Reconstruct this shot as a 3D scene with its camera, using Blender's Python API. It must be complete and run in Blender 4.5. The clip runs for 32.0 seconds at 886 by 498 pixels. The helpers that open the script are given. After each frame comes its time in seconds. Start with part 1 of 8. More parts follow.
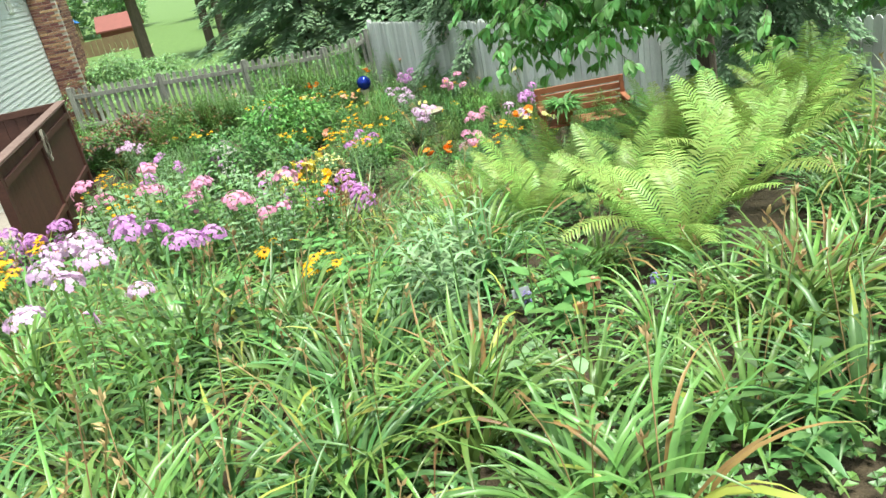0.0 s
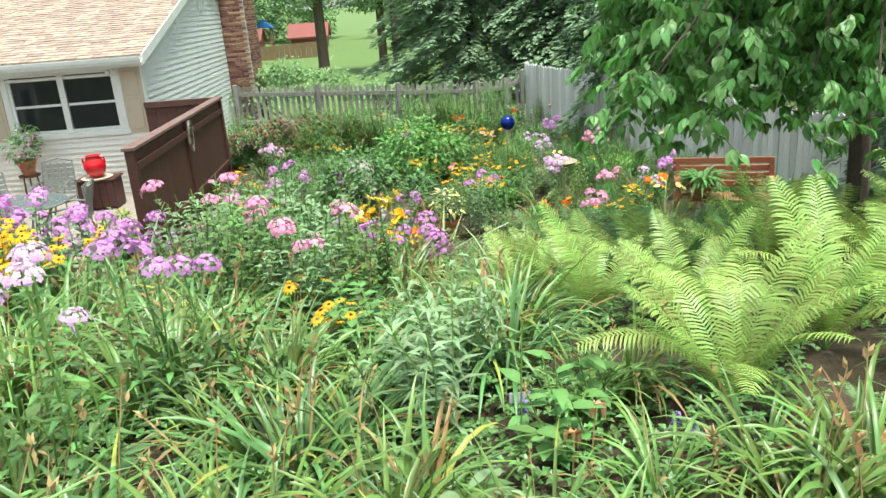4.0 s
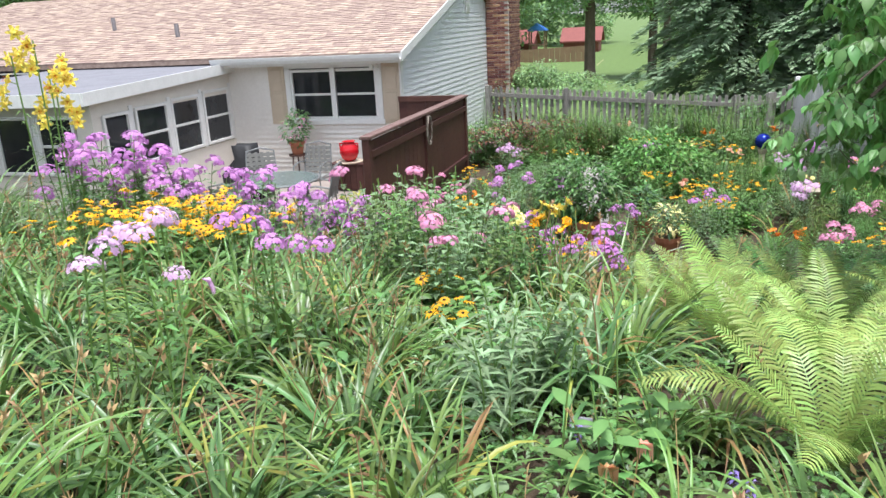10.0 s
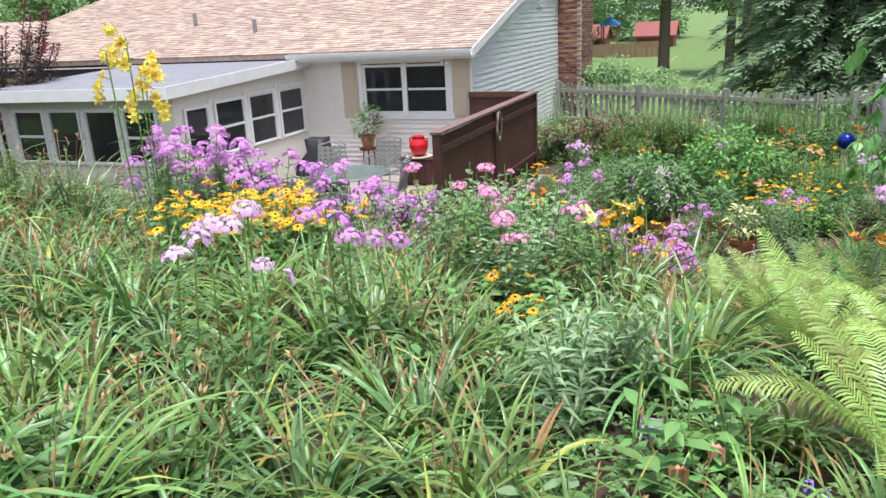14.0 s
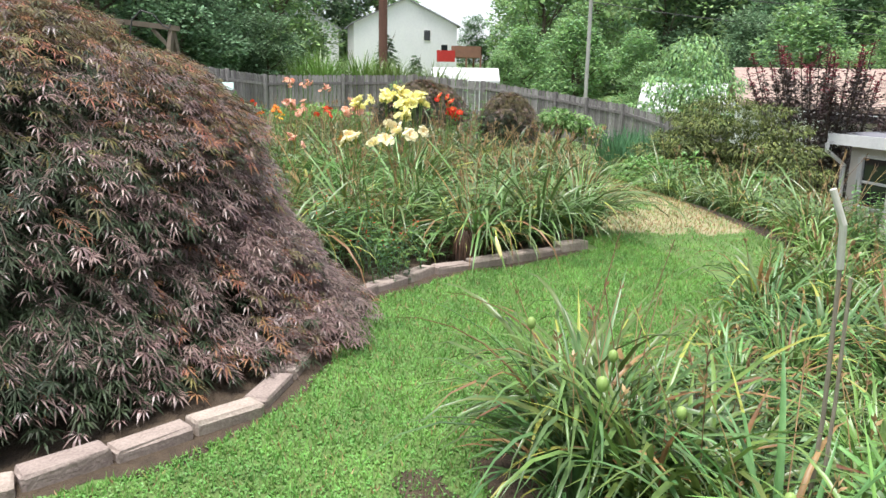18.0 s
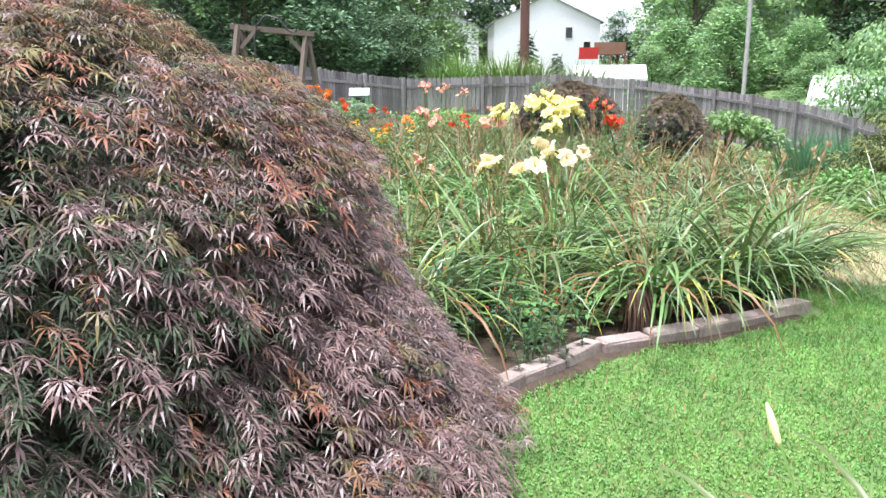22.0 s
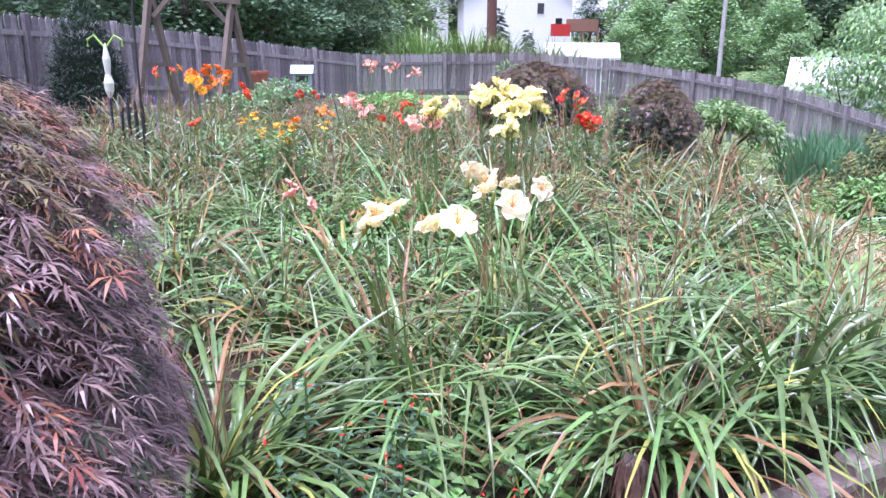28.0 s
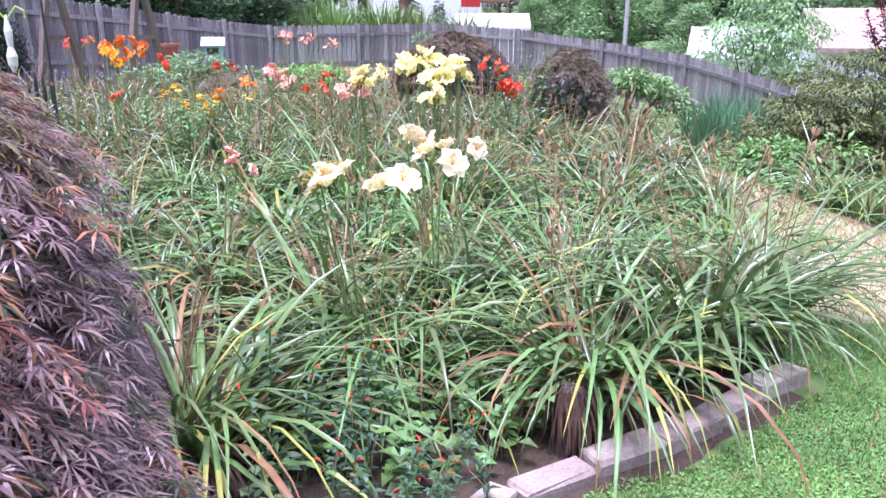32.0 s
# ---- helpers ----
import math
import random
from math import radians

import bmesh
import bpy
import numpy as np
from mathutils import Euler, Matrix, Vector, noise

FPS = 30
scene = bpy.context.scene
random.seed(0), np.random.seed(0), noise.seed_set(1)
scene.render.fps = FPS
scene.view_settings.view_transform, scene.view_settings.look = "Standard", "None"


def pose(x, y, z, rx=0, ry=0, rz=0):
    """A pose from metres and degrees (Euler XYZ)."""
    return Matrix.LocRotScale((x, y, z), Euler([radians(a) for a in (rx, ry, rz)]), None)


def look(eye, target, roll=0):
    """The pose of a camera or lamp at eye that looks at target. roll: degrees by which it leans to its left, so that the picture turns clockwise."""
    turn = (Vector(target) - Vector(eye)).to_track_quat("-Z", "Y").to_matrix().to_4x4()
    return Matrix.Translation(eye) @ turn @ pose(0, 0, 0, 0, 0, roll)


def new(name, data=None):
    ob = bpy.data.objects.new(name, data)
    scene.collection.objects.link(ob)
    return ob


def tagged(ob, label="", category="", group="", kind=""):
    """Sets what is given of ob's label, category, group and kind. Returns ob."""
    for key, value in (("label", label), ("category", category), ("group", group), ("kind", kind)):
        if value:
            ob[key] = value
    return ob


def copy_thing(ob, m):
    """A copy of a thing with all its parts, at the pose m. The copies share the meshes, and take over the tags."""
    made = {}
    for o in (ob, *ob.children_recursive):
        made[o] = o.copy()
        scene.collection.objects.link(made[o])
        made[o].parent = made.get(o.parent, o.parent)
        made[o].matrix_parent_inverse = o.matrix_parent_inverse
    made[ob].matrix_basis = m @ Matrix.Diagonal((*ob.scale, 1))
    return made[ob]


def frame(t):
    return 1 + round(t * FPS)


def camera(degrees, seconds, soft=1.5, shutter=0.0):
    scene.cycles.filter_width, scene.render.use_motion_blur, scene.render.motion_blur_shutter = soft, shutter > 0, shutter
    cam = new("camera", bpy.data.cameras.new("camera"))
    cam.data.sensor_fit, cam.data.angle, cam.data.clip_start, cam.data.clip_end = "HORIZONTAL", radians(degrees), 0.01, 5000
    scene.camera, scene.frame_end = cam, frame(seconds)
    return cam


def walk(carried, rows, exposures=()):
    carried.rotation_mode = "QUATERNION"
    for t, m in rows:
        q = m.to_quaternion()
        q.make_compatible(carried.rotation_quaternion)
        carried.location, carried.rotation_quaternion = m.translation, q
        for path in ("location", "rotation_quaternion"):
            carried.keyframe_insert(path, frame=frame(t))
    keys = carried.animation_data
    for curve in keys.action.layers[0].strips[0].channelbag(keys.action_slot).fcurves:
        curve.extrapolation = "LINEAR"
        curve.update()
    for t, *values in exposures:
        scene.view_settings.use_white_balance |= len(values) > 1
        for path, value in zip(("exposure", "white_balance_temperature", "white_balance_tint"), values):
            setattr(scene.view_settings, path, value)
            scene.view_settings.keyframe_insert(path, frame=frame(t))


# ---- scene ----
cam = camera(61.3, 32.0)
PATH = [
    (0, (-1.335, 0.333, 1.367), (-0.891, 2.126, 0.599), -11.2),
    (0.5, (-1.352, 0.349, 1.353), (-0.985, 2.199, 0.686), -9.9),
    (1, (-1.23, 0.288, 1.385), (-0.999, 2.157, 0.712), -8.0),
    (1.5, (-1.143, 0.311, 1.36), (-1.012, 2.183, 0.667), -6.0),
    (2, (-1.081, 0.299, 1.355), (-1.018, 2.161, 0.627), -5.2),
    (2.5, (-1.007, 0.378, 1.325), (-0.829, 2.233, 0.597), -3.6),
    (3, (-0.955, 0.468, 1.315), (-0.734, 2.338, 0.641), -4.3),
    (3.5, (-0.884, 0.509, 1.326), (-0.729, 2.399, 0.693), -4.2),
    (5.5, (-0.674, 0.837, 1.303), (-0.678, 2.734, 0.668), -4.6),
    (6, (-0.59, 0.832, 1.314), (-0.787, 2.72, 0.685), -4.3),
    (6.5, (-0.519, 0.791, 1.306), (-0.811, 2.663, 0.664), -3.2),
    (7, (-0.511, 0.717, 1.322), (-0.869, 2.582, 0.693), -3.6),
    (7.5, (-0.496, 0.644, 1.323), (-0.851, 2.516, 0.715), -4.5),
    (8, (-0.435, 0.624, 1.321), (-0.791, 2.5, 0.724), -5.2),
    (8.5, (-0.34, 0.63, 1.315), (-0.756, 2.495, 0.728), -3.6),
    (9, (-0.311, 0.646, 1.301), (-0.783, 2.498, 0.711), -1.9),
    (9.5, (-0.31, 0.626, 1.309), (-0.834, 2.466, 0.726), -1.7),
    (10, (-0.296, 0.621, 1.302), (-0.846, 2.453, 0.717), -2.8),
    (10.5, (-0.282, 0.603, 1.307), (-0.821, 2.437, 0.72), -3.0),
    (11, (-0.261, 0.597, 1.315), (-0.786, 2.438, 0.738), -3.5),
    (11.5, (-0.246, 0.607, 1.312), (-0.7, 2.468, 0.737), -3.8),
    (12, (-0.241, 0.602, 1.313), (-0.645, 2.475, 0.74), -3.5),
    (12.5, (-0.269, 0.567, 1.31), (-0.63, 2.45, 0.739), -3.4),
    (13, (-0.312, 0.531, 1.296), (-0.658, 2.407, 0.696), -2.0),
    (13.5, (-0.322, 0.526, 1.312), (-0.696, 2.389, 0.689), -2.1),
    (14, (-0.311, 0.566, 1.327), (-1.024, 2.339, 0.737), -2.9),
    (14.5, (-0.298, 0.606, 1.325), (-1.347, 2.216, 0.771), -2.1),
    (16.5, (-0.381, 0.465, 1.336), (-2.044, 1.469, 0.857), 0.5),
    (17, (-0.491, 0.395, 1.341), (-2.252, 1.22, 0.874), 0.6),
    (17.5, (-0.587, 0.34, 1.337), (-2.431, 0.964, 0.877), 0.7),
    (18, (-0.685, 0.335, 1.344), (-2.596, 0.721, 0.898), 1.0),
    (18.5, (-0.812, 0.391, 1.36), (-2.766, 0.549, 0.961), 2.2),
    (19, (-0.91, 0.416, 1.347), (-2.87, 0.413, 0.95), 3.5),
    (19.5, (-1.073, 0.396, 1.344), (-3.026, 0.395, 0.913), 3.8),
    (20, (-1.245, 0.355, 1.366), (-3.199, 0.354, 0.938), 2.0),
    (20.5, (-1.425, 0.402, 1.369), (-3.376, 0.349, 0.931), 1.0),
    (21, (-1.61, 0.448, 1.363), (-3.555, 0.355, 0.905), 1.6),
    (21.5, (-1.851, 0.421, 1.38), (-3.799, 0.402, 0.928), 1.1),
    (22, (-2.036, 0.43, 1.392), (-3.985, 0.454, 0.943), -0.5),
    (22.5, (-2.202, 0.503, 1.401), (-4.154, 0.537, 0.966), 0.1),
    (23, (-2.423, 0.543, 1.384), (-4.369, 0.603, 0.926), 0.2),
    (23.5, (-2.653, 0.508, 1.417), (-4.597, 0.608, 0.956), -1.2),
    (24, (-2.878, 0.531, 1.405), (-4.819, 0.642, 0.934), -1.1),
    (24.5, (-3.114, 0.631, 1.418), (-5.057, 0.733, 0.955), 0.6),
    (26.5, (-3.869, 0.819, 1.441), (-5.782, 0.867, 0.859), -0.2),
    (27, (-3.909, 0.837, 1.443), (-5.833, 0.865, 0.896), 0.0),
    (27.5, (-3.924, 0.832, 1.44), (-5.853, 0.902, 0.914), 0.2),
    (28, (-3.933, 0.85, 1.439), (-5.864, 0.952, 0.929), 0.4),
    (28.5, (-3.934, 0.87, 1.438), (-5.867, 0.998, 0.939), 0.3),
    (29, (-3.93, 0.882, 1.432), (-5.861, 1.018, 0.93), 0.3),
    (29.5, (-3.9, 0.881, 1.428), (-5.826, 1.017, 0.905), 0.5),
    (30, (-3.873, 0.85, 1.427), (-5.794, 1.004, 0.891), 0.4),
    (30.5, (-3.831, 0.805, 1.418), (-5.738, 1.005, 0.848), 0.3),
    (31, (-3.796, 0.763, 1.416), (-5.692, 1.018, 0.835), 0.3),
    (31.5, (-3.763, 0.733, 1.427), (-5.653, 1.034, 0.844), 0.4),
    (32, (-3.754, 0.729, 1.42), (-5.642, 1.047, 0.843), 0.1),
]
EXPOSURES = [(0.0, 1.55, 6450, -10), (4.0, 1.45, 6400, -4), (8.0, 1.27, 6050, 10), (14.0, 1.22, 6050, 12), (18.5, 1.25, 6250, 11), (20.0, 1.6, 6200, 10), (22.0, 1.72, 5900, 18), (23.5, 1.7, 5350, 42), (32.0, 1.65, 5300, 42)]
walk(cam, [(t, look(eye, target, roll)) for t, eye, target, roll in PATH], EXPOSURES)

# ---------------------------------------------------------------- world, sun
world = bpy.data.worlds.new("sky")
scene.world = world
world.use_nodes = True
wn = world.node_tree
sky = wn.nodes.new("ShaderNodeTexSky")
sky.sky_type = "NISHITA"
sky.sun_disc = False
sky.sun_elevation, sky.sun_rotation = radians(78), radians(140)
sky.air_density, sky.dust_density, sky.ozone_density = 1.0, 1.5, 1.0
soft = wn.nodes.new("ShaderNodeHueSaturation")
soft.inputs["Saturation"].default_value = 0.25
wn.links.new(sky.outputs[0], soft.inputs["Color"])
wn.links.new(soft.outputs[0], wn.nodes["Background"].inputs["Color"])
wn.nodes["Background"].inputs["Strength"].default_value = 0.12
sun = new("sun", bpy.data.lights.new("sun", "SUN"))
sun.data.energy, sun.data.angle, sun.data.color = 2.7, radians(22), (1.0, 0.96, 0.9)
sun.matrix_world = look((0, 0, 0), (-0.13, 0.16, -0.98))

# ---------------------------------------------------------------- materials
MATS = {}


def mat(name, col, col2=None, rough=0.7, scale=8.0, bump=0.0, metal=0.0, rnd=0.0, island=0.0, trans=0.0, fine=0.5, spec=0.5, stretch=(1, 1, 1)):
    """A procedural surface: two colours mixed by two sizes of noise, with relief and piece-to-piece variation."""
    if name in MATS:
        return MATS[name]
    m = bpy.data.materials.new(name)
    m.use_nodes = True
    t = m.node_tree
    b = t.nodes["Principled BSDF"]
    b.inputs["Roughness"].default_value = rough
    b.inputs["Metallic"].default_value = metal
    b.inputs["Specular IOR Level"].default_value = spec
    tc = t.nodes.new("ShaderNodeTexCoord")
    mp = t.nodes.new("ShaderNodeMapping")
    mp.inputs["Scale"].default_value = stretch
    t.links.new(tc.outputs["Object"], mp.inputs["Vector"])
    n1 = t.nodes.new("ShaderNodeTexNoise")
    n1.inputs["Scale"].default_value = scale
    n1.inputs["Detail"].default_value = 6
    n2 = t.nodes.new("ShaderNodeTexNoise")
    n2.inputs["Scale"].default_value = scale * 7
    n2.inputs["Detail"].default_value = 3
    for n in (n1, n2):
        t.links.new(mp.outputs[0], n.inputs["Vector"])
    mx = t.nodes.new("ShaderNodeMix")
    mx.data_type = "FLOAT"
    mx.inputs[0].default_value = fine
    t.links.new(n1.outputs[0], mx.inputs[2])
    t.links.new(n2.outputs[0], mx.inputs[3])
    ramp = t.nodes.new("ShaderNodeValToRGB")
    ramp.color_ramp.elements[0].position, ramp.color_ramp.elements[1].position = 0.36, 0.64
    ramp.color_ramp.elements[0].color = (*col, 1)
    ramp.color_ramp.elements[1].color = (*(col2 or [c * 0.7 for c in col]), 1)
    t.links.new(mx.outputs[0], ramp.inputs[0])
    out = ramp.outputs[0]
    if rnd or island:
        oi = t.nodes.new("ShaderNodeObjectInfo")
        ge = t.nodes.new("ShaderNodeNewGeometry")
        for src, amount in ((oi.outputs["Random"], rnd), (ge.outputs["Random Per Island"], island)):
            if not amount:
                continue
            hs = t.nodes.new("ShaderNodeHueSaturation")
            for sock, k in (("Value", 1.0), ("Hue", 0.06)):
                mr = t.nodes.new("ShaderNodeMapRange")
                mid = 1.0 if sock == "Value" else 0.5
                mr.inputs[3].default_value, mr.inputs[4].default_value = mid - amount * k, mid + amount * k
                t.links.new(src, mr.inputs[0])
                t.links.new(mr.outputs[0], hs.inputs[sock])
            t.links.new(out, hs.inputs["Color"])
            out = hs.outputs[0]
    t.links.new(out, b.inputs["Base Color"])
    if bump:
        bp = t.nodes.new("ShaderNodeBump")
        bp.inputs["Strength"].default_value = min(1.0, bump)
        bp.inputs["Distance"].default_value = 0.02
        t.links.new(mx.outputs[0], bp.inputs["Height"])
        t.links.new(bp.outputs[0], b.inputs["Normal"])
    if trans:
        tr = t.nodes.new("ShaderNodeBsdfTranslucent")
        t.links.new(out, tr.inputs["Color"])
        ms = t.nodes.new("ShaderNodeMixShader")
        ms.inputs[0].default_value = trans
        t.links.new(b.outputs[0], ms.inputs[1])
        t.links.new(tr.outputs[0], ms.inputs[2])
        t.links.new(ms.outputs[0], t.nodes["Material Output"].inputs["Surface"])
    MATS[name] = m
    return m


def glass(name, tint=(0.02, 0.022, 0.025)):
    m = mat(name, tint, [c * 1.4 for c in tint], rough=0.05, scale=0.8)
    return m


M_SIDING = mat("cream_siding", (0.80, 0.77, 0.72), (0.73, 0.70, 0.65), 0.55, 3, 0.05)
M_SIDEW = mat("white_siding", (0.72, 0.73, 0.74), (0.64, 0.66, 0.68), 0.55, 3, 0.05)
M_WHITE = mat("white_paint", (0.8, 0.8, 0.78), (0.7, 0.7, 0.68), 0.4, 5, 0.03)
M_CREAM = mat("cream_paint", (0.74, 0.70, 0.63), (0.66, 0.62, 0.55), 0.5, 5, 0.03)
M_TAN = mat("tan_shutter", (0.55, 0.46, 0.35), (0.49, 0.41, 0.31), 0.5, 6, 0.05)
M_PANE = glass("window_pane")
# Dark colour standing in for the shade of unlit insides.
M_DARK = mat("unlit_inside", (0.03, 0.028, 0.026), (0.05, 0.045, 0.04), 0.8, 2)
M_SHINGLE = mat("roof_shingle", (0.40, 0.305, 0.255), (0.23, 0.162, 0.13), 0.9, 9, 0.4, rnd=0.12, island=0.26)
M_SUNROOF = mat("grey_roll_roofing", (0.20, 0.20, 0.225), (0.15, 0.15, 0.17), 0.85, 3, 0.2)
M_BRICK = mat("red_brick", (0.32, 0.16, 0.11), (0.20, 0.09, 0.065), 0.9, 7, 0.4, rnd=0.5, island=0.5)
M_MORTAR = mat("mortar", (0.56, 0.51, 0.45), (0.46, 0.41, 0.36), 0.95, 20, 0.3)
M_MAROON = mat("maroon_stain", (0.085, 0.03, 0.022), (0.055, 0.018, 0.014), 0.6, 5, 0.15, rnd=0.12, stretch=(1, 1, 4))
M_GREYWOOD = mat("weathered_wood", (0.33, 0.315, 0.3), (0.12, 0.112, 0.107), 0.9, 9, 0.5, rnd=0.4, stretch=(3, 3, 0.4))
M_OLDWOOD = mat("old_brown_wood", (0.22, 0.18, 0.13), (0.13, 0.11, 0.08), 0.9, 6, 0.4, rnd=0.2, stretch=(3, 3, 0.4))
M_SOIL = mat("dark_soil", (0.08, 0.056, 0.034), (0.038, 0.026, 0.016), 1.0, 14, 0.8)
M_LAWN = mat("lawn", (0.075, 0.125, 0.03), (0.12, 0.19, 0.048), 0.9, 4, 0.5)
M_STONE = mat("edging_concrete", (0.40, 0.33, 0.28), (0.235, 0.185, 0.155), 0.9, 12, 0.5, rnd=0.2)
M_BARK = mat("bark", (0.13, 0.10, 0.075), (0.07, 0.05, 0.04), 0.95, 10, 0.6, stretch=(2, 2, 0.4))
M_PATIO = mat("patio_paving", (0.32, 0.27, 0.24), (0.24, 0.2, 0.18), 0.9, 5, 0.2)


# ---------------------------------------------------------------- helpers
def link(name, me, parent=None, label=""):
    ob = new(name, me)
    if parent is not None:
        ob.parent = parent
    if label:
        ob["label"] = label
    return ob


def part(name, bm, material, parent=None, label="", smooth=False):
    me = bpy.data.meshes.new(name)
    bm.to_mesh(me)
    bm.free()
    me.materials.append(material)
    if smooth:
        me.shade_smooth()
    return link(name, me, parent, label)


def pmesh(name, verts, faces, material, smooth=False):
    me = bpy.data.meshes.new(name)
    me.from_pydata([tuple(v) for v in verts], [], faces)
    me.materials.append(material)
    if smooth:
        me.shade_smooth()
    return me


def box(bm, x0, x1, y0, y1, z0, z1, m=None, bevel=0.0):
    t = Matrix.Translation(((x0 + x1) / 2, (y0 + y1) / 2, (z0 + z1) / 2)) @ Matrix.Diagonal((abs(x1 - x0), abs(y1 - y0), abs(z1 - z0), 1))
    r = bmesh.ops.create_cube(bm, size=1, matrix=(m or Matrix()) @ t)
    if bevel:
        es = list({e for v in r["verts"] for e in v.link_edges})
        bmesh.ops.bevel(bm, geom=es, offset=bevel, segments=1, affect="EDGES")
    return bm


def boxes(*rows, bevel=0.0, m=None):
    bm = bmesh.new()
    for r in rows:
        box(bm, *r, m=m, bevel=bevel)
    return bm


def thing(name, label, category, at=(0, 0, 0), rz=0.0, group="", kind=""):
    ob = new(name)
    ob.matrix_basis = pose(*at, 0, 0, rz)
    return tagged(ob, label, category, group, kind)


def lathe(profile, n=20, closed=True):
    """A turned shape from (radius, height) pairs."""
    bm = bmesh.new()
    rings = []
    for r, z in profile:
        rings.append([bm.verts.new((r * math.cos(2 * math.pi * k / n), r * math.sin(2 * math.pi * k / n), z)) for k in range(n)])
    for a, b in zip(rings, rings[1:]):
        for k in range(n):
            bm.faces.new((a[k], a[(k + 1) % n], b[(k + 1) % n], b[k]))
    if closed:
        bm.faces.new(rings[0][::-1])
        bm.faces.new(rings[-1])
    return bm


def tube(bm, pts, r, n=6, r2=None):
    """A round bar along points, tapering from r to r2."""
    pts = [Vector(p) for p in pts]
    rings = []
    for i, p in enumerate(pts):
        d = (pts[min(i + 1, len(pts) - 1)] - pts[max(i - 1, 0)]).normalized()
        q = d.to_track_quat("Z", "Y")
        rr = r + ((r2 if r2 is not None else r) - r) * i / max(1, len(pts) - 1)
        rings.append([bm.verts.new(p + q @ Vector((rr * math.cos(2 * math.pi * k / n), rr * math.sin(2 * math.pi * k / n), 0))) for k in range(n)])
    for a, b in zip(rings, rings[1:]):
        for k in range(n):
            bm.faces.new((a[k], a[(k + 1) % n], b[(k + 1) % n], b[k]))
    bm.faces.new(rings[0][::-1])
    bm.faces.new(rings[-1])
    return bm


def sstep(a, b, v):
    t = min(1.0, max(0.0, (v - a) / (b - a)))
    return t * t * (3 - 2 * t)


# ---------------------------------------------------------------- ground
BED_EDGE = [(-2.9, -1.9), (-2.93, -1.5), (-2.98, -1.15), (-3.05, -0.83), (-3.12, -0.61), (-3.23, -0.45), (-3.33, -0.27), (-3.44, -0.11), (-3.55, 0.06), (-3.76, 0.2), (-4.04, 0.3),
            (-4.28, 0.39), (-4.6, 0.5), (-4.88, 0.59), (-5.13, 0.68), (-5.3, 0.81), (-5.46, 1.0), (-5.6, 1.16), (-5.71, 1.38), (-5.8, 1.61), (-5.86, 1.79), (-5.94, 2.0), (-6.09, 2.25), (-6.24, 2.55)]
LEFT_BED = [(-3.0, -9)] + BED_EDGE + [(-7.0, 3.05), (-8.4, 3.55), (-10.5, 4.3), (-14, 5.4), (-19, 7.5), (-27, 9), (-27, -9)]
RIGHT_BED = [(9, 1.3), (-2.4, 1.25), (-2.75, 0.95), (-3.05, 0.95), (-3.25, 1.3), (-3.6, 2.0), (-4.9, 3.35), (-6.1, 4.4), (-8.0, 4.65), (-10.5, 4.85), (-14, 6.6),
             (-18, 9.5), (-18, 14), (-5, 15), (-5.2, 19.2), (9, 19.2)]


def inside(poly, x, y):
    c = False
    for (x0, y0), (x1, y1) in zip(poly, poly[1:] + poly[:1]):
        if (y0 > y) != (y1 > y) and x < (x1 - x0) * (y - y0) / (y1 - y0) + x0:
            c = not c
    return c


def rim(x, y):
    """Distance to the bed's edge."""
    best = 9.0
    for (x0, y0), (x1, y1) in zip(BED_EDGE, BED_EDGE[1:]):
        dx, dy = x1 - x0, y1 - y0
        t = min(1, max(0, ((x - x0) * dx + (y - y0) * dy) / (dx * dx + dy * dy)))
        best = min(best, math.hypot(x - x0 - t * dx, y - y0 - t * dy))
    return best


def bare(x, y):
    """Bare earth along the outside of the edging."""
    return -6.7 < x < -2.6 and rim(x, y) < 0.12 + 0.11 * noise.noise(Vector((x * 2.3, y * 2.3, 8)))


def dry_lawn(x, y):
    worn = sstep(-5.7, -7.6, x) * sstep(2.3, 3.4, y) * sstep(6.5, 5.0, y)
    return 1.1 * noise.noise(Vector((x * 0.9, y * 0.9, 3))) + 0.6 * noise.noise(Vector((x * 5, y * 5, 6))) + 1.5 * worn - 0.95 > 0.0


def gz(x, y):
    k = sstep(-22, -9, x)
    crest = 2.6 + 1.75 * sstep(-4.2, -6.2, x)
    fall = k * 1.85 * sstep(crest, 9.2, y) + (1 - k) * 1.3 * sstep(2, 14, y)
    z = -fall + 0.1 * sstep(-5, -9, x) * (1 - sstep(2, 6, y))
    z += 0.022 * max(0.0, -36 - x) - 0.5 * sstep(24, 40, y) * k + 0.2 * sstep(0, -8, y)
    return z + 0.012 * noise.noise(Vector((x * 0.7, y * 0.7, 0)))


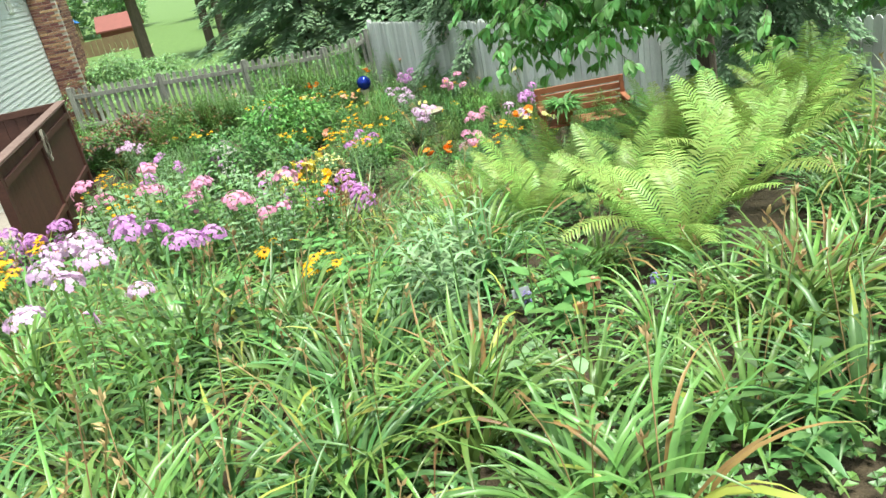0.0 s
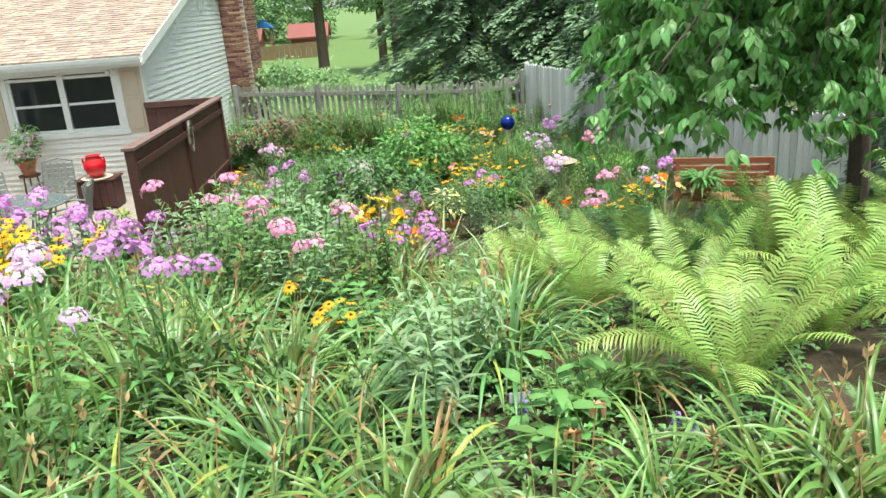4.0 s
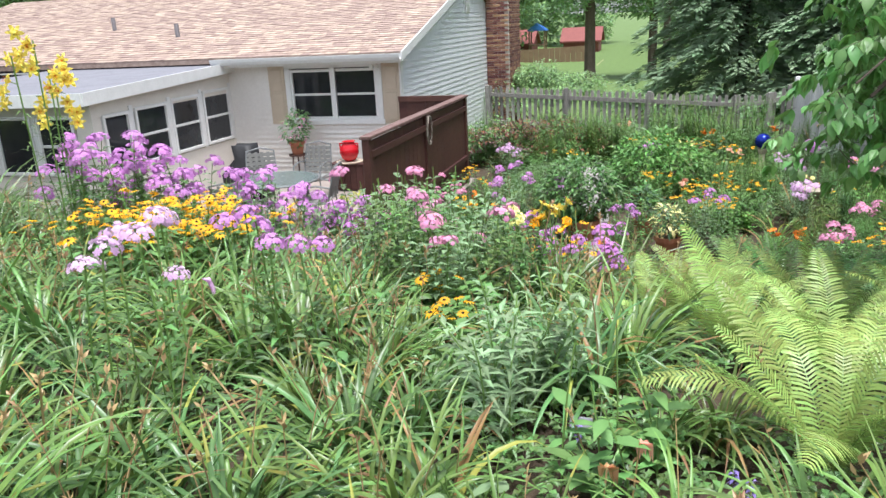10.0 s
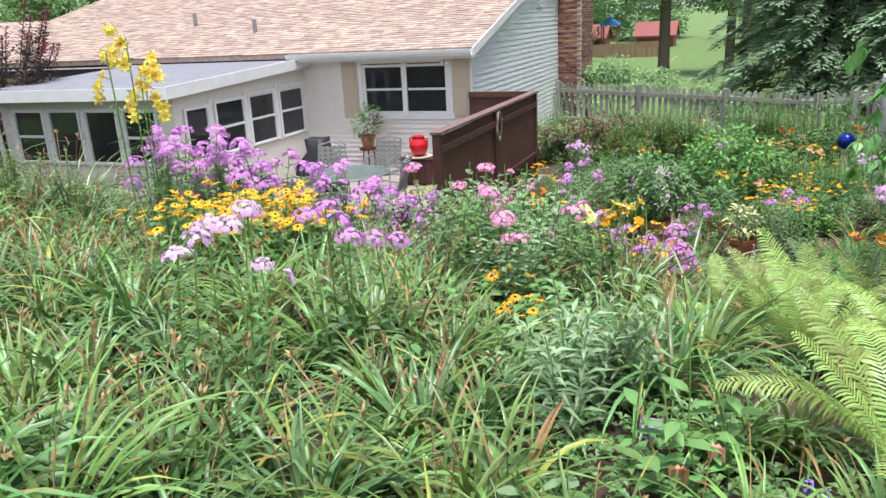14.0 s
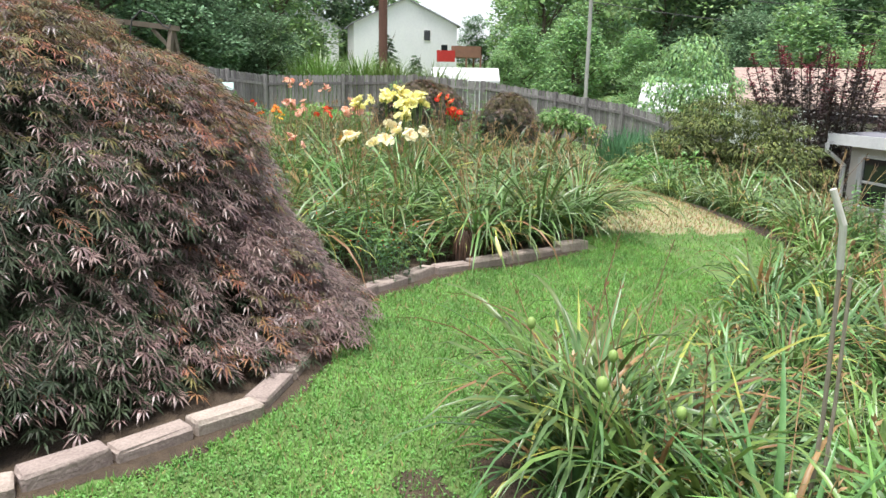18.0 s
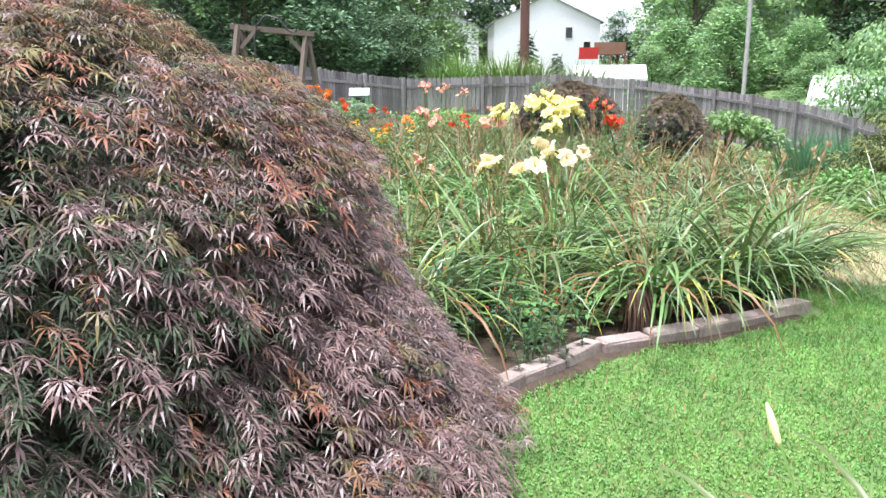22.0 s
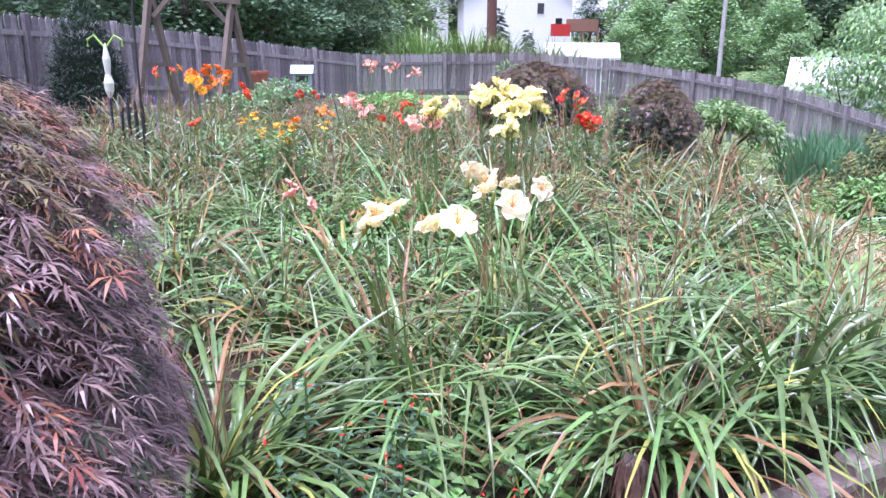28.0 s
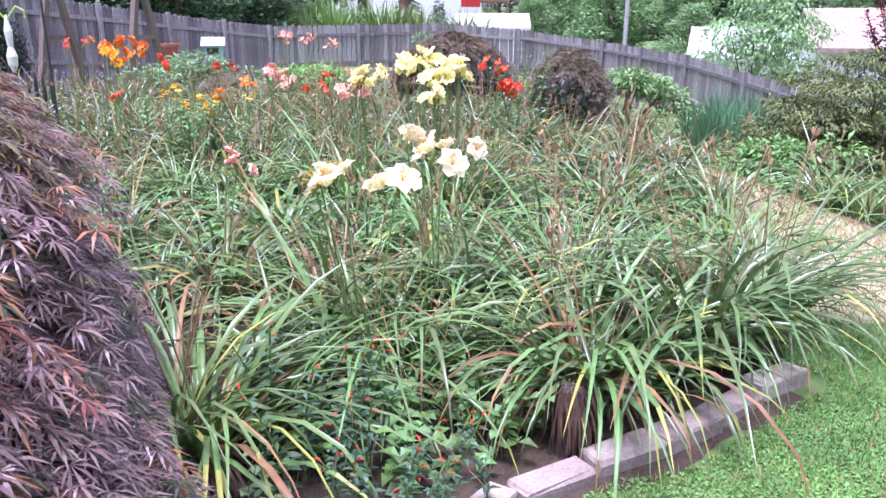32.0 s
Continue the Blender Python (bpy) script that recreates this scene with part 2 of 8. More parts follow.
def ground_sheet():
    def axis(lo, a, b, hi, fine):
        out = list(np.arange(a, b, fine))
        s, v = 0.15, a
        while v > lo:
            v -= s
            s *= 1.12
            out.insert(0, v)
        s, v = 0.15, b
        while v < hi:
            out.append(v)
            v += s
            s *= 1.12
        return out
    xs, ys = axis(-1500, -11, 1, 1500, 0.06), axis(-1500, -2.5, 6, 1500, 0.06)
    verts = [(x, y, gz(x, y)) for y in ys for x in xs]
    nx = len(xs)
    faces = [(j * nx + i, j * nx + i + 1, (j + 1) * nx + i + 1, (j + 1) * nx + i) for j in range(len(ys) - 1) for i in range(nx - 1)]
    me = pmesh("ground", verts, faces, M_LAWN, True)
    me.materials.append(M_SOIL)
    me.materials.append(mat("dry_grass", (0.32, 0.275, 0.16), (0.19, 0.21, 0.09), 0.95, 3, 0.5))
    idx = []
    for f in faces:
        x = sum(verts[v][0] for v in f) / 4
        y = sum(verts[v][1] for v in f) / 4
        bed = inside(LEFT_BED, x, y) or inside(RIGHT_BED, x, y)
        dry = dry_lawn(x, y)
        idx.append(1 if bed else 2 if dry else 0)
    me.polygons.foreach_set("material_index", idx)
    tagged(link("ground", me), "mown green lawn and dark bare soil of flower beds on a slope", "ground", kind="structure")


ground_sheet()


def soil_strip():
    """Worn earth between the edging and the lawn, with a wavering outer edge."""
    pts = []
    for (x0, y0), (x1, y1) in zip(BED_EDGE, BED_EDGE[1:]):
        n = max(1, int(math.hypot(x1 - x0, y1 - y0) / 0.04))
        pts += [(x0 + (x1 - x0) * k / n, y0 + (y1 - y0) * k / n) for k in range(n)]
    verts, faces = [], []
    for i, (x, y) in enumerate(pts):
        a, b = pts[max(0, i - 4)], pts[min(len(pts) - 1, i + 4)]
        dx, dy = b[0] - a[0], b[1] - a[1]
        L = math.hypot(dx, dy)
        nx, ny = dy / L, -dx / L
        w = 0.13 + 0.11 * noise.noise(Vector((x * 2.3, y * 2.3, 8))) + 0.04 * noise.noise(Vector((x * 11, y * 11, 2)))
        for k in range(4):
            o = -0.05 + (w + 0.05) * k / 3
            verts.append((x + nx * o, y + ny * o, gz(x + nx * o, y + ny * o) + 0.008 - 0.006 * k / 3))
    for i in range(len(pts) - 1):
        for k in range(3):
            a = 4 * i + k
            faces.append((a, a + 1, a + 5, a + 4))
    tagged(link("soil_strip", pmesh("soil_strip", verts, faces, M_SOIL, True)), "strip of bare brown earth along the edging", "soil", kind="structure")


soil_strip()

# ---------------------------------------------------------------- house
WY, GX, SX, FY, PZ, EZ = 14.73, -5.23, -9.0, 10.57, -1.7, 0.72   # back wall, gable, sunroom wall, sunroom front, patio, eaves
HX0, RY, RZ, HY1 = -19.3, 20.3, 2.42, 26.0
HOUSE_Z = -2.1


def clapboard(x0, x1, z0, z1, step=0.1, holes=(), thick=0.036):
    """Lapped siding boards along x, facing -y, cut round openings."""
    verts, faces = [], []
    z = z0
    while z < z1 - 0.01:
        zt = min(z + step, z1)
        spans = [(x0, x1)]
        for hx0, hx1, hz0, hz1 in holes:
            if zt > hz0 and z < hz1:
                spans = [s for a, b in spans for s in ((a, min(b, hx0)), (max(a, hx1), b)) if s[1] - s[0] > 0.01]
        for a, b in spans:
            n = len(verts)
            verts += [(a, -thick, z), (b, -thick, z), (b, -0.004, zt), (a, -0.004, zt), (a, 0, z), (b, 0, z)]
            faces += [(n, n + 1, n + 2, n + 3), (n + 1, n, n + 4, n + 5)]
        z += step
    return verts, faces


def sash_window(name, w, h, parent, m, muntin=True, label="white double-hung sash window"):
    """A window unit in the plane y = 0 facing -y, with its origin at its lower left corner."""
    g = new(name)
    g.parent = parent
    g.matrix_basis = m
    g["label"] = label
    f = 0.055
    part("window_frame", boxes((0, w, -0.05, 0.03, 0, f), (0, w, -0.05, 0.03, h - f, h), (0, f, -0.05, 0.03, f, h - f), (w - f, w, -0.05, 0.03, f, h - f), bevel=0.006), M_WHITE, g)
    if muntin:
        part("meeting_rail", boxes((f, w - f, -0.035, 0.02, h * 0.5 - 0.022, h * 0.5 + 0.022), bevel=0.005), M_WHITE, g)
    part("pane", boxes((f, w - f, -0.004, 0.004, f, h - f)), M_PANE, g)
    return g


house = thing("house", "single-storey house with cream siding and a tan shingled gable roof", "house")
# walls with thickness; the openings go through
WIN = (-7.63, -5.68, -0.56, 0.52)
bm = boxes((HX0, WIN[0], WY, WY + 0.2, HOUSE_Z, EZ), (WIN[1], GX, WY, WY + 0.2, HOUSE_Z, EZ), (WIN[0], WIN[1], WY, WY + 0.2, HOUSE_Z, WIN[2]), (WIN[0], WIN[1], WY, WY + 0.2, WIN[3], EZ),
           (HX0, GX, HY1 - 0.2, HY1, HOUSE_Z, EZ), (HX0, HX0 + 0.2, WY + 0.2, HY1 - 0.2, HOUSE_Z, EZ))
part("wall", bm, M_SIDING, house, "cream painted wall")
me = pmesh("siding", *clapboard(SX, GX - 0.02, HOUSE_Z, EZ - 0.02, 0.1, [WIN]), M_SIDING)
o = link("siding", me, house)
o.location = (0, WY - 0.004, 0)
bm = bmesh.new()
prof = [(WY + 0.2, HOUSE_Z), (HY1 - 0.2, HOUSE_Z), (HY1 - 0.2, EZ), (RY, RZ - 0.1), (WY + 0.2, EZ)]
a = [bm.verts.new((GX, y, z)) for y, z in prof]
b = [bm.verts.new((GX - 0.2, y, z)) for y, z in prof]
bm.faces.new(a)
bm.faces.new(b[::-1])
for i in range(5):
    bm.faces.new((a[i], b[i], b[(i + 1) % 5], a[(i + 1) % 5]))
part("gable_wall", bm, M_SIDEW, house, "white sided gable wall")
# gable siding boards face +x
verts, faces = [], []
z = HOUSE_Z
SL = (RZ - EZ) / (RY - WY)
while z < RZ - 0.2:
    zt = z + 0.115
    y0 = WY if zt < EZ else WY + (zt - EZ) / SL + 0.15
    y1 = HY1 if zt < EZ else HY1 - (zt - EZ) / ((RZ - EZ) / (HY1 - RY)) - 0.15
    if y1 > y0:
        n = len(verts)
        verts += [(GX + 0.022, y0, z), (GX + 0.022, y1, z), (GX + 0.005, y1, zt), (GX + 0.005, y0, zt), (GX, y0, z), (GX, y1, z)]
        faces += [(n, n + 1, n + 2, n + 3), (n + 1, n, n + 4, n + 5)]
    z = zt
link("gable_siding", pmesh("gable_siding", verts, faces, M_SIDEW), house)
part("corner_board", boxes((GX - 0.07, GX + 0.03, WY - 0.035, WY + 0.09, HOUSE_Z, EZ)), M_WHITE, house)
part("gable_vent", boxes((GX + 0.02, GX + 0.05, 19.9, 20.35, 1.45, 1.95), *[(GX + 0.05, GX + 0.065, 19.93, 20.32, 1.48 + 0.05 * k, 1.5 + 0.05 * k) for k in range(9)]), M_WHITE, house)


def roof_slab(y0, z0, y1, z1, x0, x1, t=0.1):
    bm = bmesh.new()
    a = [bm.verts.new((x, y, z)) for x, y, z in ((x0, y0, z0), (x1, y0, z0), (x1, y1, z1), (x0, y1, z1))]
    b = [bm.verts.new(v.co - Vector((0, 0, t))) for v in a]
    bm.faces.new(a)
    bm.faces.new(b[::-1])
    for i in range(4):
        bm.faces.new((a[i], b[i], b[(i + 1) % 4], a[(i + 1) % 4]))
    return bm


EY = WY - 0.42
EZT = EZ + 0.05
part("roof", roof_slab(EY, EZT, RY, RZ, HX0 - 0.3, GX + 0.18), M_SHINGLE, house, "tan asphalt shingles")
part("roof_far_side", roof_slab(RY, RZ, HY1 + 0.4, EZT, HX0 - 0.3, GX + 0.18), M_SHINGLE, house)
part("fascia", boxes((SX - 0.05, GX + 0.18, EY - 0.02, EY + 0.01, EZ - 0.14, EZ + 0.03)), M_WHITE, house)
# The shadow gap over the porch roof, painted as a dark strip.
part("eaves_board", boxes((HX0 - 0.3, SX - 0.05, EY + 0.04, EY + 0.07, EZ - 0.3, EZ - 0.03)), mat("eaves_shade", (0.035, 0.025, 0.035), (0.02, 0.016, 0.022), 0.7, 4), house, "dark strip painted in for the shadow gap above the porch roof")
part("soffit", boxes((HX0 - 0.3, GX + 0.18, EY + 0.01, WY, EZ - 0.13, EZ - 0.1)), M_WHITE, house)
bm = bmesh.new()
rows = [(-0.0, 0.0), (-0.0, -0.09), (-0.04, -0.12), (-0.1, -0.12), (-0.13, -0.06), (-0.14, 0.0), (-0.125, 0.0), (-0.1, -0.1), (-0.04, -0.1), (-0.015, -0.08), (-0.015, 0.0)]
ra = [bm.verts.new((SX - 0.05, EY - 0.02 + y, EZ + z + 0.03)) for y, z in rows]
rb = [bm.verts.new((GX + 0.2, EY - 0.02 + y, EZ + z + 0.03)) for y, z in rows]
for i in range(len(rows)):
    bm.faces.new((ra[i], ra[(i + 1) % len(rows)], rb[(i + 1) % len(rows)], rb[i]))
bm.faces.new(rb[::-1])
part("gutter", bm, mat("gutter_paint", (0.7, 0.71, 0.7), (0.6, 0.61, 0.6), 0.4, 4), house, "pale metal gutter")
# rake trim on the gable
rk = roof_slab(EY, EZT + 0.005, RY, RZ + 0.005, GX + 0.18, GX + 0.205, 0.17)
part("rake_board", rk, M_WHITE, house)
sash_window("window", 0.94, 1.0, house, pose(WIN[0] + 0.035, WY + 0.02, WIN[2] + 0.04))
sash_window("window", 0.94, 1.0, house, pose(WIN[0] + 0.975, WY + 0.02, WIN[2] + 0.04))
part("window_casing", boxes((WIN[0] - 0.07, WIN[1] + 0.07, WY - 0.045, WY - 0.022, WIN[3] - 0.02, WIN[3] + 0.07), (WIN[0] - 0.07, WIN[0] + 0.035, WY - 0.045, WY - 0.022, WIN[2], WIN[3] - 0.02),
                            (WIN[1] - 0.035, WIN[1] + 0.07, WY - 0.045, WY - 0.022, WIN[2], WIN[3] - 0.02), bevel=0.004), M_WHITE, house)
part("mullion", boxes(((WIN[0] + WIN[1]) / 2 - 0.055, (WIN[0] + WIN[1]) / 2 + 0.055, WY - 0.047, WY + 0.01, WIN[2] + 0.04, WIN[3] - 0.02), bevel=0.004), M_WHITE, house)
part("window_sill", boxes((WIN[0] - 0.1, WIN[1] + 0.1, WY - 0.075, WY, WIN[2] - 0.06, WIN[2] + 0.04), bevel=0.008), M_WHITE, house)
for sx in (WIN[0] - 0.44, WIN[1] + 0.08):
    sh = part("shutter", boxes((sx, sx + 0.36, WY - 0.05, WY - 0.022, WIN[2] - 0.04, WIN[3] + 0.04), bevel=0.005), M_TAN, house, "tan raised-panel shutter")
    for z0, z1 in ((WIN[2] + 0.02, 0.0), (0.06, WIN[3] - 0.03)):
        part("shutter_panel", boxes((sx + 0.06, sx + 0.3, WY - 0.062, WY - 0.048, z0, z1), bevel=0.008), M_TAN, sh)
lf = part("floodlight", boxes((-5.75, -5.65, WY - 0.2, WY - 0.1, EZ - 0.17, EZ - 0.13)), M_WHITE, house, "small white twin floodlight")
for dx in (-0.05, 0.05):
    part("lamp_head", lathe([(0.02, 0), (0.045, -0.03), (0.05, -0.09), (0.03, -0.1)], 10), M_WHITE, lf).location = (-5.7 + dx, WY - 0.17, EZ - 0.16)
for vx, vy in ((-13.2, 16.7), (-10.9, 15.9)):
    vz = EZT + (vy - EY) * (RZ - EZT) / (RY - EY)
    part("vent_pipe", lathe([(0.05, -0.2), (0.05, 0.3), (0.04, 0.3), (0.04, 0.2)], 10), mat("grey_pipe", (0.25, 0.24, 0.25), (0.18, 0.17, 0.18), 0.5, 6), house).location = (vx, vy, vz)
# Dark sheet behind the windows in place of the unlit interior.
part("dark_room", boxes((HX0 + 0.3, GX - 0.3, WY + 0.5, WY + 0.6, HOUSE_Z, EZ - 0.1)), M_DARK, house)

# chimney of separate bricks on a mortar core
CX0, CX1, CY0, CY1 = GX + 0.03, -4.54, 22.3, 24.0
chimney = thing("chimney", "tall red brick chimney on the gable wall with pale mortar joints", "chimney")
part("core", boxes((CX0, CX1 - 0.012, CY0 + 0.012, CY1 - 0.012, HOUSE_Z - 0.2, 3.4)), M_MORTAR, chimney)

# sunroom
sunroom = thing("sunroom", "white enclosed porch with a low grey roof and rows of windows", "sunroom")
SX0, SZT, SZB = -12.95, 0.3, -0.89
for q in ((SX0, SX, FY, FY + 0.12, HOUSE_Z, SZB), (SX - 0.12, SX, FY + 0.12, WY - 0.02, HOUSE_Z, SZB), (SX0, SX0 + 0.12, FY + 0.12, WY - 0.02, HOUSE_Z, SZB)):
    part("knee_wall", boxes(q), M_CREAM, sunroom)
for q in ((SX0, SX, FY, FY + 0.12, 0.06, SZT), (SX - 0.12, SX, FY + 0.12, WY - 0.02, 0.06, SZT), (SX0, SX0 + 0.12, FY + 0.12, WY - 0.02, 0.06, SZT)):
    bm = boxes(q)
    for v in bm.verts:
        if v.co.z > 0.2:
            v.co.z = 0.385 + (v.co.y - FY + 0.28) / (WY - FY + 0.26) * 0.2
    part("header", bm, M_CREAM, sunroom)
for px0, px1, py0, py1, zt in ((SX0, SX0 + 0.22, FY, FY + 0.14, 0.36), (SX - 0.32, SX + 0.004, FY, FY + 0.14, 0.36), (SX - 0.12, SX + 0.004, FY + 0.145, FY + 0.2, 0.056)):
    part("corner_post", boxes((px0, px1, py0 - 0.005, py1, SZB, zt)), M_CREAM, sunroom)
for k in range(4):
    x = SX0 + 0.24 + k * 0.85
    part("mullion", boxes((x - 0.03, x + 0.03, FY - 0.02, FY + 0.1, SZB, 0.06)), M_WHITE, sunroom)
    sash_window("window", 0.76, 0.98, sunroom, pose(x + 0.045, FY + 0.02, SZB + 0.02), muntin=k in (0, 3))
for y0, w in ((10.8, 0.66), (11.6, 0.92), (12.62, 0.92), (13.66, 0.95)):
    top = 0.06 + (y0 - 10.57) * 0.035
    sash_window("window", w, top - SZB, sunroom, pose(SX - 0.02, y0, SZB + 0.02, 0, 0, 90), muntin=y0 > 11)
    part("mullion", boxes((SX - 0.1, SX + 0.02, y0 + w, y0 + w + 0.09, SZB, top + 0.1)), M_WHITE, sunroom)
bm = bmesh.new()
q = [(SX0 - 0.28, FY - 0.28, 0.44), (SX + 0.12, FY - 0.28, 0.47), (SX + 0.12, WY - 0.02, 0.66), (SX0 - 0.28, WY - 0.02, 0.66)]
a = [bm.verts.new(v) for v in q]
b = [bm.verts.new((x, y, z - 0.06)) for x, y, z in q]
bm.faces.new(a)
bm.faces.new(b[::-1])
for i in range(4):
    bm.faces.new((a[i], b[i], b[(i + 1) % 4], a[(i + 1) % 4]))
part("roof", bm, M_SUNROOF, sunroom, "grey flat roll-roofing")
bm = bmesh.new()
for (p0, p1) in (((SX0 - 0.28, FY - 0.3, 0.46), (SX + 0.14, FY - 0.3, 0.49)), ((SX + 0.14, FY - 0.3, 0.49), (SX + 0.14, WY - 0.03, 0.68))):
    d = (Vector(p1) - Vector(p0)).normalized()
    nrm = Vector((d.y, -d.x, 0)).normalized() * 0.03
    vs = []
    for p in (p0, p1):
        for off, dz in ((0, 0), (1, 0), (1, -0.2), (0, -0.2)):
            vs.append(bm.verts.new(Vector(p) + nrm * off + Vector((0, 0, dz))))
    for i in range(4):
        bm.faces.new((vs[i], vs[(i + 1) % 4], vs[4 + (i + 1) % 4], vs[4 + i]))
    bm.faces.new(vs[:4][::-1])
    bm.faces.new(vs[4:])
part("fascia", bm, M_WHITE, sunroom)
bm = bmesh.new()
tube(bm, [(SX0 - 0.22, FY - 0.36, 0.28), (SX0 - 0.22, FY - 0.36, 0.14), (SX0 - 0.1, FY - 0.06, -0.12), (SX0 - 0.06, FY - 0.05, HOUSE_Z + 0.2)], 0.045, 8)
part("downspout", bm, M_WHITE, sunroom)
part("inner_wall", boxes((SX0 + 0.2, SX - 0.2, WY - 0.08, WY - 0.04, HOUSE_Z, 0.45)), M_SIDING, sunroom)
part("floor", boxes((SX0 + 0.1, SX - 0.1, FY + 0.1, WY - 0.1, HOUSE_Z, PZ + 0.1)), M_PATIO, sunroom)

# patio
tagged(part("patio", boxes((SX + 0.02, -3.75, 9.2, WY - 0.03, -2.4, PZ)), M_PATIO), "concrete patio paving beside the house", "patio", kind="structure")

# maroon privacy screen
screen = thing("privacy_screen", "maroon-stained wooden privacy fence of two panels beside the patio", "fence")
PX, PY0, PY1, PT = -3.85, 9.35, 14.25, -0.06
for y in (PY0, 11.75, PY1):
    part("post", boxes((PX - 0.05, PX + 0.05, y - 0.05, y + 0.05, -2.2, PT - 0.02), bevel=0.006), M_MAROON, screen)
for y0, y1 in ((PY0 + 0.05, 11.7), (11.8, PY1 - 0.05)):
    n = 12
    for k in range(n):
        ya, yb = y0 + (y1 - y0) * k / n, y0 + (y1 - y0) * (k + 1) / n - 0.004
        part("board", boxes((PX - 0.02, PX + 0.012, ya, yb, -1.95, PT - 0.06)), M_MAROON, screen)
    for z in (-0.28, -1.2):
        part("rail", boxes((PX + 0.014, PX + 0.055, y0, y1, z - 0.045, z + 0.045), bevel=0.004), M_MAROON, screen)
part("cap_rail", boxes((PX - 0.075, PX + 0.075, PY0 - 0.06, PY1 + 0.06, PT - 0.02, PT + 0.02), bevel=0.005), mat("maroon_worn", (0.2, 0.13, 0.115), (0.11, 0.05, 0.04), 0.7, 8, 0.2), screen, "worn, paler cap rail")
for k in range(7):
    xa = -5.18 + k * 0.18
    part("board", boxes((xa, xa + 0.176, 14.42, 14.45, -1.95, PT)), M_MAROON, screen)
for q in ((-5.18, PX, 14.38, 14.416, PT - 0.1, PT), (-5.18, PX, 14.38, 14.416, -1.3, -1.2)):
    part("rail", boxes(q), M_MAROON, screen)


# ---------------------------------------------------------------- foliage
def leafmat(name, a, b, trans=0.3, rough=0.42, island=0.3, rnd=0.1, spec=0.4):
    return mat(name, a, b, rough, 3.0, 0.0, 0.0, rnd, island, trans, 0.4, spec)


M_LILY = leafmat("daylily_leaf", (0.17, 0.285, 0.075), (0.085, 0.16, 0.042), 0.18, 0.36, rnd=0.24, spec=0.5)
M_LILYD = leafmat("daylily_leaf_blue", (0.135, 0.245, 0.08), (0.068, 0.14, 0.046), 0.18, 0.36, rnd=0.24, spec=0.5)
M_LILYO = leafmat("daylily_leaf_olive", (0.19, 0.29, 0.068), (0.10, 0.17, 0.04), 0.18, 0.36, rnd=0.24, spec=0.5)
M_BEDLILY = leafmat("bed_daylily_leaf", (0.142, 0.222, 0.064), (0.064, 0.112, 0.032), 0.15, 0.34, rnd=0.26, spec=0.55)
M_STRAW = leafmat("withered_leaf", (0.36, 0.215, 0.09), (0.22, 0.115, 0.055))
M_DEAD = leafmat("dead_daylily_leaf", (0.24, 0.13, 0.085), (0.11, 0.06, 0.04), 0.1)
M_YELLEAF = leafmat("yellowing_leaf", (0.42, 0.42, 0.09), (0.3, 0.33, 0.07))
M_STALK = leafmat("dry_stalk", (0.43, 0.29, 0.15), (0.27, 0.165, 0.08), 0.1)
M_STEM = leafmat("green_stem", (0.162, 0.270, 0.068), (0.108, 0.189, 0.041), 0.1)
M_FERN = leafmat("fern_frond", (0.36, 0.47, 0.125), (0.20, 0.31, 0.075), 0.25, rnd=0.3)
# Darker copy of M_FERN; the shade on some ferns is in its colour.
M_FERNSHADE = leafmat("fern_frond_shaded", (0.17, 0.33, 0.09), (0.10, 0.22, 0.06), 0.25, rnd=0.3)
M_BROAD = leafmat("broad_leaf", (0.18, 0.335, 0.10), (0.105, 0.22, 0.065))
M_BLUELEAF = leafmat("grey_green_leaf", (0.29, 0.41, 0.215), (0.17, 0.275, 0.135))
M_DOG = leafmat("dogwood_leaf", (0.2, 0.39, 0.11), (0.115, 0.26, 0.07), 0.3, spec=0.55)
M_CLOVER = leafmat("clover_leaf", (0.215, 0.41, 0.095), (0.115, 0.25, 0.06))
M_GRASS = leafmat("grass_blade", (0.235, 0.425, 0.095), (0.12, 0.25, 0.06), 0.25, rough=0.6)
M_CONIFER = leafmat("conifer_needles", (0.34, 0.44, 0.29), (0.24, 0.34, 0.215), 0.3, 0.9, 0.12, spec=0.08)
# Distance haze is put into these two paled leaf colours.
M_WOODS = leafmat("hazed_woodland_leaf", (0.28, 0.41, 0.23), (0.17, 0.28, 0.15), 0.3, 0.85)
M_WOODL = leafmat("hazed_light_leaf", (0.34, 0.49, 0.2), (0.2, 0.33, 0.12), 0.3, 0.85)
M_WOODD = leafmat("dark_tree_leaf", (0.15, 0.235, 0.13), (0.08, 0.15, 0.08), 0.25, 0.85)
M_YEW = leafmat("yew_needles", (0.19, 0.23, 0.065), (0.08, 0.12, 0.038), 0.15, 0.7)
M_MAPLE = leafmat("red_maple_leaf", (0.235, 0.142, 0.13), (0.11, 0.075, 0.066), 0.1, 0.4, 0.4, spec=0.6)
M_MAPLER = leafmat("red_maple_tip", (0.33, 0.115, 0.075), (0.24, 0.13, 0.06), 0.3, 0.5, 0.3)
M_BRONZE = leafmat("maple_bronze_leaf", (0.185, 0.145, 0.055), (0.1, 0.088, 0.036), 0.15, 0.45, 0.4, spec=0.3)
# Dark green leaf that also paints the shade of lower and inner foliage.
M_GREENSHADE = leafmat("maple_shade_green_leaf", (0.046, 0.062, 0.028), (0.018, 0.028, 0.014), 0.05, 0.55, 0.4, spec=0.22)
M_PHLOX = leafmat("phlox_petal", (0.68, 0.32, 0.68), (0.56, 0.23, 0.58), 0.3, 0.6, 0.18)
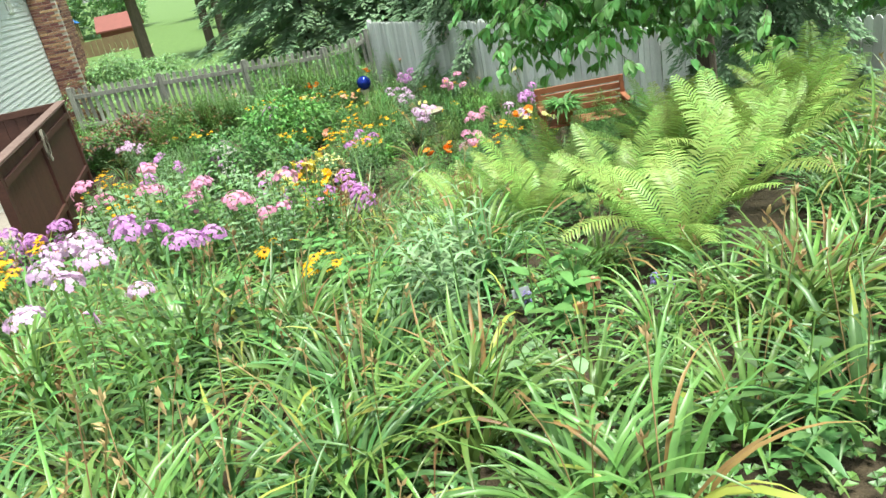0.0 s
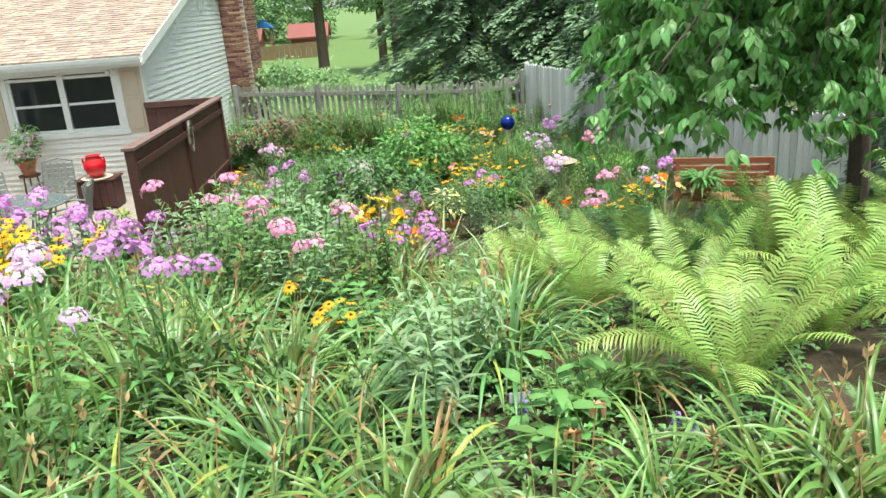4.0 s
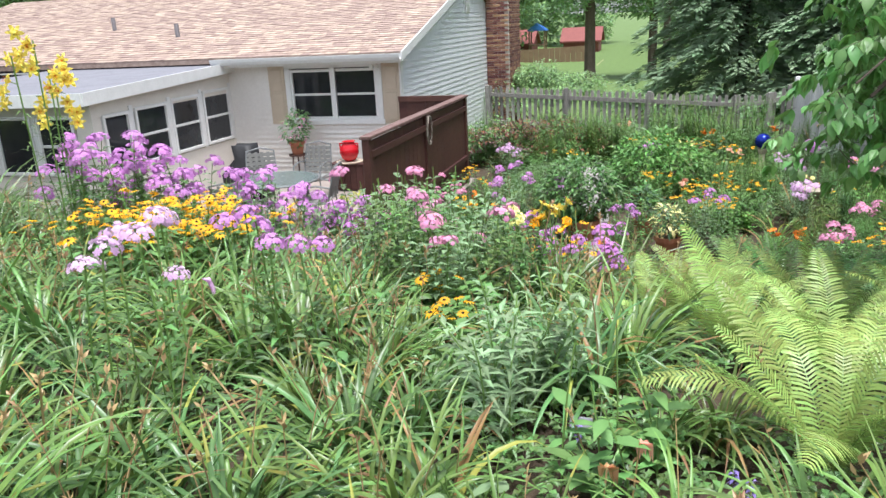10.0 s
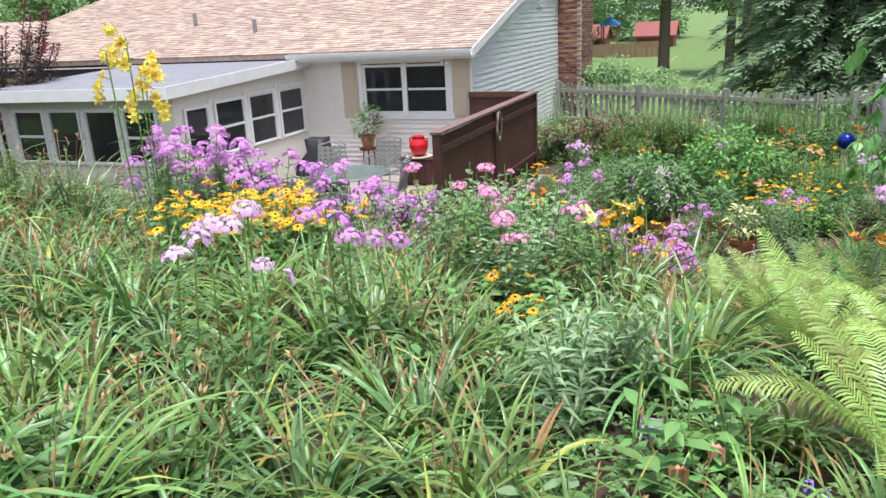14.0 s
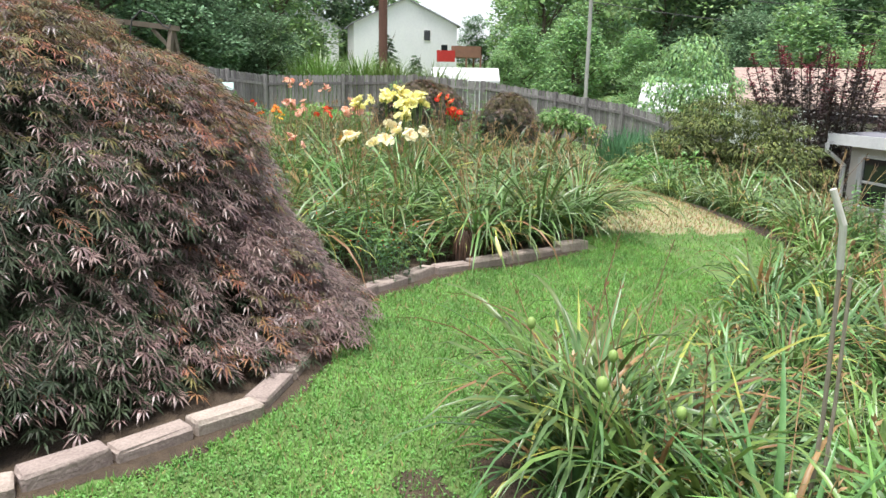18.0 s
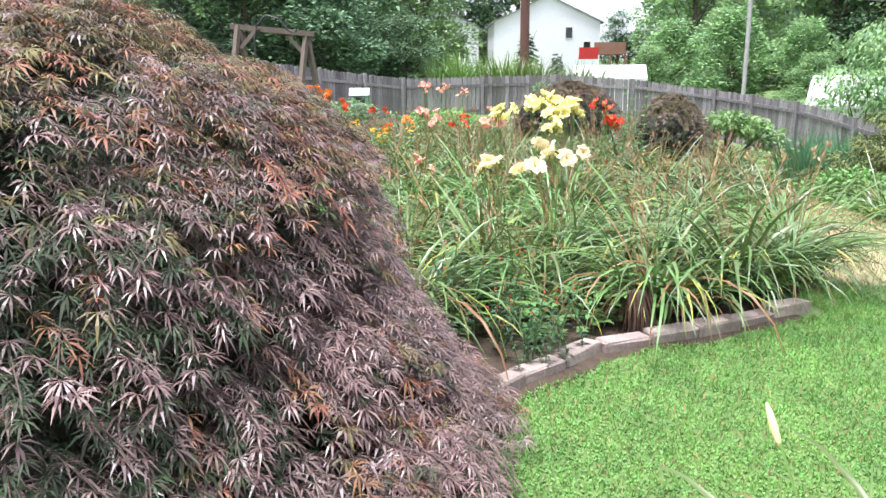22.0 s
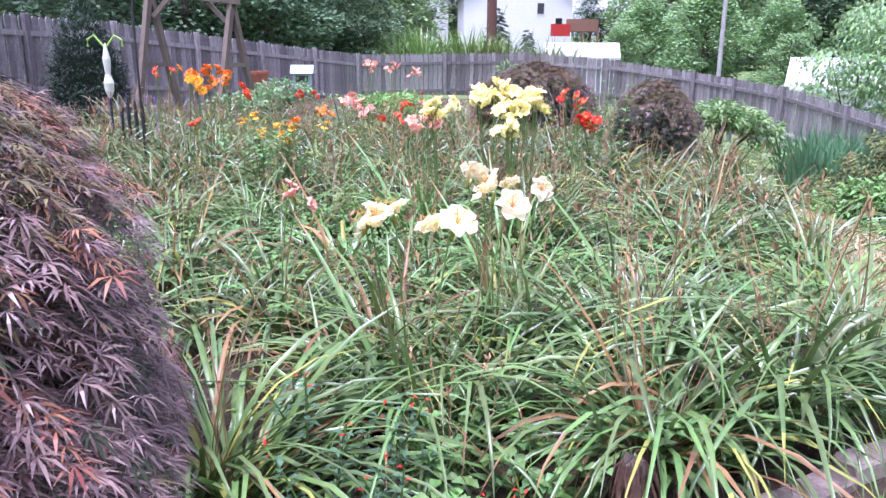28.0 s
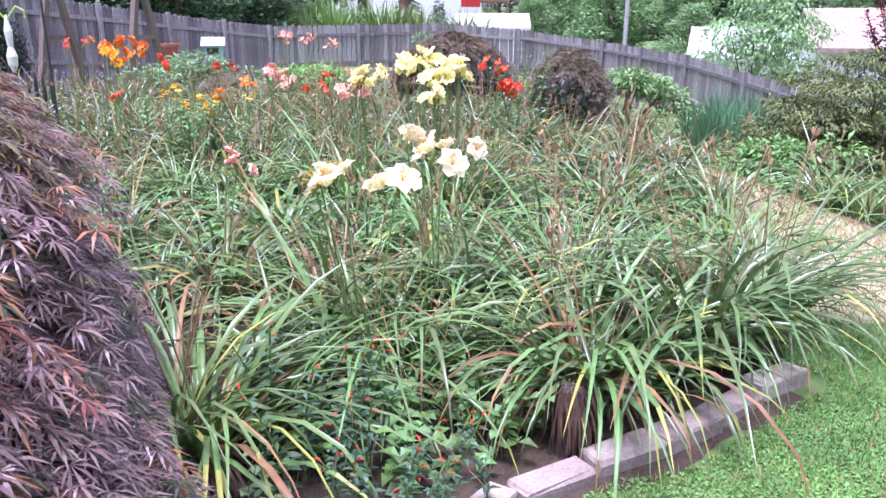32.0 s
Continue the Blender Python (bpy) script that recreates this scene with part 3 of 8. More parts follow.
M_PHLOXP = leafmat("phlox_pale_petal", (0.78, 0.55, 0.76), (0.66, 0.4, 0.66), 0.3, 0.6, 0.15)
M_ROSE = leafmat("rose_petal", (0.78, 0.36, 0.54), (0.68, 0.27, 0.46), 0.3, 0.6, 0.15)
M_GOLD = leafmat("gold_petal", (0.86, 0.46, 0.01), (0.78, 0.35, 0.008), 0.3, 0.6, 0.12)
M_LEMON = leafmat("lemon_petal", (0.92, 0.87, 0.45), (0.88, 0.79, 0.32), 0.3, 0.6, 0.1)
M_CREAMP = leafmat("cream_petal", (0.94, 0.89, 0.66), (0.92, 0.82, 0.52), 0.4, 0.6, 0.1)
M_REDP = leafmat("red_petal", (0.72, 0.07, 0.03), (0.6, 0.04, 0.03), 0.3, 0.6, 0.15)
M_ORANGE = leafmat("orange_petal", (0.85, 0.27, 0.03), (0.75, 0.18, 0.02), 0.3, 0.6, 0.15)
M_PEACH = leafmat("peach_petal", (0.85, 0.5, 0.4), (0.8, 0.4, 0.3), 0.3, 0.6, 0.15)
M_CONE = mat("flower_cone", (0.04, 0.018, 0.01), (0.02, 0.01, 0.006), 0.9, 40)
M_VIOLET = leafmat("violet_petal", (0.32, 0.25, 0.62), (0.24, 0.18, 0.5), 0.3)

R = random.Random(7)


class Veg:
    """Collects leaf ribbons and blades into one mesh."""

    def __init__(self):
        self.v, self.f, self.m = [], [], []

    def ribbon(self, pts, wid, side, m=0):
        n = len(self.v)
        k = len(pts)
        for i, (p, w) in enumerate(zip(pts, wid)):
            s = (side[i] if isinstance(side, list) else side) * w
            self.v += [(p[0] - s[0], p[1] - s[1], p[2] - s[2]), (p[0] + s[0], p[1] + s[1], p[2] + s[2])]
        for i in range(k - 1):
            a = n + 2 * i
            self.f.append((a, a + 1, a + 3, a + 2))
            self.m.append(m)

    def creased(self, pts, wid, side, m=0, fold=0.45):
        """A strap leaf folded along its keel."""
        n = len(self.v)
        k = len(pts)
        for i in range(k):
            p, w = pts[i], wid[i]
            tg = pts[min(k - 1, i + 1)] - pts[max(0, i - 1)]
            nm = side.cross(tg)
            nm = nm.normalized() if nm.length > 1e-6 else Vector((0, 0, 1))
            s = side * w
            q = p + nm * (fold * w)
            self.v += [tuple(p - s), tuple(q), tuple(p + s)]
        for i in range(k - 1):
            a = n + 3 * i
            self.f += [(a, a + 1, a + 4, a + 3), (a + 1, a + 2, a + 5, a + 4)]
            self.m += [m, m]

    def ovate(self, base, d, up, length, width, m=0, fold=0.2, droop=0.25):
        """A rounded leaf with a drawn-out tip, bowed along its midrib."""
        d = d.normalized()
        s = d.cross(up)
        s = s.normalized() if s.length > 1e-4 else Vector((1, 0, 0))
        u = s.cross(d)
        n = len(self.v)
        self.v.append(tuple(base))
        for t, w in ((0.18, 0.36), (0.42, 0.5), (0.68, 0.36), (0.86, 0.15)):
            c = base + d * length * t - u * (droop * length * t * t)
            e = s * width * w
            l = u * fold * width * w
            self.v += [tuple(c - e + l), tuple(c), tuple(c + e + l)]
        self.v.append(tuple(base + d * length - u * droop * length))
        self.f += [(n, n + 1, n + 2), (n, n + 2, n + 3)]
        for i in range(3):
            a = n + 1 + 3 * i
            self.f += [(a, a + 3, a + 4, a + 1), (a + 1, a + 4, a + 5, a + 2)]
        a = n + 10
        self.f += [(a, n + 13, a + 1), (a + 1, n + 13, a + 2)]
        self.m += [m] * 10

    def blade(self, base, d, up, length, width, m=0, fold=0.0, droop=0.15):
        """A pointed leaf: six corners, creased along the middle."""
        d = d.normalized()
        s = d.cross(up)
        s = s.normalized() if s.length > 1e-4 else Vector((1, 0, 0))
        u = s.cross(d)
        n = len(self.v)
        mid = base + d * length * 0.45 + u * (0.02 * length)
        tip = base + d * length - u * droop * length
        e = u * fold * width
        for p in (base, mid - s * width * 0.5 + e, mid, mid + s * width * 0.5 + e, tip):
            self.v.append(tuple(p))
        self.f += [(n, n + 1, n + 2), (n, n + 2, n + 3), (n + 1, n + 4, n + 2), (n + 2, n + 4, n + 3)]
        self.m += [m] * 4

    def scale(self, p, d, up, length, width, m=0):
        """A small flat leaf of four corners."""
        d = d.normalized()
        s = d.cross(up)
        s = s.normalized() * width * 0.5 if s.length > 1e-4 else Vector((width * 0.5, 0, 0))
        n = len(self.v)
        mid = p + d * length * 0.45
        for q in (p, mid - s, p + d * length, mid + s):
            self.v.append(tuple(q))
        self.f.append((n, n + 1, n + 2, n + 3))
        self.m.append(m)

    def stem(self, pts, r, m=0):
        """A thin three-sided stalk."""
        n = len(self.v)
        for p in pts:
            for k in range(3):
                a = 2.1 * k
                self.v.append((p[0] + r * math.cos(a), p[1] + r * math.sin(a), p[2]))
        for i in range(len(pts) - 1):
            for k in range(3):
                a, b = n + 3 * i + k, n + 3 * i + (k + 1) % 3
                self.f.append((a, b, b + 3, a + 3))
                self.m.append(m)

    def mesh(self, name, mats, smooth=False):
        me = bpy.data.meshes.new(name)
        me.from_pydata(self.v, [], self.f)
        for x in mats:
            me.materials.append(x)
        me.polygons.foreach_set("material_index", self.m)
        if smooth:
            me.shade_smooth()
        me.update()
        return me


def arch(base, az, length, e0, e1, n, twist=0.0):
    """Points of an arching leaf that leaves at elevation e0 and ends at e1 (degrees)."""
    p = Vector(base)
    pts = [p.copy()]
    for i in range(n):
        t = (i + 0.5) / n
        e = radians(e0 + (e1 - e0) * t ** 1.4)
        a = az + twist * t
        p = p + Vector((math.cos(a) * math.cos(e), math.sin(a) * math.cos(e), math.sin(e))) * (length / n)
        pts.append(p.copy())
    return pts


PIECES = {}


def daylily_leaves(seed, n=56, size=0.7, dry=0.04, spent=2, arching=0.0, broad=0.0115):
    r = random.Random(seed)
    g = Veg()
    marks = []
    for _ in range(n):
        marks.append((len(g.v), len(g.f), "leaf"))
        az = r.uniform(0, 6.283)
        rad = abs(r.gauss(0, 0.07))
        L = size * r.uniform(0.65, 1.15)
        e0 = r.uniform(58, 86)
        if r.random() < arching:
            L *= 1.3
            e0 = r.uniform(50, 75)
        if not arching:
            e0 = r.uniform(66, 88)
        e1 = r.uniform(-88, -45) if r.random() < arching + 0.2 else r.choice((r.uniform(-75, -25), r.uniform(-55, 0), r.uniform(-20, 40)))
        pts = arch((rad * math.cos(az), rad * math.sin(az), -0.03), az + r.uniform(-0.4, 0.4), L, e0, e1, 7, r.uniform(-0.5, 0.5))
        w = r.uniform(0.56, 1.0) * broad
        wid = [w * k for k in (0.8, 1.0, 1.05, 1.0, 0.9, 0.72, 0.42, 0.04)]
        side = Vector((-math.sin(az), math.cos(az), r.uniform(-0.35, 0.35)))
        u = r.random()
        m = 1 if u < dry else 2 if u < dry * 1.9 else 0
        if m == 0 and arching and r.random() < 0.28:
            g.creased(pts[:7], wid[:7], side, 0)
            g.creased(pts[6:], wid[6:], side, r.choice((1, 1, 2)))
        elif m == 0 and r.random() < 0.12:
            g.creased(pts[:6], wid[:6], side, 0)
            g.creased(pts[5:], wid[5:], side, r.choice((1, 2)))
        else:
            g.creased(pts, wid, side, m)
    for _ in range(18 if arching > 0.6 else 4 if arching else 0):
        marks.append((len(g.v), len(g.f), "dead_leaf"))
        az = r.uniform(0, 6.283)
        pts = arch((0.06 * math.cos(az), 0.06 * math.sin(az), r.uniform(0.02, 0.12)), az, r.uniform(0.15, 0.34), r.uniform(-10, 45), -85, 5, r.uniform(-0.6, 0.6))
        g.creased(pts, [0.006, 0.007, 0.006, 0.005, 0.004, 0.001], Vector((-math.sin(az), math.cos(az), 0.2)), 4)
    for _ in range(max(spent, n // 22)):
        marks.append((len(g.v), len(g.f), "stalk"))
        az = r.uniform(0, 6.28)
        pts = arch((0.03 * math.cos(az), 0.03 * math.sin(az), 0), az, size * r.uniform(0.7, 1.1), r.uniform(74, 88), r.uniform(48, 78), 4)
        g.stem(pts, 0.0024, 3)
        top = pts[-1]
        for _ in range(5):
            g.blade(top - Vector((0, 0, r.uniform(0, 0.06))), Vector((r.uniform(-1, 1), r.uniform(-1, 1), 1.2)), Vector((0, 1, 0.1)), 0.035, 0.012, 3)
    mats = [(M_LILY, M_LILYD, M_LILYO)[seed % 3] if not arching or seed % 4 == 1 else M_BEDLILY, M_STRAW, M_YELLEAF, M_STALK, M_DEAD]
    me = g.mesh("daylily_clump", mats, True)
    PIECES[me.name] = (g, marks, mats, [])
    return me


def leaf_by_leaf(me, label, x, y, s, rz, group):
    """A clump near the lawn, each leaf an object of its own."""
    g, marks, mats, made = PIECES[me.name]
    if not made:
        for (v0, f0, nm), (v1, f1, _) in zip(marks, marks[1:] + [(len(g.v), len(g.f), "")]):
            one = Veg()
            one.v, one.f, one.m = g.v[v0:v1], [tuple(i - v0 for i in f) for f in g.f[f0:f1]], g.m[f0:f1]
            made.append((nm, one.mesh(nm, mats, True)))
    ob = thing("daylily_clump", label, "plant", (x, y, gz(x, y)), rz, group)
    ob.scale = (s, s, s)
    for nm, m in made:
        link(nm, m, ob)
    return ob


CLUMPS = [daylily_leaves(k, R.choice((40, 50, 60)), R.choice((0.52, 0.58, 0.66)), R.choice((0.015, 0.025, 0.04))) for k in range(9)]
CLUMPS_BED = [daylily_leaves(50 + k, R.choice((40, 52, 64)), R.choice((0.62, 0.7, 0.8)), R.choice((0.015, 0.03, 0.05)), R.choice((1, 3, 6)), 0.45) for k in range(8)]
CLUMPS_FAR = [daylily_leaves(30 + k, 34, 0.66, 0.1) for k in range(4)]


def joined(name, label, category, items, mats):
    """Many far repeats as one object."""
    vs, fs, ms = [], [], []
    base = 0
    for me, m in items:
        n = len(me.vertices)
        co = np.empty(n * 3)
        me.vertices.foreach_get("co", co)
        a = np.array(m)
        vs.append(co.reshape(-1, 3) @ a[:3, :3].T + a[:3, 3])
        idx = np.empty(len(me.polygons), int)
        me.polygons.foreach_get("material_index", idx)
        names = [mats.index(x) for x in me.materials]
        for p, q in zip(me.polygons, idx):
            fs.append(tuple(base + v for v in p.vertices))
            ms.append(names[q])
        base += n
    out = bpy.data.meshes.new(name)
    out.from_pydata(np.concatenate(vs).tolist(), [], fs)
    for x in mats:
        out.materials.append(x)
    out.polygons.foreach_set("material_index", ms)
    return tagged(link(name, out), label, category, kind="stuff")


def spot(x, y, s):
    return pose(x, y, gz(x, y), 0, 0, R.uniform(0, 360)) @ Matrix.Scale(s, 4)


LILY_MATS = [M_DEAD, M_BEDLILY, M_LILY, M_LILYD, M_LILYO, M_STRAW, M_YELLEAF, M_STALK]


def place(me, name, label, category, x, y, s=1.0, rz=None, group="", dz=0.0):
    ob = new(name, me)
    ob.matrix_basis = pose(x, y, gz(x, y) + dz, 0, 0, R.uniform(0, 360) if rz is None else rz) @ Matrix.Scale(s, 4)
    return tagged(ob, label, category, group)


def lily_flower(pm, throat=None, broad=0.03, narrow=0.019):
    g = Veg()
    for k in range(6):
        az = k * 1.0472 + 0.1
        L = 0.075
        pts = arch((0, 0, 0), az, L, 62, -35, 5)
        w = broad if k % 2 else narrow
        sd = [Vector((-math.sin(az), math.cos(az), 0.35 * (-1) ** j)) for j in range(6)]
        g.ribbon(pts, [w * q for q in (0.2, 0.6, 0.95, 1.05, 0.8, 0.2)], sd, 0)
    for k in range(5):
        az = k * 1.25
        g.stem(arch((0, 0, 0.005), az, 0.06, 75, 60, 2), 0.0012, 1)
    for k in range(3):
        g.stem([(0, 0, -0.035), (0, 0, 0.004)], 0.004, 2)
    return g.mesh("flower", [pm, throat or M_LEMON, M_STEM])


FLOWERS = {"lemon": lily_flower(M_LEMON), "cream": lily_flower(M_CREAMP, M_GOLD), "red": lily_flower(M_REDP), "orange": lily_flower(M_ORANGE), "peach": lily_flower(M_PEACH), "gold": lily_flower(M_GOLD), "trumpet": lily_flower(leafmat("trumpet_petal", (0.9, 0.76, 0.16), (0.86, 0.66, 0.08), 0.3, 0.6, 0.1), M_ORANGE, 0.015, 0.012)}


def bud_mesh():
    bm = lathe([(0.002, 0), (0.007, 0.012), (0.009, 0.035), (0.006, 0.06), (0.001, 0.072)], 6)
    me = bpy.data.meshes.new("bud")
    bm.to_mesh(me)
    bm.free()
    me.materials.append(M_YELLEAF)
    return me


BUD = bud_mesh()


def blooming_lily(x, y, colour, n=5, h=0.85, spread=0.22, words="", leaves=True, fs=1.15, level=1.0):
    ob = thing("daylily", f"{words or colour} daylily in bloom on tall stems over arching leaves", "flower", (x, y, gz(x, y)), group="blooming daylilies")
    if leaves:
        link("leaves", R.choice(CLUMPS_BED), ob).rotation_euler = (0, 0, R.uniform(0, 6))
    for k in range(n):
        az = R.uniform(0, 6.28)
        tip = Vector((math.cos(az) * spread * R.uniform(0.3, 1), math.sin(az) * spread * R.uniform(0.3, 1), h * (1 + level * R.uniform(-0.08, 0.04))))
        g = Veg()
        g.stem([(tip.x * 0.15, tip.y * 0.15, 0), (tip.x * 0.5, tip.y * 0.5, h * 0.5), tuple(tip)], 0.004, 0)
        link("stem", g.mesh("stem", [M_STEM]), ob)
        for j in range(R.choice((1, 2, 2))):
            fl = link("flower", FLOWERS[colour], ob)
            fl.matrix_basis = pose(tip.x + R.uniform(-0.03, 0.03) * (j + 1), tip.y + R.uniform(-0.03, 0.03) * (j + 1), tip.z + 0.03 - 0.05 * level * j, R.uniform(-55, 55), R.uniform(-55, 55), R.uniform(0, 360)) @ Matrix.Scale(fs * R.uniform(0.85, 1.2), 4)
        b = link("bud", BUD, ob)
        b.matrix_basis = pose(tip.x * 1.08, tip.y * 1.08, tip.z - 0.02, R.uniform(-25, 25), R.uniform(-25, 25), 0)
    return ob


# ferns
def frond(r, L=0.95, pairs=42):
    g = Veg()
    pts = arch((0, 0, 0), 0, L, r.uniform(70, 84), r.choice((r.uniform(20, 55), r.uniform(5, 45), r.uniform(-25, 20))), 16)
    g.ribbon(pts, [0.004 * (1 - 0.8 * i / 16) for i in range(17)], Vector((0, 1, 0)), 1)
    for i in range(pairs):
        t = 0.1 + 0.9 * (i + 0.5) / pairs
        q = t * 16
        k = min(15, int(q))
        p = pts[k].lerp(pts[k + 1], q - k)
        d = (pts[k + 1] - pts[k]).normalized()
        env = math.sin(math.pi * min(1, t * 0.93 + 0.05)) ** 0.6 * (0.4 + 0.6 * min(1, t * 2.2))
        ln = 0.145 * env * L * r.uniform(0.92, 1.05) + 0.012
        for s in (1, -1):
            dirn = Vector((0, s, 0)) * 0.88 + d * r.uniform(0.4, 0.56) + Vector((0, 0, r.uniform(-0.06, 0.06)))
            w = 0.0062 * L * (1.15 - 0.2 * t)
            tip = p + dirn * ln - Vector((0, 0, 0.2 * ln))
            side = d
            mid1, mid2 = p.lerp(tip, 0.3) + Vector((0, 0, 0.012)), p.lerp(tip, 0.68) + Vector((0, 0, 0.01))
            g.ribbon([p, mid1, mid2, tip], [w * 0.75, w * 1.1, w * 0.85, w * 0.08], side, 0)
    return g


def fern_mesh(seed, mm, L=0.95):
    r = random.Random(seed)
    ms = []
    for _ in range(5):
        ms.append(frond(r, L).mesh("frond", [mm, M_STEM]))
    return ms


FRONDS = fern_mesh(3, M_FERN)
FRONDS_SHADED = fern_mesh(5, M_FERNSHADE)


def fern(x, y, s=1.0, n=11, dark=False, group="ferns"):
    ob = thing("fern", "dark green shaded fern with arching feathery fronds" if dark else "yellow-green ostrich fern with tall feathery fronds", "fern", (x, y, gz(x, y)), group=group)
    for k in range(n):
        f = link("frond", R.choice(FRONDS_SHADED if dark else FRONDS), ob)
        f.matrix_basis = pose(0, 0, 0, R.uniform(-12, 12), R.uniform(-12, 22), k * 360 / n + R.uniform(-14, 14)) @ Matrix.Scale(s * R.uniform(0.8, 1.12), 4)
    return ob


# upright leafy perennials
def leafy_stem(r, h, leaf=0.09, width=0.024, pairs=9, curve=0.1, m=0):
    g = Veg()
    az = r.uniform(0, 6.28)
    pts = [(curve * (i / 5) ** 2 * math.cos(az), curve * (i / 5) ** 2 * math.sin(az), h * i / 5) for i in range(6)]
    g.stem(pts, 0.0035, 1)
    for k in range(pairs):
        t = 0.12 + 0.86 * k / pairs
        q = t * 5
        i = min(4, int(q))
        p = Vector(pts[i]).lerp(Vector(pts[i + 1]), q - i)
        a0 = k * 1.57 + r.uniform(-0.3, 0.3)
        for s in (0, math.pi):
            a = a0 + s
            g.blade(p, Vector((math.cos(a), math.sin(a), r.uniform(0.1, 0.6))), Vector((0, 0, 1)), leaf * r.uniform(0.7, 1.2) * (1.1 - 0.45 * t), width, m, 0.15, 0.25)
    return g, Vector(pts[-1])


def stems_mesh(seed, n, h, leaf, width, pairs, spread, mm, curve=0.1):
    r = random.Random(seed)
    out = Veg()
    tips = []
    for _ in range(n):
        hh = h * r.uniform(0.72, 1.08)
        g, tip = leafy_stem(r, hh, leaf, width, pairs, curve)
        ox, oy = r.gauss(0, spread), r.gauss(0, spread)
        k = len(out.v)
        out.v += [(x + ox + x * 0, y + oy, z) for x, y, z in g.v]
        out.f += [tuple(i + k for i in f) for f in g.f]
        out.m += g.m
        tips.append(tip + Vector((ox, oy, 0)))
    return out.mesh("leaves", [mm, M_STEM]), tips


def floret_head(seed, pm, rad=0.065, n=42):
    r = random.Random(seed)
    g = Veg()
    for _ in range(n):
        u, a = r.random() ** 0.6, r.uniform(0, 6.28)
        nrm = Vector((u * math.cos(a), u * math.sin(a), 1.05 - u * 0.9)).normalized()
        p = Vector((nrm.x * rad, nrm.y * rad, nrm.z * rad * 0.8)) * r.uniform(0.8, 1.12)
        t = nrm.orthogonal().normalized()
        b = nrm.cross(t)
        a0 = r.uniform(0, 6.28)
        for k in range(5):
            w = a0 + k * 1.2566
            d = t * math.cos(w) + b * math.sin(w)
            s = nrm.cross(d)
            n0 = len(g.v)
            for q in (p, p + d * 0.009 - s * 0.0055, p + d * 0.0145, p + d * 0.009 + s * 0.0055):
                g.v.append(tuple(q))
            g.f.append((n0, n0 + 1, n0 + 2, n0 + 3))
            g.m.append(0)
    return g.mesh("flower_head", [pm])


HEADS = {"mauve": [floret_head(k, M_PHLOX) for k in range(3)], "pale": [floret_head(k + 9, M_PHLOXP) for k in range(2)], "rose": [floret_head(k + 19, M_ROSE) for k in range(2)]}
PHLOX_BASE = [stems_mesh(40 + k, 14, 1.0, 0.115, 0.046, 14, 0.13, (M_BROAD, M_LILY, M_BLUELEAF)[k]) for k in range(3)]


def phlox(x, y, h, tone="mauve", bloom=1.0, words=""):
    ob = thing("phlox", words or {"mauve": "mauve-pink garden phlox with domed flower heads", "pale": "pale lilac garden phlox in full bloom", "rose": "rose-pink garden phlox with a few flower heads"}[tone], "flower", (x, y, gz(x, y)), R.uniform(0, 360), "phlox")
    me, tips = R.choice(PHLOX_BASE)
    lv = link("leaves", me, ob)
    lv.scale = (max(0.7, h), max(0.7, h), h)
    for tip in tips:
        if R.random() < bloom:
            hd = link("flower_head", R.choice(HEADS[tone]), ob)
            s = R.uniform(0.9, 1.45)
            hd.matrix_basis = pose(tip.x * lv.scale[0], tip.y * lv.scale[1], tip.z * h - 0.01, R.uniform(-25, 25), R.uniform(-25, 25), 0) @ Matrix.Scale(s, 4)
    return ob


def daisy_mesh():
    g = Veg()
    for k in range(12):
        a = k * 0.5236
        d = Vector((math.cos(a), math.sin(a), -0.12))
        g.blade(Vector((0.008 * math.cos(a), 0.008 * math.sin(a), 0)), d, Vector((0, 0, 1)), 0.038, 0.015, 0, 0, 0.2)
    for k in range(6):
        a = k * 1.047
        g.blade(Vector((0.009 * math.cos(a), 0.009 * math.sin(a), -0.002)), Vector((-math.cos(a), -math.sin(a), 1.2)), Vector((0, 0, 1)), 0.015, 0.012, 1, 0, 0)
    return g.mesh("flower", [M_GOLD, M_CONE])


DAISY = daisy_mesh()
RUD_BASE = [stems_mesh(60 + k, 10, 0.8, 0.12, 0.045, 10, 0.14, M_BROAD) for k in range(2)]


def coneflower(x, y, h, n=9):
    ob = thing("black_eyed_susan", "golden black-eyed Susan with dark cones on leafy stems", "flower", (x, y, gz(x, y)), R.uniform(0, 360), "black-eyed Susans")
    me, tips = R.choice(RUD_BASE)
    lv = link("leaves", me, ob)
    lv.scale = (1, 1, h / 0.8)
    for tip in tips[:n]:
        for j in range(3):
            f = link("flower", DAISY, ob)
            f.matrix_basis = pose(tip.x + 0.06 * j * R.uniform(-1, 1), tip.y + 0.06 * j * R.uniform(-1, 1), tip.z * h / 0.8 - 0.02 * j, R.uniform(-25, 25), R.uniform(-25, 25), R.uniform(0, 90)) @ Matrix.Scale(R.uniform(0.65, 0.9), 4)
    return ob


# ------------------------------------------------ the slope between the lawn and the house
def free_spots(poly_test, x0, x1, y0, y1, step, seed, jitter=0.35):
    r = random.Random(seed)
    y = y0
    while y < y1:
        x = x0
        while x < x1:
            px, py = x + r.uniform(-jitter, jitter) * step, y + r.uniform(-jitter, jitter) * step
            if poly_test(px, py):
                yield px, py
            x += step
        y += step


def in_right(x, y):
    return inside(RIGHT_BED, x, y) and not (SX - 0.2 < x < -3.5 and y > 9.0) and not (x < SX and y > FY - 0.4)


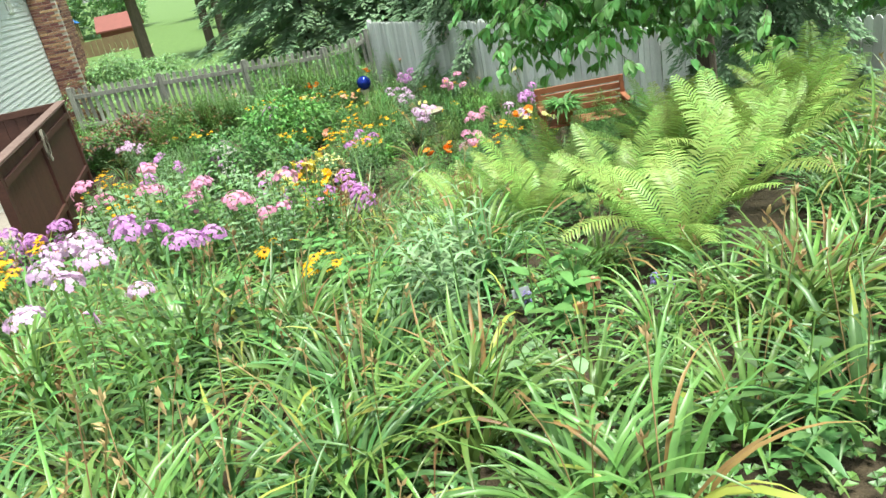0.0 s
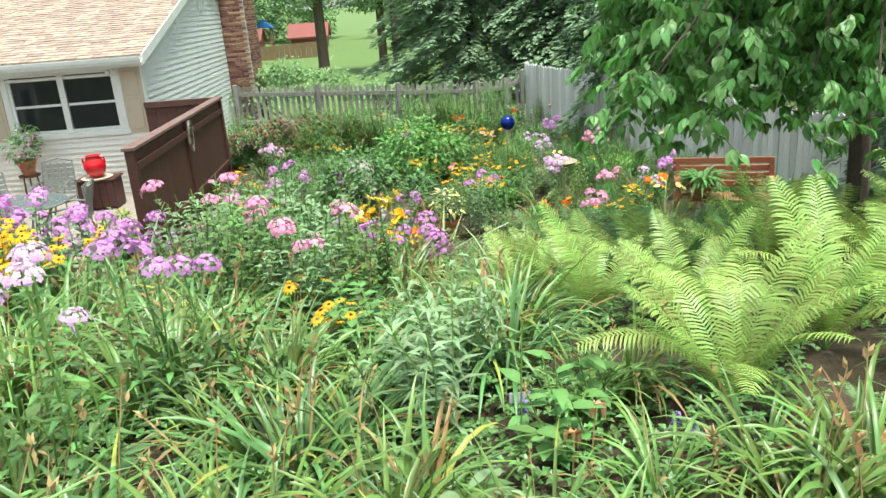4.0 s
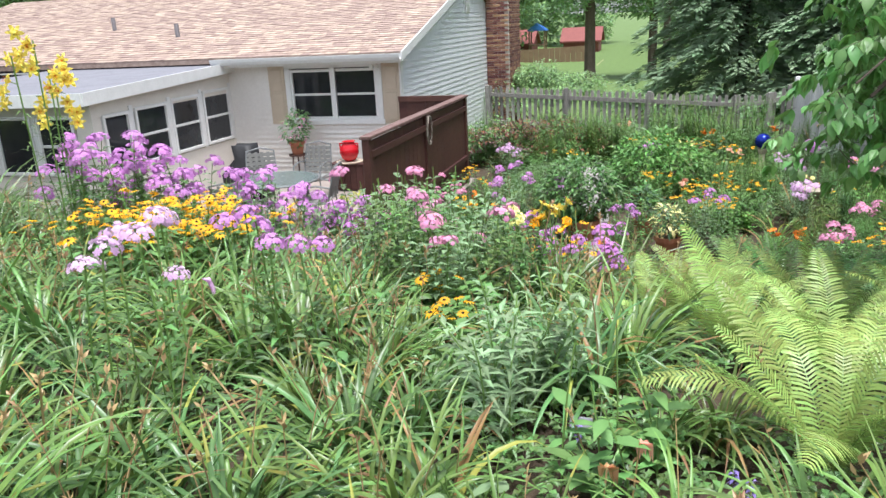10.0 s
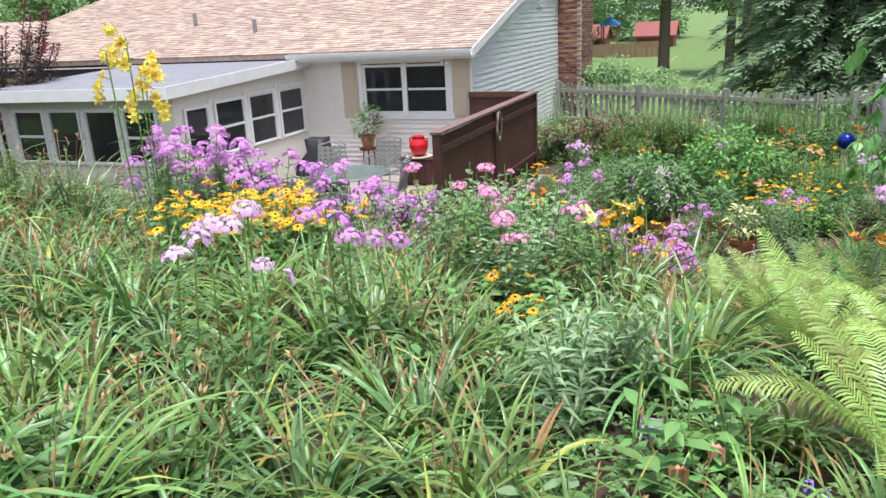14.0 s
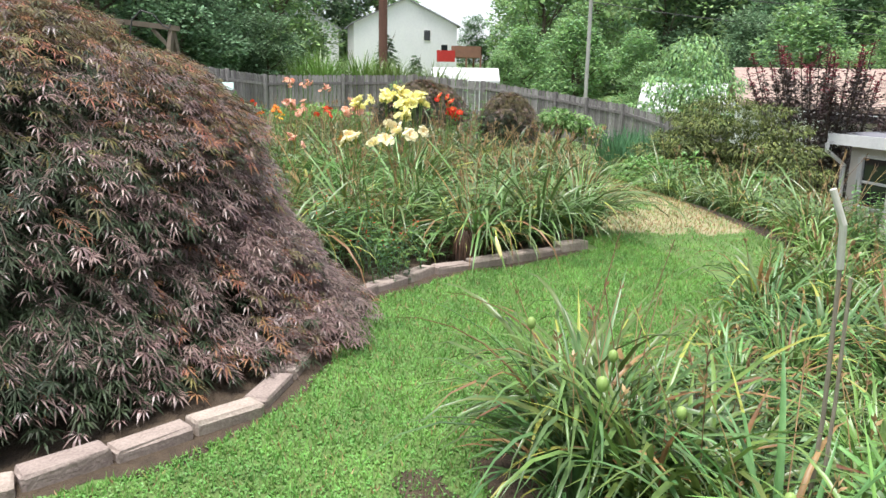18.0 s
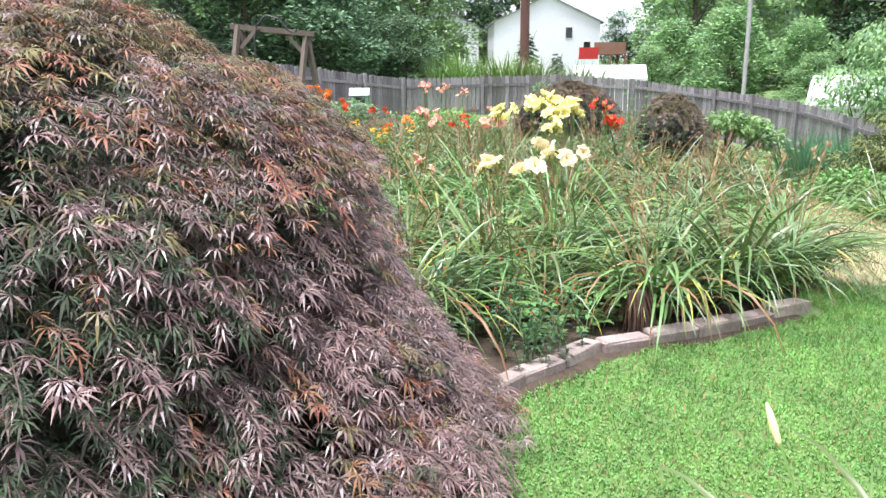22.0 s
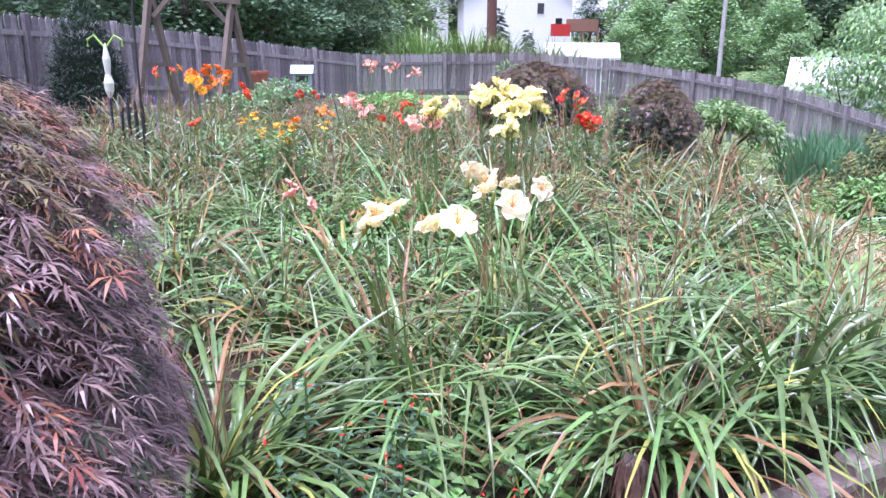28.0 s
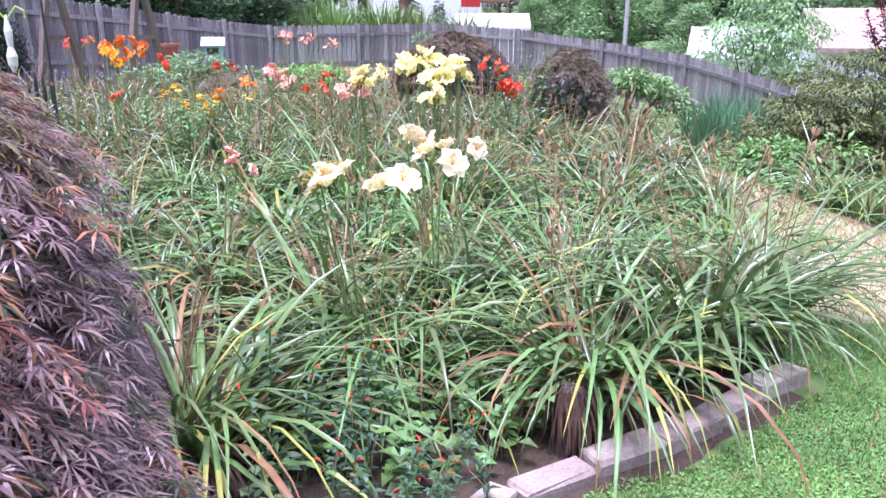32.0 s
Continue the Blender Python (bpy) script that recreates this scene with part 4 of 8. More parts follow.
FERN_SPOTS = [(0.2, 2.66, 0.72), (0.72, 3.02, 0.68), (0.36, 3.4, 0.6), (0.02, 3.72, 0.6), (-0.24, 4.0, 0.5), (1.3, 3.45, 0.74), (0.95, 3.9, 0.72), (1.95, 3.95, 0.8), (1.5, 4.5, 0.76), (0.5, 4.35, 0.66), (2.5, 4.55, 0.8),
              (0.05, 4.85, 0.6), (1.0, 5.15, 0.7), (2.0, 5.3, 0.8), (3.0, 5.3, 0.82), (0.55, 5.9, 0.8), (1.5, 6.15, 0.85), (2.4, 6.4, 0.85), (3.4, 6.2, 0.8), (0.1, 6.2, 0.7), (1.0, 6.8, 0.8), (0.4, 7.2, 0.75)]
for x, y, s in FERN_SPOTS:
    fern(x, y, s * R.uniform(0.93, 1.08), 13 if y < 5 else 11, y > 5.6 and R.random() < 0.45)
for x, y, s in ((2.2, 7.9, 0.7), (3.4, 7.4, 0.8), (3.0, 8.5, 0.7), (4.2, 6.9, 0.9), (1.8, 8.9, 0.65), (4.6, 8.2, 0.8), (0.9, 7.0, 0.6), (1.5, 7.4, 0.6), (0.4, 6.9, 0.5)):
    fern(x, y, s, 9, True)


def near_fern(x, y):
    return any((x - a) ** 2 + (y - b) ** 2 < (0.45 * s) ** 2 for a, b, s in FERN_SPOTS) or (x > 0.1 and y > 2.7 and x - 0.1 < (y - 2.5) * 2.2)


# near phlox, stem by stem: (x, y, height of the head)
NEAR_PHLOX = (("pale", -1.82, 2.5, ((-1.85, 2.35, 0.73), (-1.77, 2.4, 0.76), (-1.92, 2.5, 0.73), (-1.88, 2.66, 0.72), (-1.96, 2.8, 0.7), (-1.7, 2.46, 0.62), (-1.99, 2.42, 0.64), (-1.82, 2.57, 0.77))),
              ("mauve", -1.7, 2.9, ((-1.73, 2.8, 0.69), (-1.67, 2.9, 0.65), (-1.77, 3.0, 0.67), (-1.6, 2.86, 0.6))),
              ("mauve", -1.54, 3.05, ((-1.57, 3.0, 0.56), (-1.5, 3.06, 0.54))),
              ("rose", -1.25, 3.85, ((-1.21, 3.76, 0.35), (-1.28, 3.82, 0.33), (-1.36, 3.95, 0.38))))
for tone, bx, by, heads in NEAR_PHLOX:
    ob = thing("phlox", {"pale": "pale lilac garden phlox in full bloom on dark stems", "mauve": "mauve-pink garden phlox with domed flower heads", "rose": "rose-pink garden phlox with a few flower heads"}[tone], "flower", (bx, by, gz(bx, by)), group="phlox")
    for hx, hy, hz in heads:
        rs = random.Random(int(hx * 900 + hy * 77))
        g, tip = leafy_stem(rs, hz - gz(hx, hy), 0.085, 0.026, 11, 0.05)
        st_ = link("stem", g.mesh("stem", [M_BROAD, M_STEM]), ob)
        st_.location = (hx - bx - tip.x, hy - by - tip.y, gz(hx, hy) - gz(bx, by))
        hd = link("flower_head", rs.choice(HEADS[tone]), ob)
        hd.matrix_basis = pose(hx - bx, hy - by, hz - gz(bx, by) - 0.03, rs.uniform(-15, 15), rs.uniform(-15, 15), rs.uniform(0, 360)) @ Matrix.Scale(rs.uniform(0.62, 0.92), 4)
PHLOX_SPOTS = [(-4.45, 5.35, 1.2, "mauve"), (-4.1, 5.6, 1.15, "mauve"), (-3.85, 5.85, 1.15, "mauve"), (-3.75, 6.3, 1.2, "mauve"), (-4.25, 5.05, 1.1, "mauve"), (-4.75, 5.7, 1.2, "mauve"), (-4.0, 5.25, 1.1, "mauve"),
               (-3.28, 6.55, 1.06, "mauve"), (-3.05, 6.8, 1.02, "mauve"), (-2.9, 6.55, 0.98, "mauve"), (-3.45, 6.15, 1.05, "mauve"), (-2.3, 6.1, 1.1, "rose"), (-1.95, 5.7, 1.0, "rose"),
               (-2.42, 11.5, 0.98, "mauve"), (-2.54, 11.0, 0.85, "mauve"), (-1.67, 11.0, 0.9, "mauve"), (-0.72, 9.5, 0.84, "mauve"), (-0.58, 10.0, 0.9, "mauve"), (0.26, 10.5, 0.86, "mauve"), (-1.15, 6.0, 0.84, "mauve"), (-0.68, 5.5, 0.6, "mauve")]
for x, y, h, tone in PHLOX_SPOTS:
    phlox(x, y, h, tone, 0.12 if tone == "rose" else 0.9 if x < -3.5 else 0.7 if x < -2.8 else 0.35)
# leafy phlox with hardly a flower
for x, y, h in ((-1.3, 3.95, 0.56), (-1.5, 4.15, 0.66), (-1.15, 4.2, 0.6), (-1.62, 4.4, 0.76), (-1.35, 4.5, 0.76), (-1.8, 4.65, 0.82), (-1.05, 4.6, 0.66), (-1.5, 4.85, 0.9), (-1.95, 5.0, 0.95), (-1.7, 5.2, 0.95), (-1.3, 5.0, 0.8)):
    phlox(x, y, h, "rose", 0.06, "leafy green garden phlox with few pink heads")
for x, y, h in ((-3.42, 4.35, 0.66), (-3.25, 4.15, 0.64), (-3.3, 4.6, 0.7), (-3.05, 4.25, 0.67), (-3.1, 4.55, 0.7), (-2.9, 4.4, 0.68), (-2.78, 4.2, 0.66), (-2.7, 4.5, 0.7), (-3.55, 4.75, 0.76), (-3.3, 4.85, 0.76), (-2.95, 4.0, 0.6), (-3.6, 4.5, 0.7)):
    coneflower(x, y, h, 10)
for x, y, h in ((-1.2, 3.5, 0.28), (-1.25, 3.72, 0.33), (-1.0, 6.1, 0.75), (-1.6, 9.2, 0.6), (0.2, 12.3, 0.65), (-0.4, 13.3, 0.65), (0.6, 13.2, 0.6), (0.4, 11.6, 0.6), (-0.75, 6.3, 0.6)):
    coneflower(x, y, h, 3 if h < 0.5 else 9)
for x, y, c, n in ((-0.9, 5.05, "trumpet", 6), (-1.04, 5.0, "lemon", 5), (-0.8, 5.2, "gold", 4), (-0.6, 6.5, "orange", 3), (-3.0, 10.9, "orange", 3), (0.9, 14.6, "peach", 6), (0.3, 14.9, "peach", 4), (1.7, 12.4, "lemon", 4)):
    blooming_lily(x, y, c, max(2, n - 2), 0.7, words="yellow" if c == "trumpet" else "", fs=0.66)

# leafy stems between the flower heads
for x, y in free_spots(lambda a, b: in_right(a, b) and not near_fern(a, b), -5.6, -0.5, 4.6, 8.4, 0.62, 44):
    if R.random() < 0.5:
        place(R.choice(PHLOX_BASE)[0], "perennial", "leafy green stems without flowers on the slope", "plant", x, y, R.uniform(0.4, 0.62) + (0.15 if y > 4.5 else 0), group="leafy stems")

# grey-green willow-leaved plant with narrow leaves
STARS = []
for k in range(8):
    rs = random.Random(177 + k)
    STARS.append(leafy_stem(rs, rs.uniform(0.38, 0.58), 0.125, 0.022, 15, 0.13)[0].mesh("stem", [M_BLUELEAF, M_STEM]))
for x, y, n, s in ((-0.78, 2.72, 11, 0.85), (-0.66, 2.94, 9, 0.85)):
    ob = thing("bluestar", "bushy grey-green bluestar with narrow willow-like leaves", "plant", (x, y, gz(x, y)), group="bluestars")
    for k in range(n):
        o = link("stem", STARS[k % 8], ob)
        o.matrix_basis = pose(R.gauss(0, 0.06), R.gauss(0, 0.06), 0, R.uniform(-12, 12), R.uniform(-12, 12), R.uniform(0, 360)) @ Matrix.Scale(s * R.uniform(0.85, 1.1), 4)

# daylily clumps over the near slope, with bare patches between them
GAPS = ((-0.78, 2.72, 0.27), (-0.95, 2.85, 0.22), (-0.62, 2.42, 0.2), (-0.3, 2.5, 0.18), (0.1, 0.95, 0.6), (0.2, 2.6, 0.25), (-0.05, 2.38, 0.16), (-1.82, 2.45, 0.1), (-1.7, 2.9, 0.1), (-1.0, 2.35, 0.12))
for x, y in free_spots(in_right, -6.5, 3.2, 1.3, 4.9, 0.31, 5, 0.45):
    if near_fern(x, y) or any((x - a) ** 2 + (y - b) ** 2 < 0.03 for a, b, *_ in PHLOX_SPOTS) or any((x - a) ** 2 + (y - b) ** 2 < q * q for a, b, q in GAPS):
        continue
    if y < 1.45 and x > -1.9 or (y < 3.2 and x > -2.4 and R.random() < 0.08):
        continue
    size_ = R.uniform(0.62, 0.98) + (0.15 if y > 2.9 and x < -1.6 else 0.0)
    if y < 1.95 and -2.3 < x < 0.3:
        leaf_by_leaf(R.choice(CLUMPS), "clump of arching green daylily leaves beside the lawn", x, y, size_, R.uniform(0, 360), "daylily clumps")
        continue
    place(R.choice(CLUMPS), "daylily_clump", "clump of arching green daylily leaves with withered tips", "plant", x, y, size_, group="daylily clumps")
for x, y, k, s in ((-1.23, 2.5, 0, 0.85), (-1.02, 2.62, 3, 0.75), (-1.6, 2.12, 4, 1.0), (-0.82, 2.25, 6, 0.8), (-0.46, 3.05, 7, 0.9), (-1.28, 3.05, 2, 0.85), (-1.8, 2.2, 8, 0.9), (-1.35, 2.1, 5, 0.8)):
    leaf_by_leaf(CLUMPS[k], "upright fan of green daylily leaves with yellowing tips", x, y, s, 47 * k, "daylily clumps")
# broad-leaved weeds between the clumps
WEEDS = []
for k in range(4):
    rw = random.Random(300 + k)
    stems_ = []
    for _ in range(6):
        g = Veg()
        ox, oy, hh = rw.gauss(0, 0.06), rw.gauss(0, 0.06), rw.uniform(0.14, 0.4)
        az = rw.uniform(0, 6.28)
        pts = [Vector((ox + 0.08 * q * q * math.cos(az), oy + 0.08 * q * q * math.sin(az), hh * q)) for q in (0, 0.33, 0.66, 1.0)]
        g.stem([tuple(p) for p in pts], 0.0028, 1)
        for j in range(rw.choice((4, 6, 7))):
            q = 0.25 + 0.75 * j / 7
            p = pts[0].lerp(pts[3], q)
            a = j * 2.4 + az
            g.ovate(p, Vector((math.cos(a), math.sin(a), rw.uniform(-0.1, 0.6))), Vector((0, 0, 1)), rw.uniform(0.045, 0.1), rw.uniform(0.025, 0.055), 0, 0.2, 0.3)
        stems_.append(g.mesh("stem", [(M_BROAD, M_LILYD, M_BLUELEAF, M_LILY)[k], M_STEM], True))
    WEEDS.append(stems_)


def weed(x, y, s, label="leafy green weed with broad pointed leaves among the daylilies"):
    ob = thing("weed", label, "plant", (x, y, gz(x, y)), R.uniform(0, 360), "weeds")
    ob.scale = (s, s, s)
    for me in R.choice(WEEDS):
        link("stem", me, ob)


for x, y in free_spots(in_right, -2.9, 0.3, 1.5, 3.6, 0.4, 77, 0.45):
    if R.random() < (0.7 if x < -1.2 else 0.35) and not near_fern(x, y):
        weed(x, y, R.uniform(0.6, 1.1))
for x, y, s in ((0.55, 2.45, 0.2), (0.85, 2.5, 0.22), (0.5, 2.2, 0.18), (-0.75, 2.2, 0.14), (0.95, 2.25, 0.2), (1.2, 2.6, 0.24), (0.7, 2.0, 0.18)):
    fern(x, y, s, 7, True)
for x, y, s in ((-2.2, 1.78, 1.25), (-2.1, 1.9, 1.1), (-1.75, 1.95, 0.9)):
    weed(x, y, s)
# dead flower stalks with dry seed heads
for x, y, h in ((-0.1, 2.2, 0.3), (-0.05, 2.15, 0.24), (0.18, 2.16, 0.26), (0.24, 2.2, 0.2), (-1.36, 2.32, 0.42), (-1.25, 2.36, 0.32), (-1.15, 2.45, 0.34), (-1.9, 2.05, 0.5), (-2.0, 1.9, 0.45), (-0.45, 2.5, 0.25), (-1.6, 1.9, 0.4)):
    g = Veg()
    az = R.uniform(0, 6.28)
    pts = arch((0, 0, 0), az, h, R.uniform(70, 88), R.uniform(50, 75), 4)
    g.stem(pts, 0.0032, 0)
    for j in range(9):
        p = pts[3].lerp(pts[4], R.random()) if j > 3 else pts[4]
        g.blade(p, Vector((R.uniform(-1, 1), R.uniform(-1, 1), 0.9)), Vector((0, 1, 0.1)), R.uniform(0.018, 0.035), 0.011, 0, 0.3)
    place(g.mesh("dead_stalk", [M_STALK]), "dead_stalk", "thin dead brown flower stalk with dry bracts", "plant", x, y, 1.0, group="dead stalks")
joined("daylily_drift", "drift of arching green daylily leaves down the slope", "plants", [(R.choice(CLUMPS_FAR + CLUMPS_BED[:4]), spot(x, y, R.uniform(0.75, 1.1))) for x, y in free_spots(in_right, -9.5, 0.2, 4.9, 9.2, 0.42, 6) if not near_fern(x, y)], LILY_MATS)
# lower garden: mixed leafy perennials
LOW = [stems_mesh(90 + k, 24, h, lf, wd, pr, 0.2, m) for k, (h, lf, wd, pr, m) in enumerate(((0.6, 0.13, 0.05, 9, M_BROAD), (0.6, 0.12, 0.04, 9, M_BLUELEAF), (0.85, 0.15, 0.022, 15, M_BROAD), (0.5, 0.13, 0.06, 9, M_CLOVER), (0.95, 0.16, 0.018, 16, M_LILYO), (0.7, 0.1, 0.03, 12, M_LILYD)))]
for x, y in free_spots(lambda a, b: True, -4.2, 2.3, 17.0, 18.4, 0.5, 9):
    place(R.choice(LOW)[0], "perennial", "tall leafy perennial against the picket fence", "plant", x, y, R.uniform(1.1, 1.5), group="perennials")
POTS = [(-0.16, 10.5), (-1.35, 11.1), (-0.5, 11.5)]
for x, y in free_spots(lambda a, b: in_right(a, b) and abs(a + 1.05 + 0.08 * (b - 9)) > 0.35, -4.9, 4.5, 9.2, 18.3, 0.55, 8):
    if any(abs(x - a) < 0.5 and b - 1.5 < y < b + 0.3 for a, b in POTS):
        continue
    if -2.3 < x < 0.6 and y < 14 and R.random() < 0.4:
        continue
    u = R.random()
    if u < 0.56:
        place(R.choice(LOW)[0], "perennial", "leafy green perennial filling the lower garden", "plant", x, y, R.uniform(0.5, 0.95), group="perennials")
    elif u < 0.76:
        place(R.choice(CLUMPS_FAR), "daylily_clump", "clump of arching green daylily leaves with withered tips", "plant", x, y, R.uniform(0.7, 1.0), group="daylily clumps")
    elif u < 0.9:
        coneflower(x, y, R.uniform(0.5, 0.8), 6)
    elif u < 0.94:
        phlox(x, y, R.uniform(0.6, 0.85), R.choice(("mauve", "rose", "pale")), 0.6)
    else:
        blooming_lily(x, y, R.choice(("lemon", "orange", "gold", "peach")), 3, 0.7, fs=0.85)


# ---------------------------------------------------------------- stone edging of the raised bed
def block_mesh(seed):
    r = random.Random(seed)
    bm = boxes((-0.145, 0.145, -0.058, 0.058, -0.1, 0.058), bevel=0.012)
    for v in bm.verts:
        v.co += Vector((r.uniform(-0.006, 0.006), r.uniform(-0.006, 0.006), r.uniform(-0.005, 0.005)))
    me = bpy.data.meshes.new("block")
    bm.to_mesh(me)
    bm.free()
    me.materials.append(M_STONE)
    return me


edging = thing("stone_edging", "curved row of weathered concrete blocks edging the flower bed", "edging")
BLOCKS = [block_mesh(k) for k in range(5)]
run = [Vector((a, b, 0)) for a, b in BED_EDGE]
dist, k = 0.0, 0
for a, b in zip(run, run[1:]):
    L = (b - a).length
    while dist < L:
        p = a.lerp(b, dist / L)
        d = (b - a).normalized()
        ob = link("block", BLOCKS[k % 5], edging)
        ob.matrix_basis = pose(p.x, p.y, gz(p.x, p.y) + R.uniform(-0.012, 0.012), R.uniform(-3, 3), R.uniform(-2, 2), math.degrees(math.atan2(d.y, d.x)) + R.uniform(-4, 4))
        dist += 0.298
        k += 1
    dist -= L

# ---------------------------------------------------------------- weeping red maple
MC = Vector((-5.51, -1.63, 0))
MPROF = [(0, 1.78), (0.45, 1.75), (0.85, 1.64), (1.18, 1.49), (1.4, 1.34), (1.59, 1.17), (1.74, 0.98), (1.87, 0.72), (2.0, 0.47), (2.13, 0.3), (2.28, 0.17), (2.44, 0.07)]


def prof_at(prof, t):
    q = t * (len(prof) - 1)
    i = min(len(prof) - 2, int(q))
    (r0, z0), (r1, z1) = prof[i], prof[i + 1]
    f = q - i
    return r0 + (r1 - r0) * f, z0 + (z1 - z0) * f, r1 - r0, z1 - z0


def maple_leaf(g, p, down, nrm, size, m, r):
    side = down.cross(nrm).normalized()
    for k in range(7):
        a = radians((k - 3) * 31 + r.uniform(-9, 9))
        ln = size * (1.15 - 0.15 * abs(k - 3)) * r.uniform(0.85, 1.1)
        d = (down * math.cos(a) + side * math.sin(a)).normalized()
        d = (d + nrm * r.uniform(-0.15, 0.3)).normalized()
        w = d.cross(nrm).normalized() * ln * 0.058
        mid = p + d * ln * 0.5
        tip = p + d * ln - Vector((0, 0, ln * 0.28))
        n = len(g.v)
        g.v += [tuple(p), tuple(mid - w), tuple(tip), tuple(mid + w)]
        g.f.append((n, n + 1, n + 2, n + 3))
        g.m.append(m)


def weeping_maple(prof, n, size, seed, red=0.12, squash=(1, 1)):
    """Drooping sprays laid over one another like shingles; darker leaves paint the gaps' shade."""
    r = random.Random(seed)
    top = prof[0][1]
    out = []
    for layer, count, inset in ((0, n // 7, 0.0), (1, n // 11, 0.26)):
        g = Veg()
        for _ in range(count):
            t = r.random() ** 0.62
            rad, z, dr, dz = prof_at(prof, t)
            az = r.uniform(0, 6.283)
            ca, sa = math.cos(az), math.sin(az)
            lump = noise.noise(Vector((ca * 2.2, sa * 2.2, z * 2.4 + seed)))
            tier = (0.035 * math.sin(z * 21 + 2.5 * lump + 1.5 * math.sin(az * 3)) + 0.1 * lump) * min(1.0, top / 1.7) ** 2
            if layer == 0 and tier < -0.025 and r.random() < 0.8:
                continue
            bay = sstep(1.15, 1.85, az) * sstep(3.9, 2.8, az) * max(0.0, 1 - z / 1.1)
            rad *= 1 - 0.24 * bay
            azw = az if az < math.pi else az - 2 * math.pi
            rad *= 1 - 0.1 * sstep(1.1, 0.75, azw) * sstep(-0.5, 0.2, azw) * max(0.0, 1 - z / 0.6)
            rad = max(0.02, rad + tier - inset - r.random() ** 2 * 0.1)
            z = z + 0.35 * tier - inset * 0.5 + r.uniform(-0.03, 0.03)
            end = Vector((rad * ca * squash[0], rad * sa * squash[1], max(0.08, z)))
            outd = Vector((ca, sa, 0))
            tang = (outd * max(dr, 0.02) + Vector((0, 0, dz))).normalized()
            nrm = (outd * -dz + Vector((0, 0, max(dr, 0.02) + 0.03))).normalized()
            side = tang.cross(nrm).normalized()
            d = (tang * 0.5 + outd * 0.85 + nrm * r.uniform(-0.1, 0.25) + side * r.uniform(-0.8, 0.8)).normalized()
            L = r.uniform(0.18, 0.38)
            hi = z / top + 0.16 * noise.noise(Vector((ca * 2.5, sa * 2.5, z * 2 + 9)))
            # Real greener leaves, plus this side's shade put into the dark leaf share.
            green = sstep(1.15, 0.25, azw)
            glow = r.random() < red * (1.5 if hi > 0.55 else 0.5) * (1.3 - 0.95 * green)
            g.stem([tuple(end - d * L), tuple(end - d * L * 0.4 + nrm * 0.015), tuple(end)], 0.0025, 4)
            for k in range(7):
                q = k / 6
                p = end - d * L * (1 - q) + nrm * (0.02 * math.sin(q * 3.1)) - Vector((0, 0, 0.05 * q * q))
                s = (-1) ** k
                ld = (d * (0.6 + 0.4 * q) + side * s * r.uniform(0.2, 1.5) * (1 - 0.5 * q) + nrm * r.uniform(-0.2, 0.35) - Vector((0, 0, r.uniform(-0.15, 0.45)))).normalized()
                ln = (nrm * 0.3 + Vector((0, 0, 1.1)) + Vector((r.uniform(-0.45, 0.45), r.uniform(-0.45, 0.45), 0))).normalized()
                ln = (ln - ld * ln.dot(ld)).normalized()
                u = r.random()
                # Shade inside the crown is painted: nearly every inner leaf is near-black.
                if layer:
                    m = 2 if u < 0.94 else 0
                elif glow:
                    m = 1 if u < 0.7 else 3
                elif hi > 0.72:
                    m = 3 if u < 0.62 else 0 if u < 0.85 else 2
                elif hi > 0.45:
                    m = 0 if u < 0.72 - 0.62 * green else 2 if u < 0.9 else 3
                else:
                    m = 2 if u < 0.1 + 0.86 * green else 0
                maple_leaf(g, p, ld, ln, size * r.uniform(0.7, 1.15), m, r)
        out.append(g)
    return out


def maple_thing(x, y, prof, n, size, seed, label, red=0.12, squash=(1, 1)):
    ob = thing("weeping_maple", label, "tree", (x, y, gz(x, y)))
    outer, inner = weeping_maple(prof, n, size, seed, red, squash)
    mats = [M_MAPLE, M_MAPLER, M_GREENSHADE, M_BRONZE, M_BARK]
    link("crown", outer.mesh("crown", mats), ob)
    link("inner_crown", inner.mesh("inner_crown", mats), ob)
    top = prof[0][1]
    bm = bmesh.new()
    tube(bm, [(0, 0, -0.1), (0.05, 0.03, top * 0.35), (-0.04, 0.05, top * 0.7), (0.03, 0, top * 0.9)], 0.09, 8, 0.04)
    part("trunk", bm, M_BARK, ob)
    r = random.Random(seed)
    for k in range(12):
        a = k * 0.53 + r.uniform(-0.1, 0.1)
        bm = bmesh.new()
        pts = []
        for j in range(7):
            t = j / 6
            rad, z, _, _ = prof_at(prof, t)
            pts.append((rad * 0.8 * math.cos(a + 0.3 * t), rad * 0.8 * math.sin(a + 0.3 * t), z * 0.86 - 0.02))
        tube(bm, pts, 0.022, 5, 0.005)
        part("limb", bm, M_BARK, ob)
    return ob


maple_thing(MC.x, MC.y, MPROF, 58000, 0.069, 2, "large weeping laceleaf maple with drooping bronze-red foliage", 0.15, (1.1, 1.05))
maple_thing(-16.0, 2.95, [(0, 1.2), (0.35, 1.17), (0.65, 1.05), (0.88, 0.86), (1.0, 0.62), (1.06, 0.38), (1.08, 0.15)], 9000, 0.075, 5, "low spreading red laceleaf maple behind the daylilies", 0.06, (0.8, 1.0))
maple_thing(-13.0, 3.9, [(0, 1.06), (0.2, 1.04), (0.36, 0.96), (0.48, 0.8), (0.54, 0.6), (0.56, 0.38), (0.55, 0.18)], 8000, 0.06, 8, "small dark red laceleaf maple with drooping foliage", 0.05)

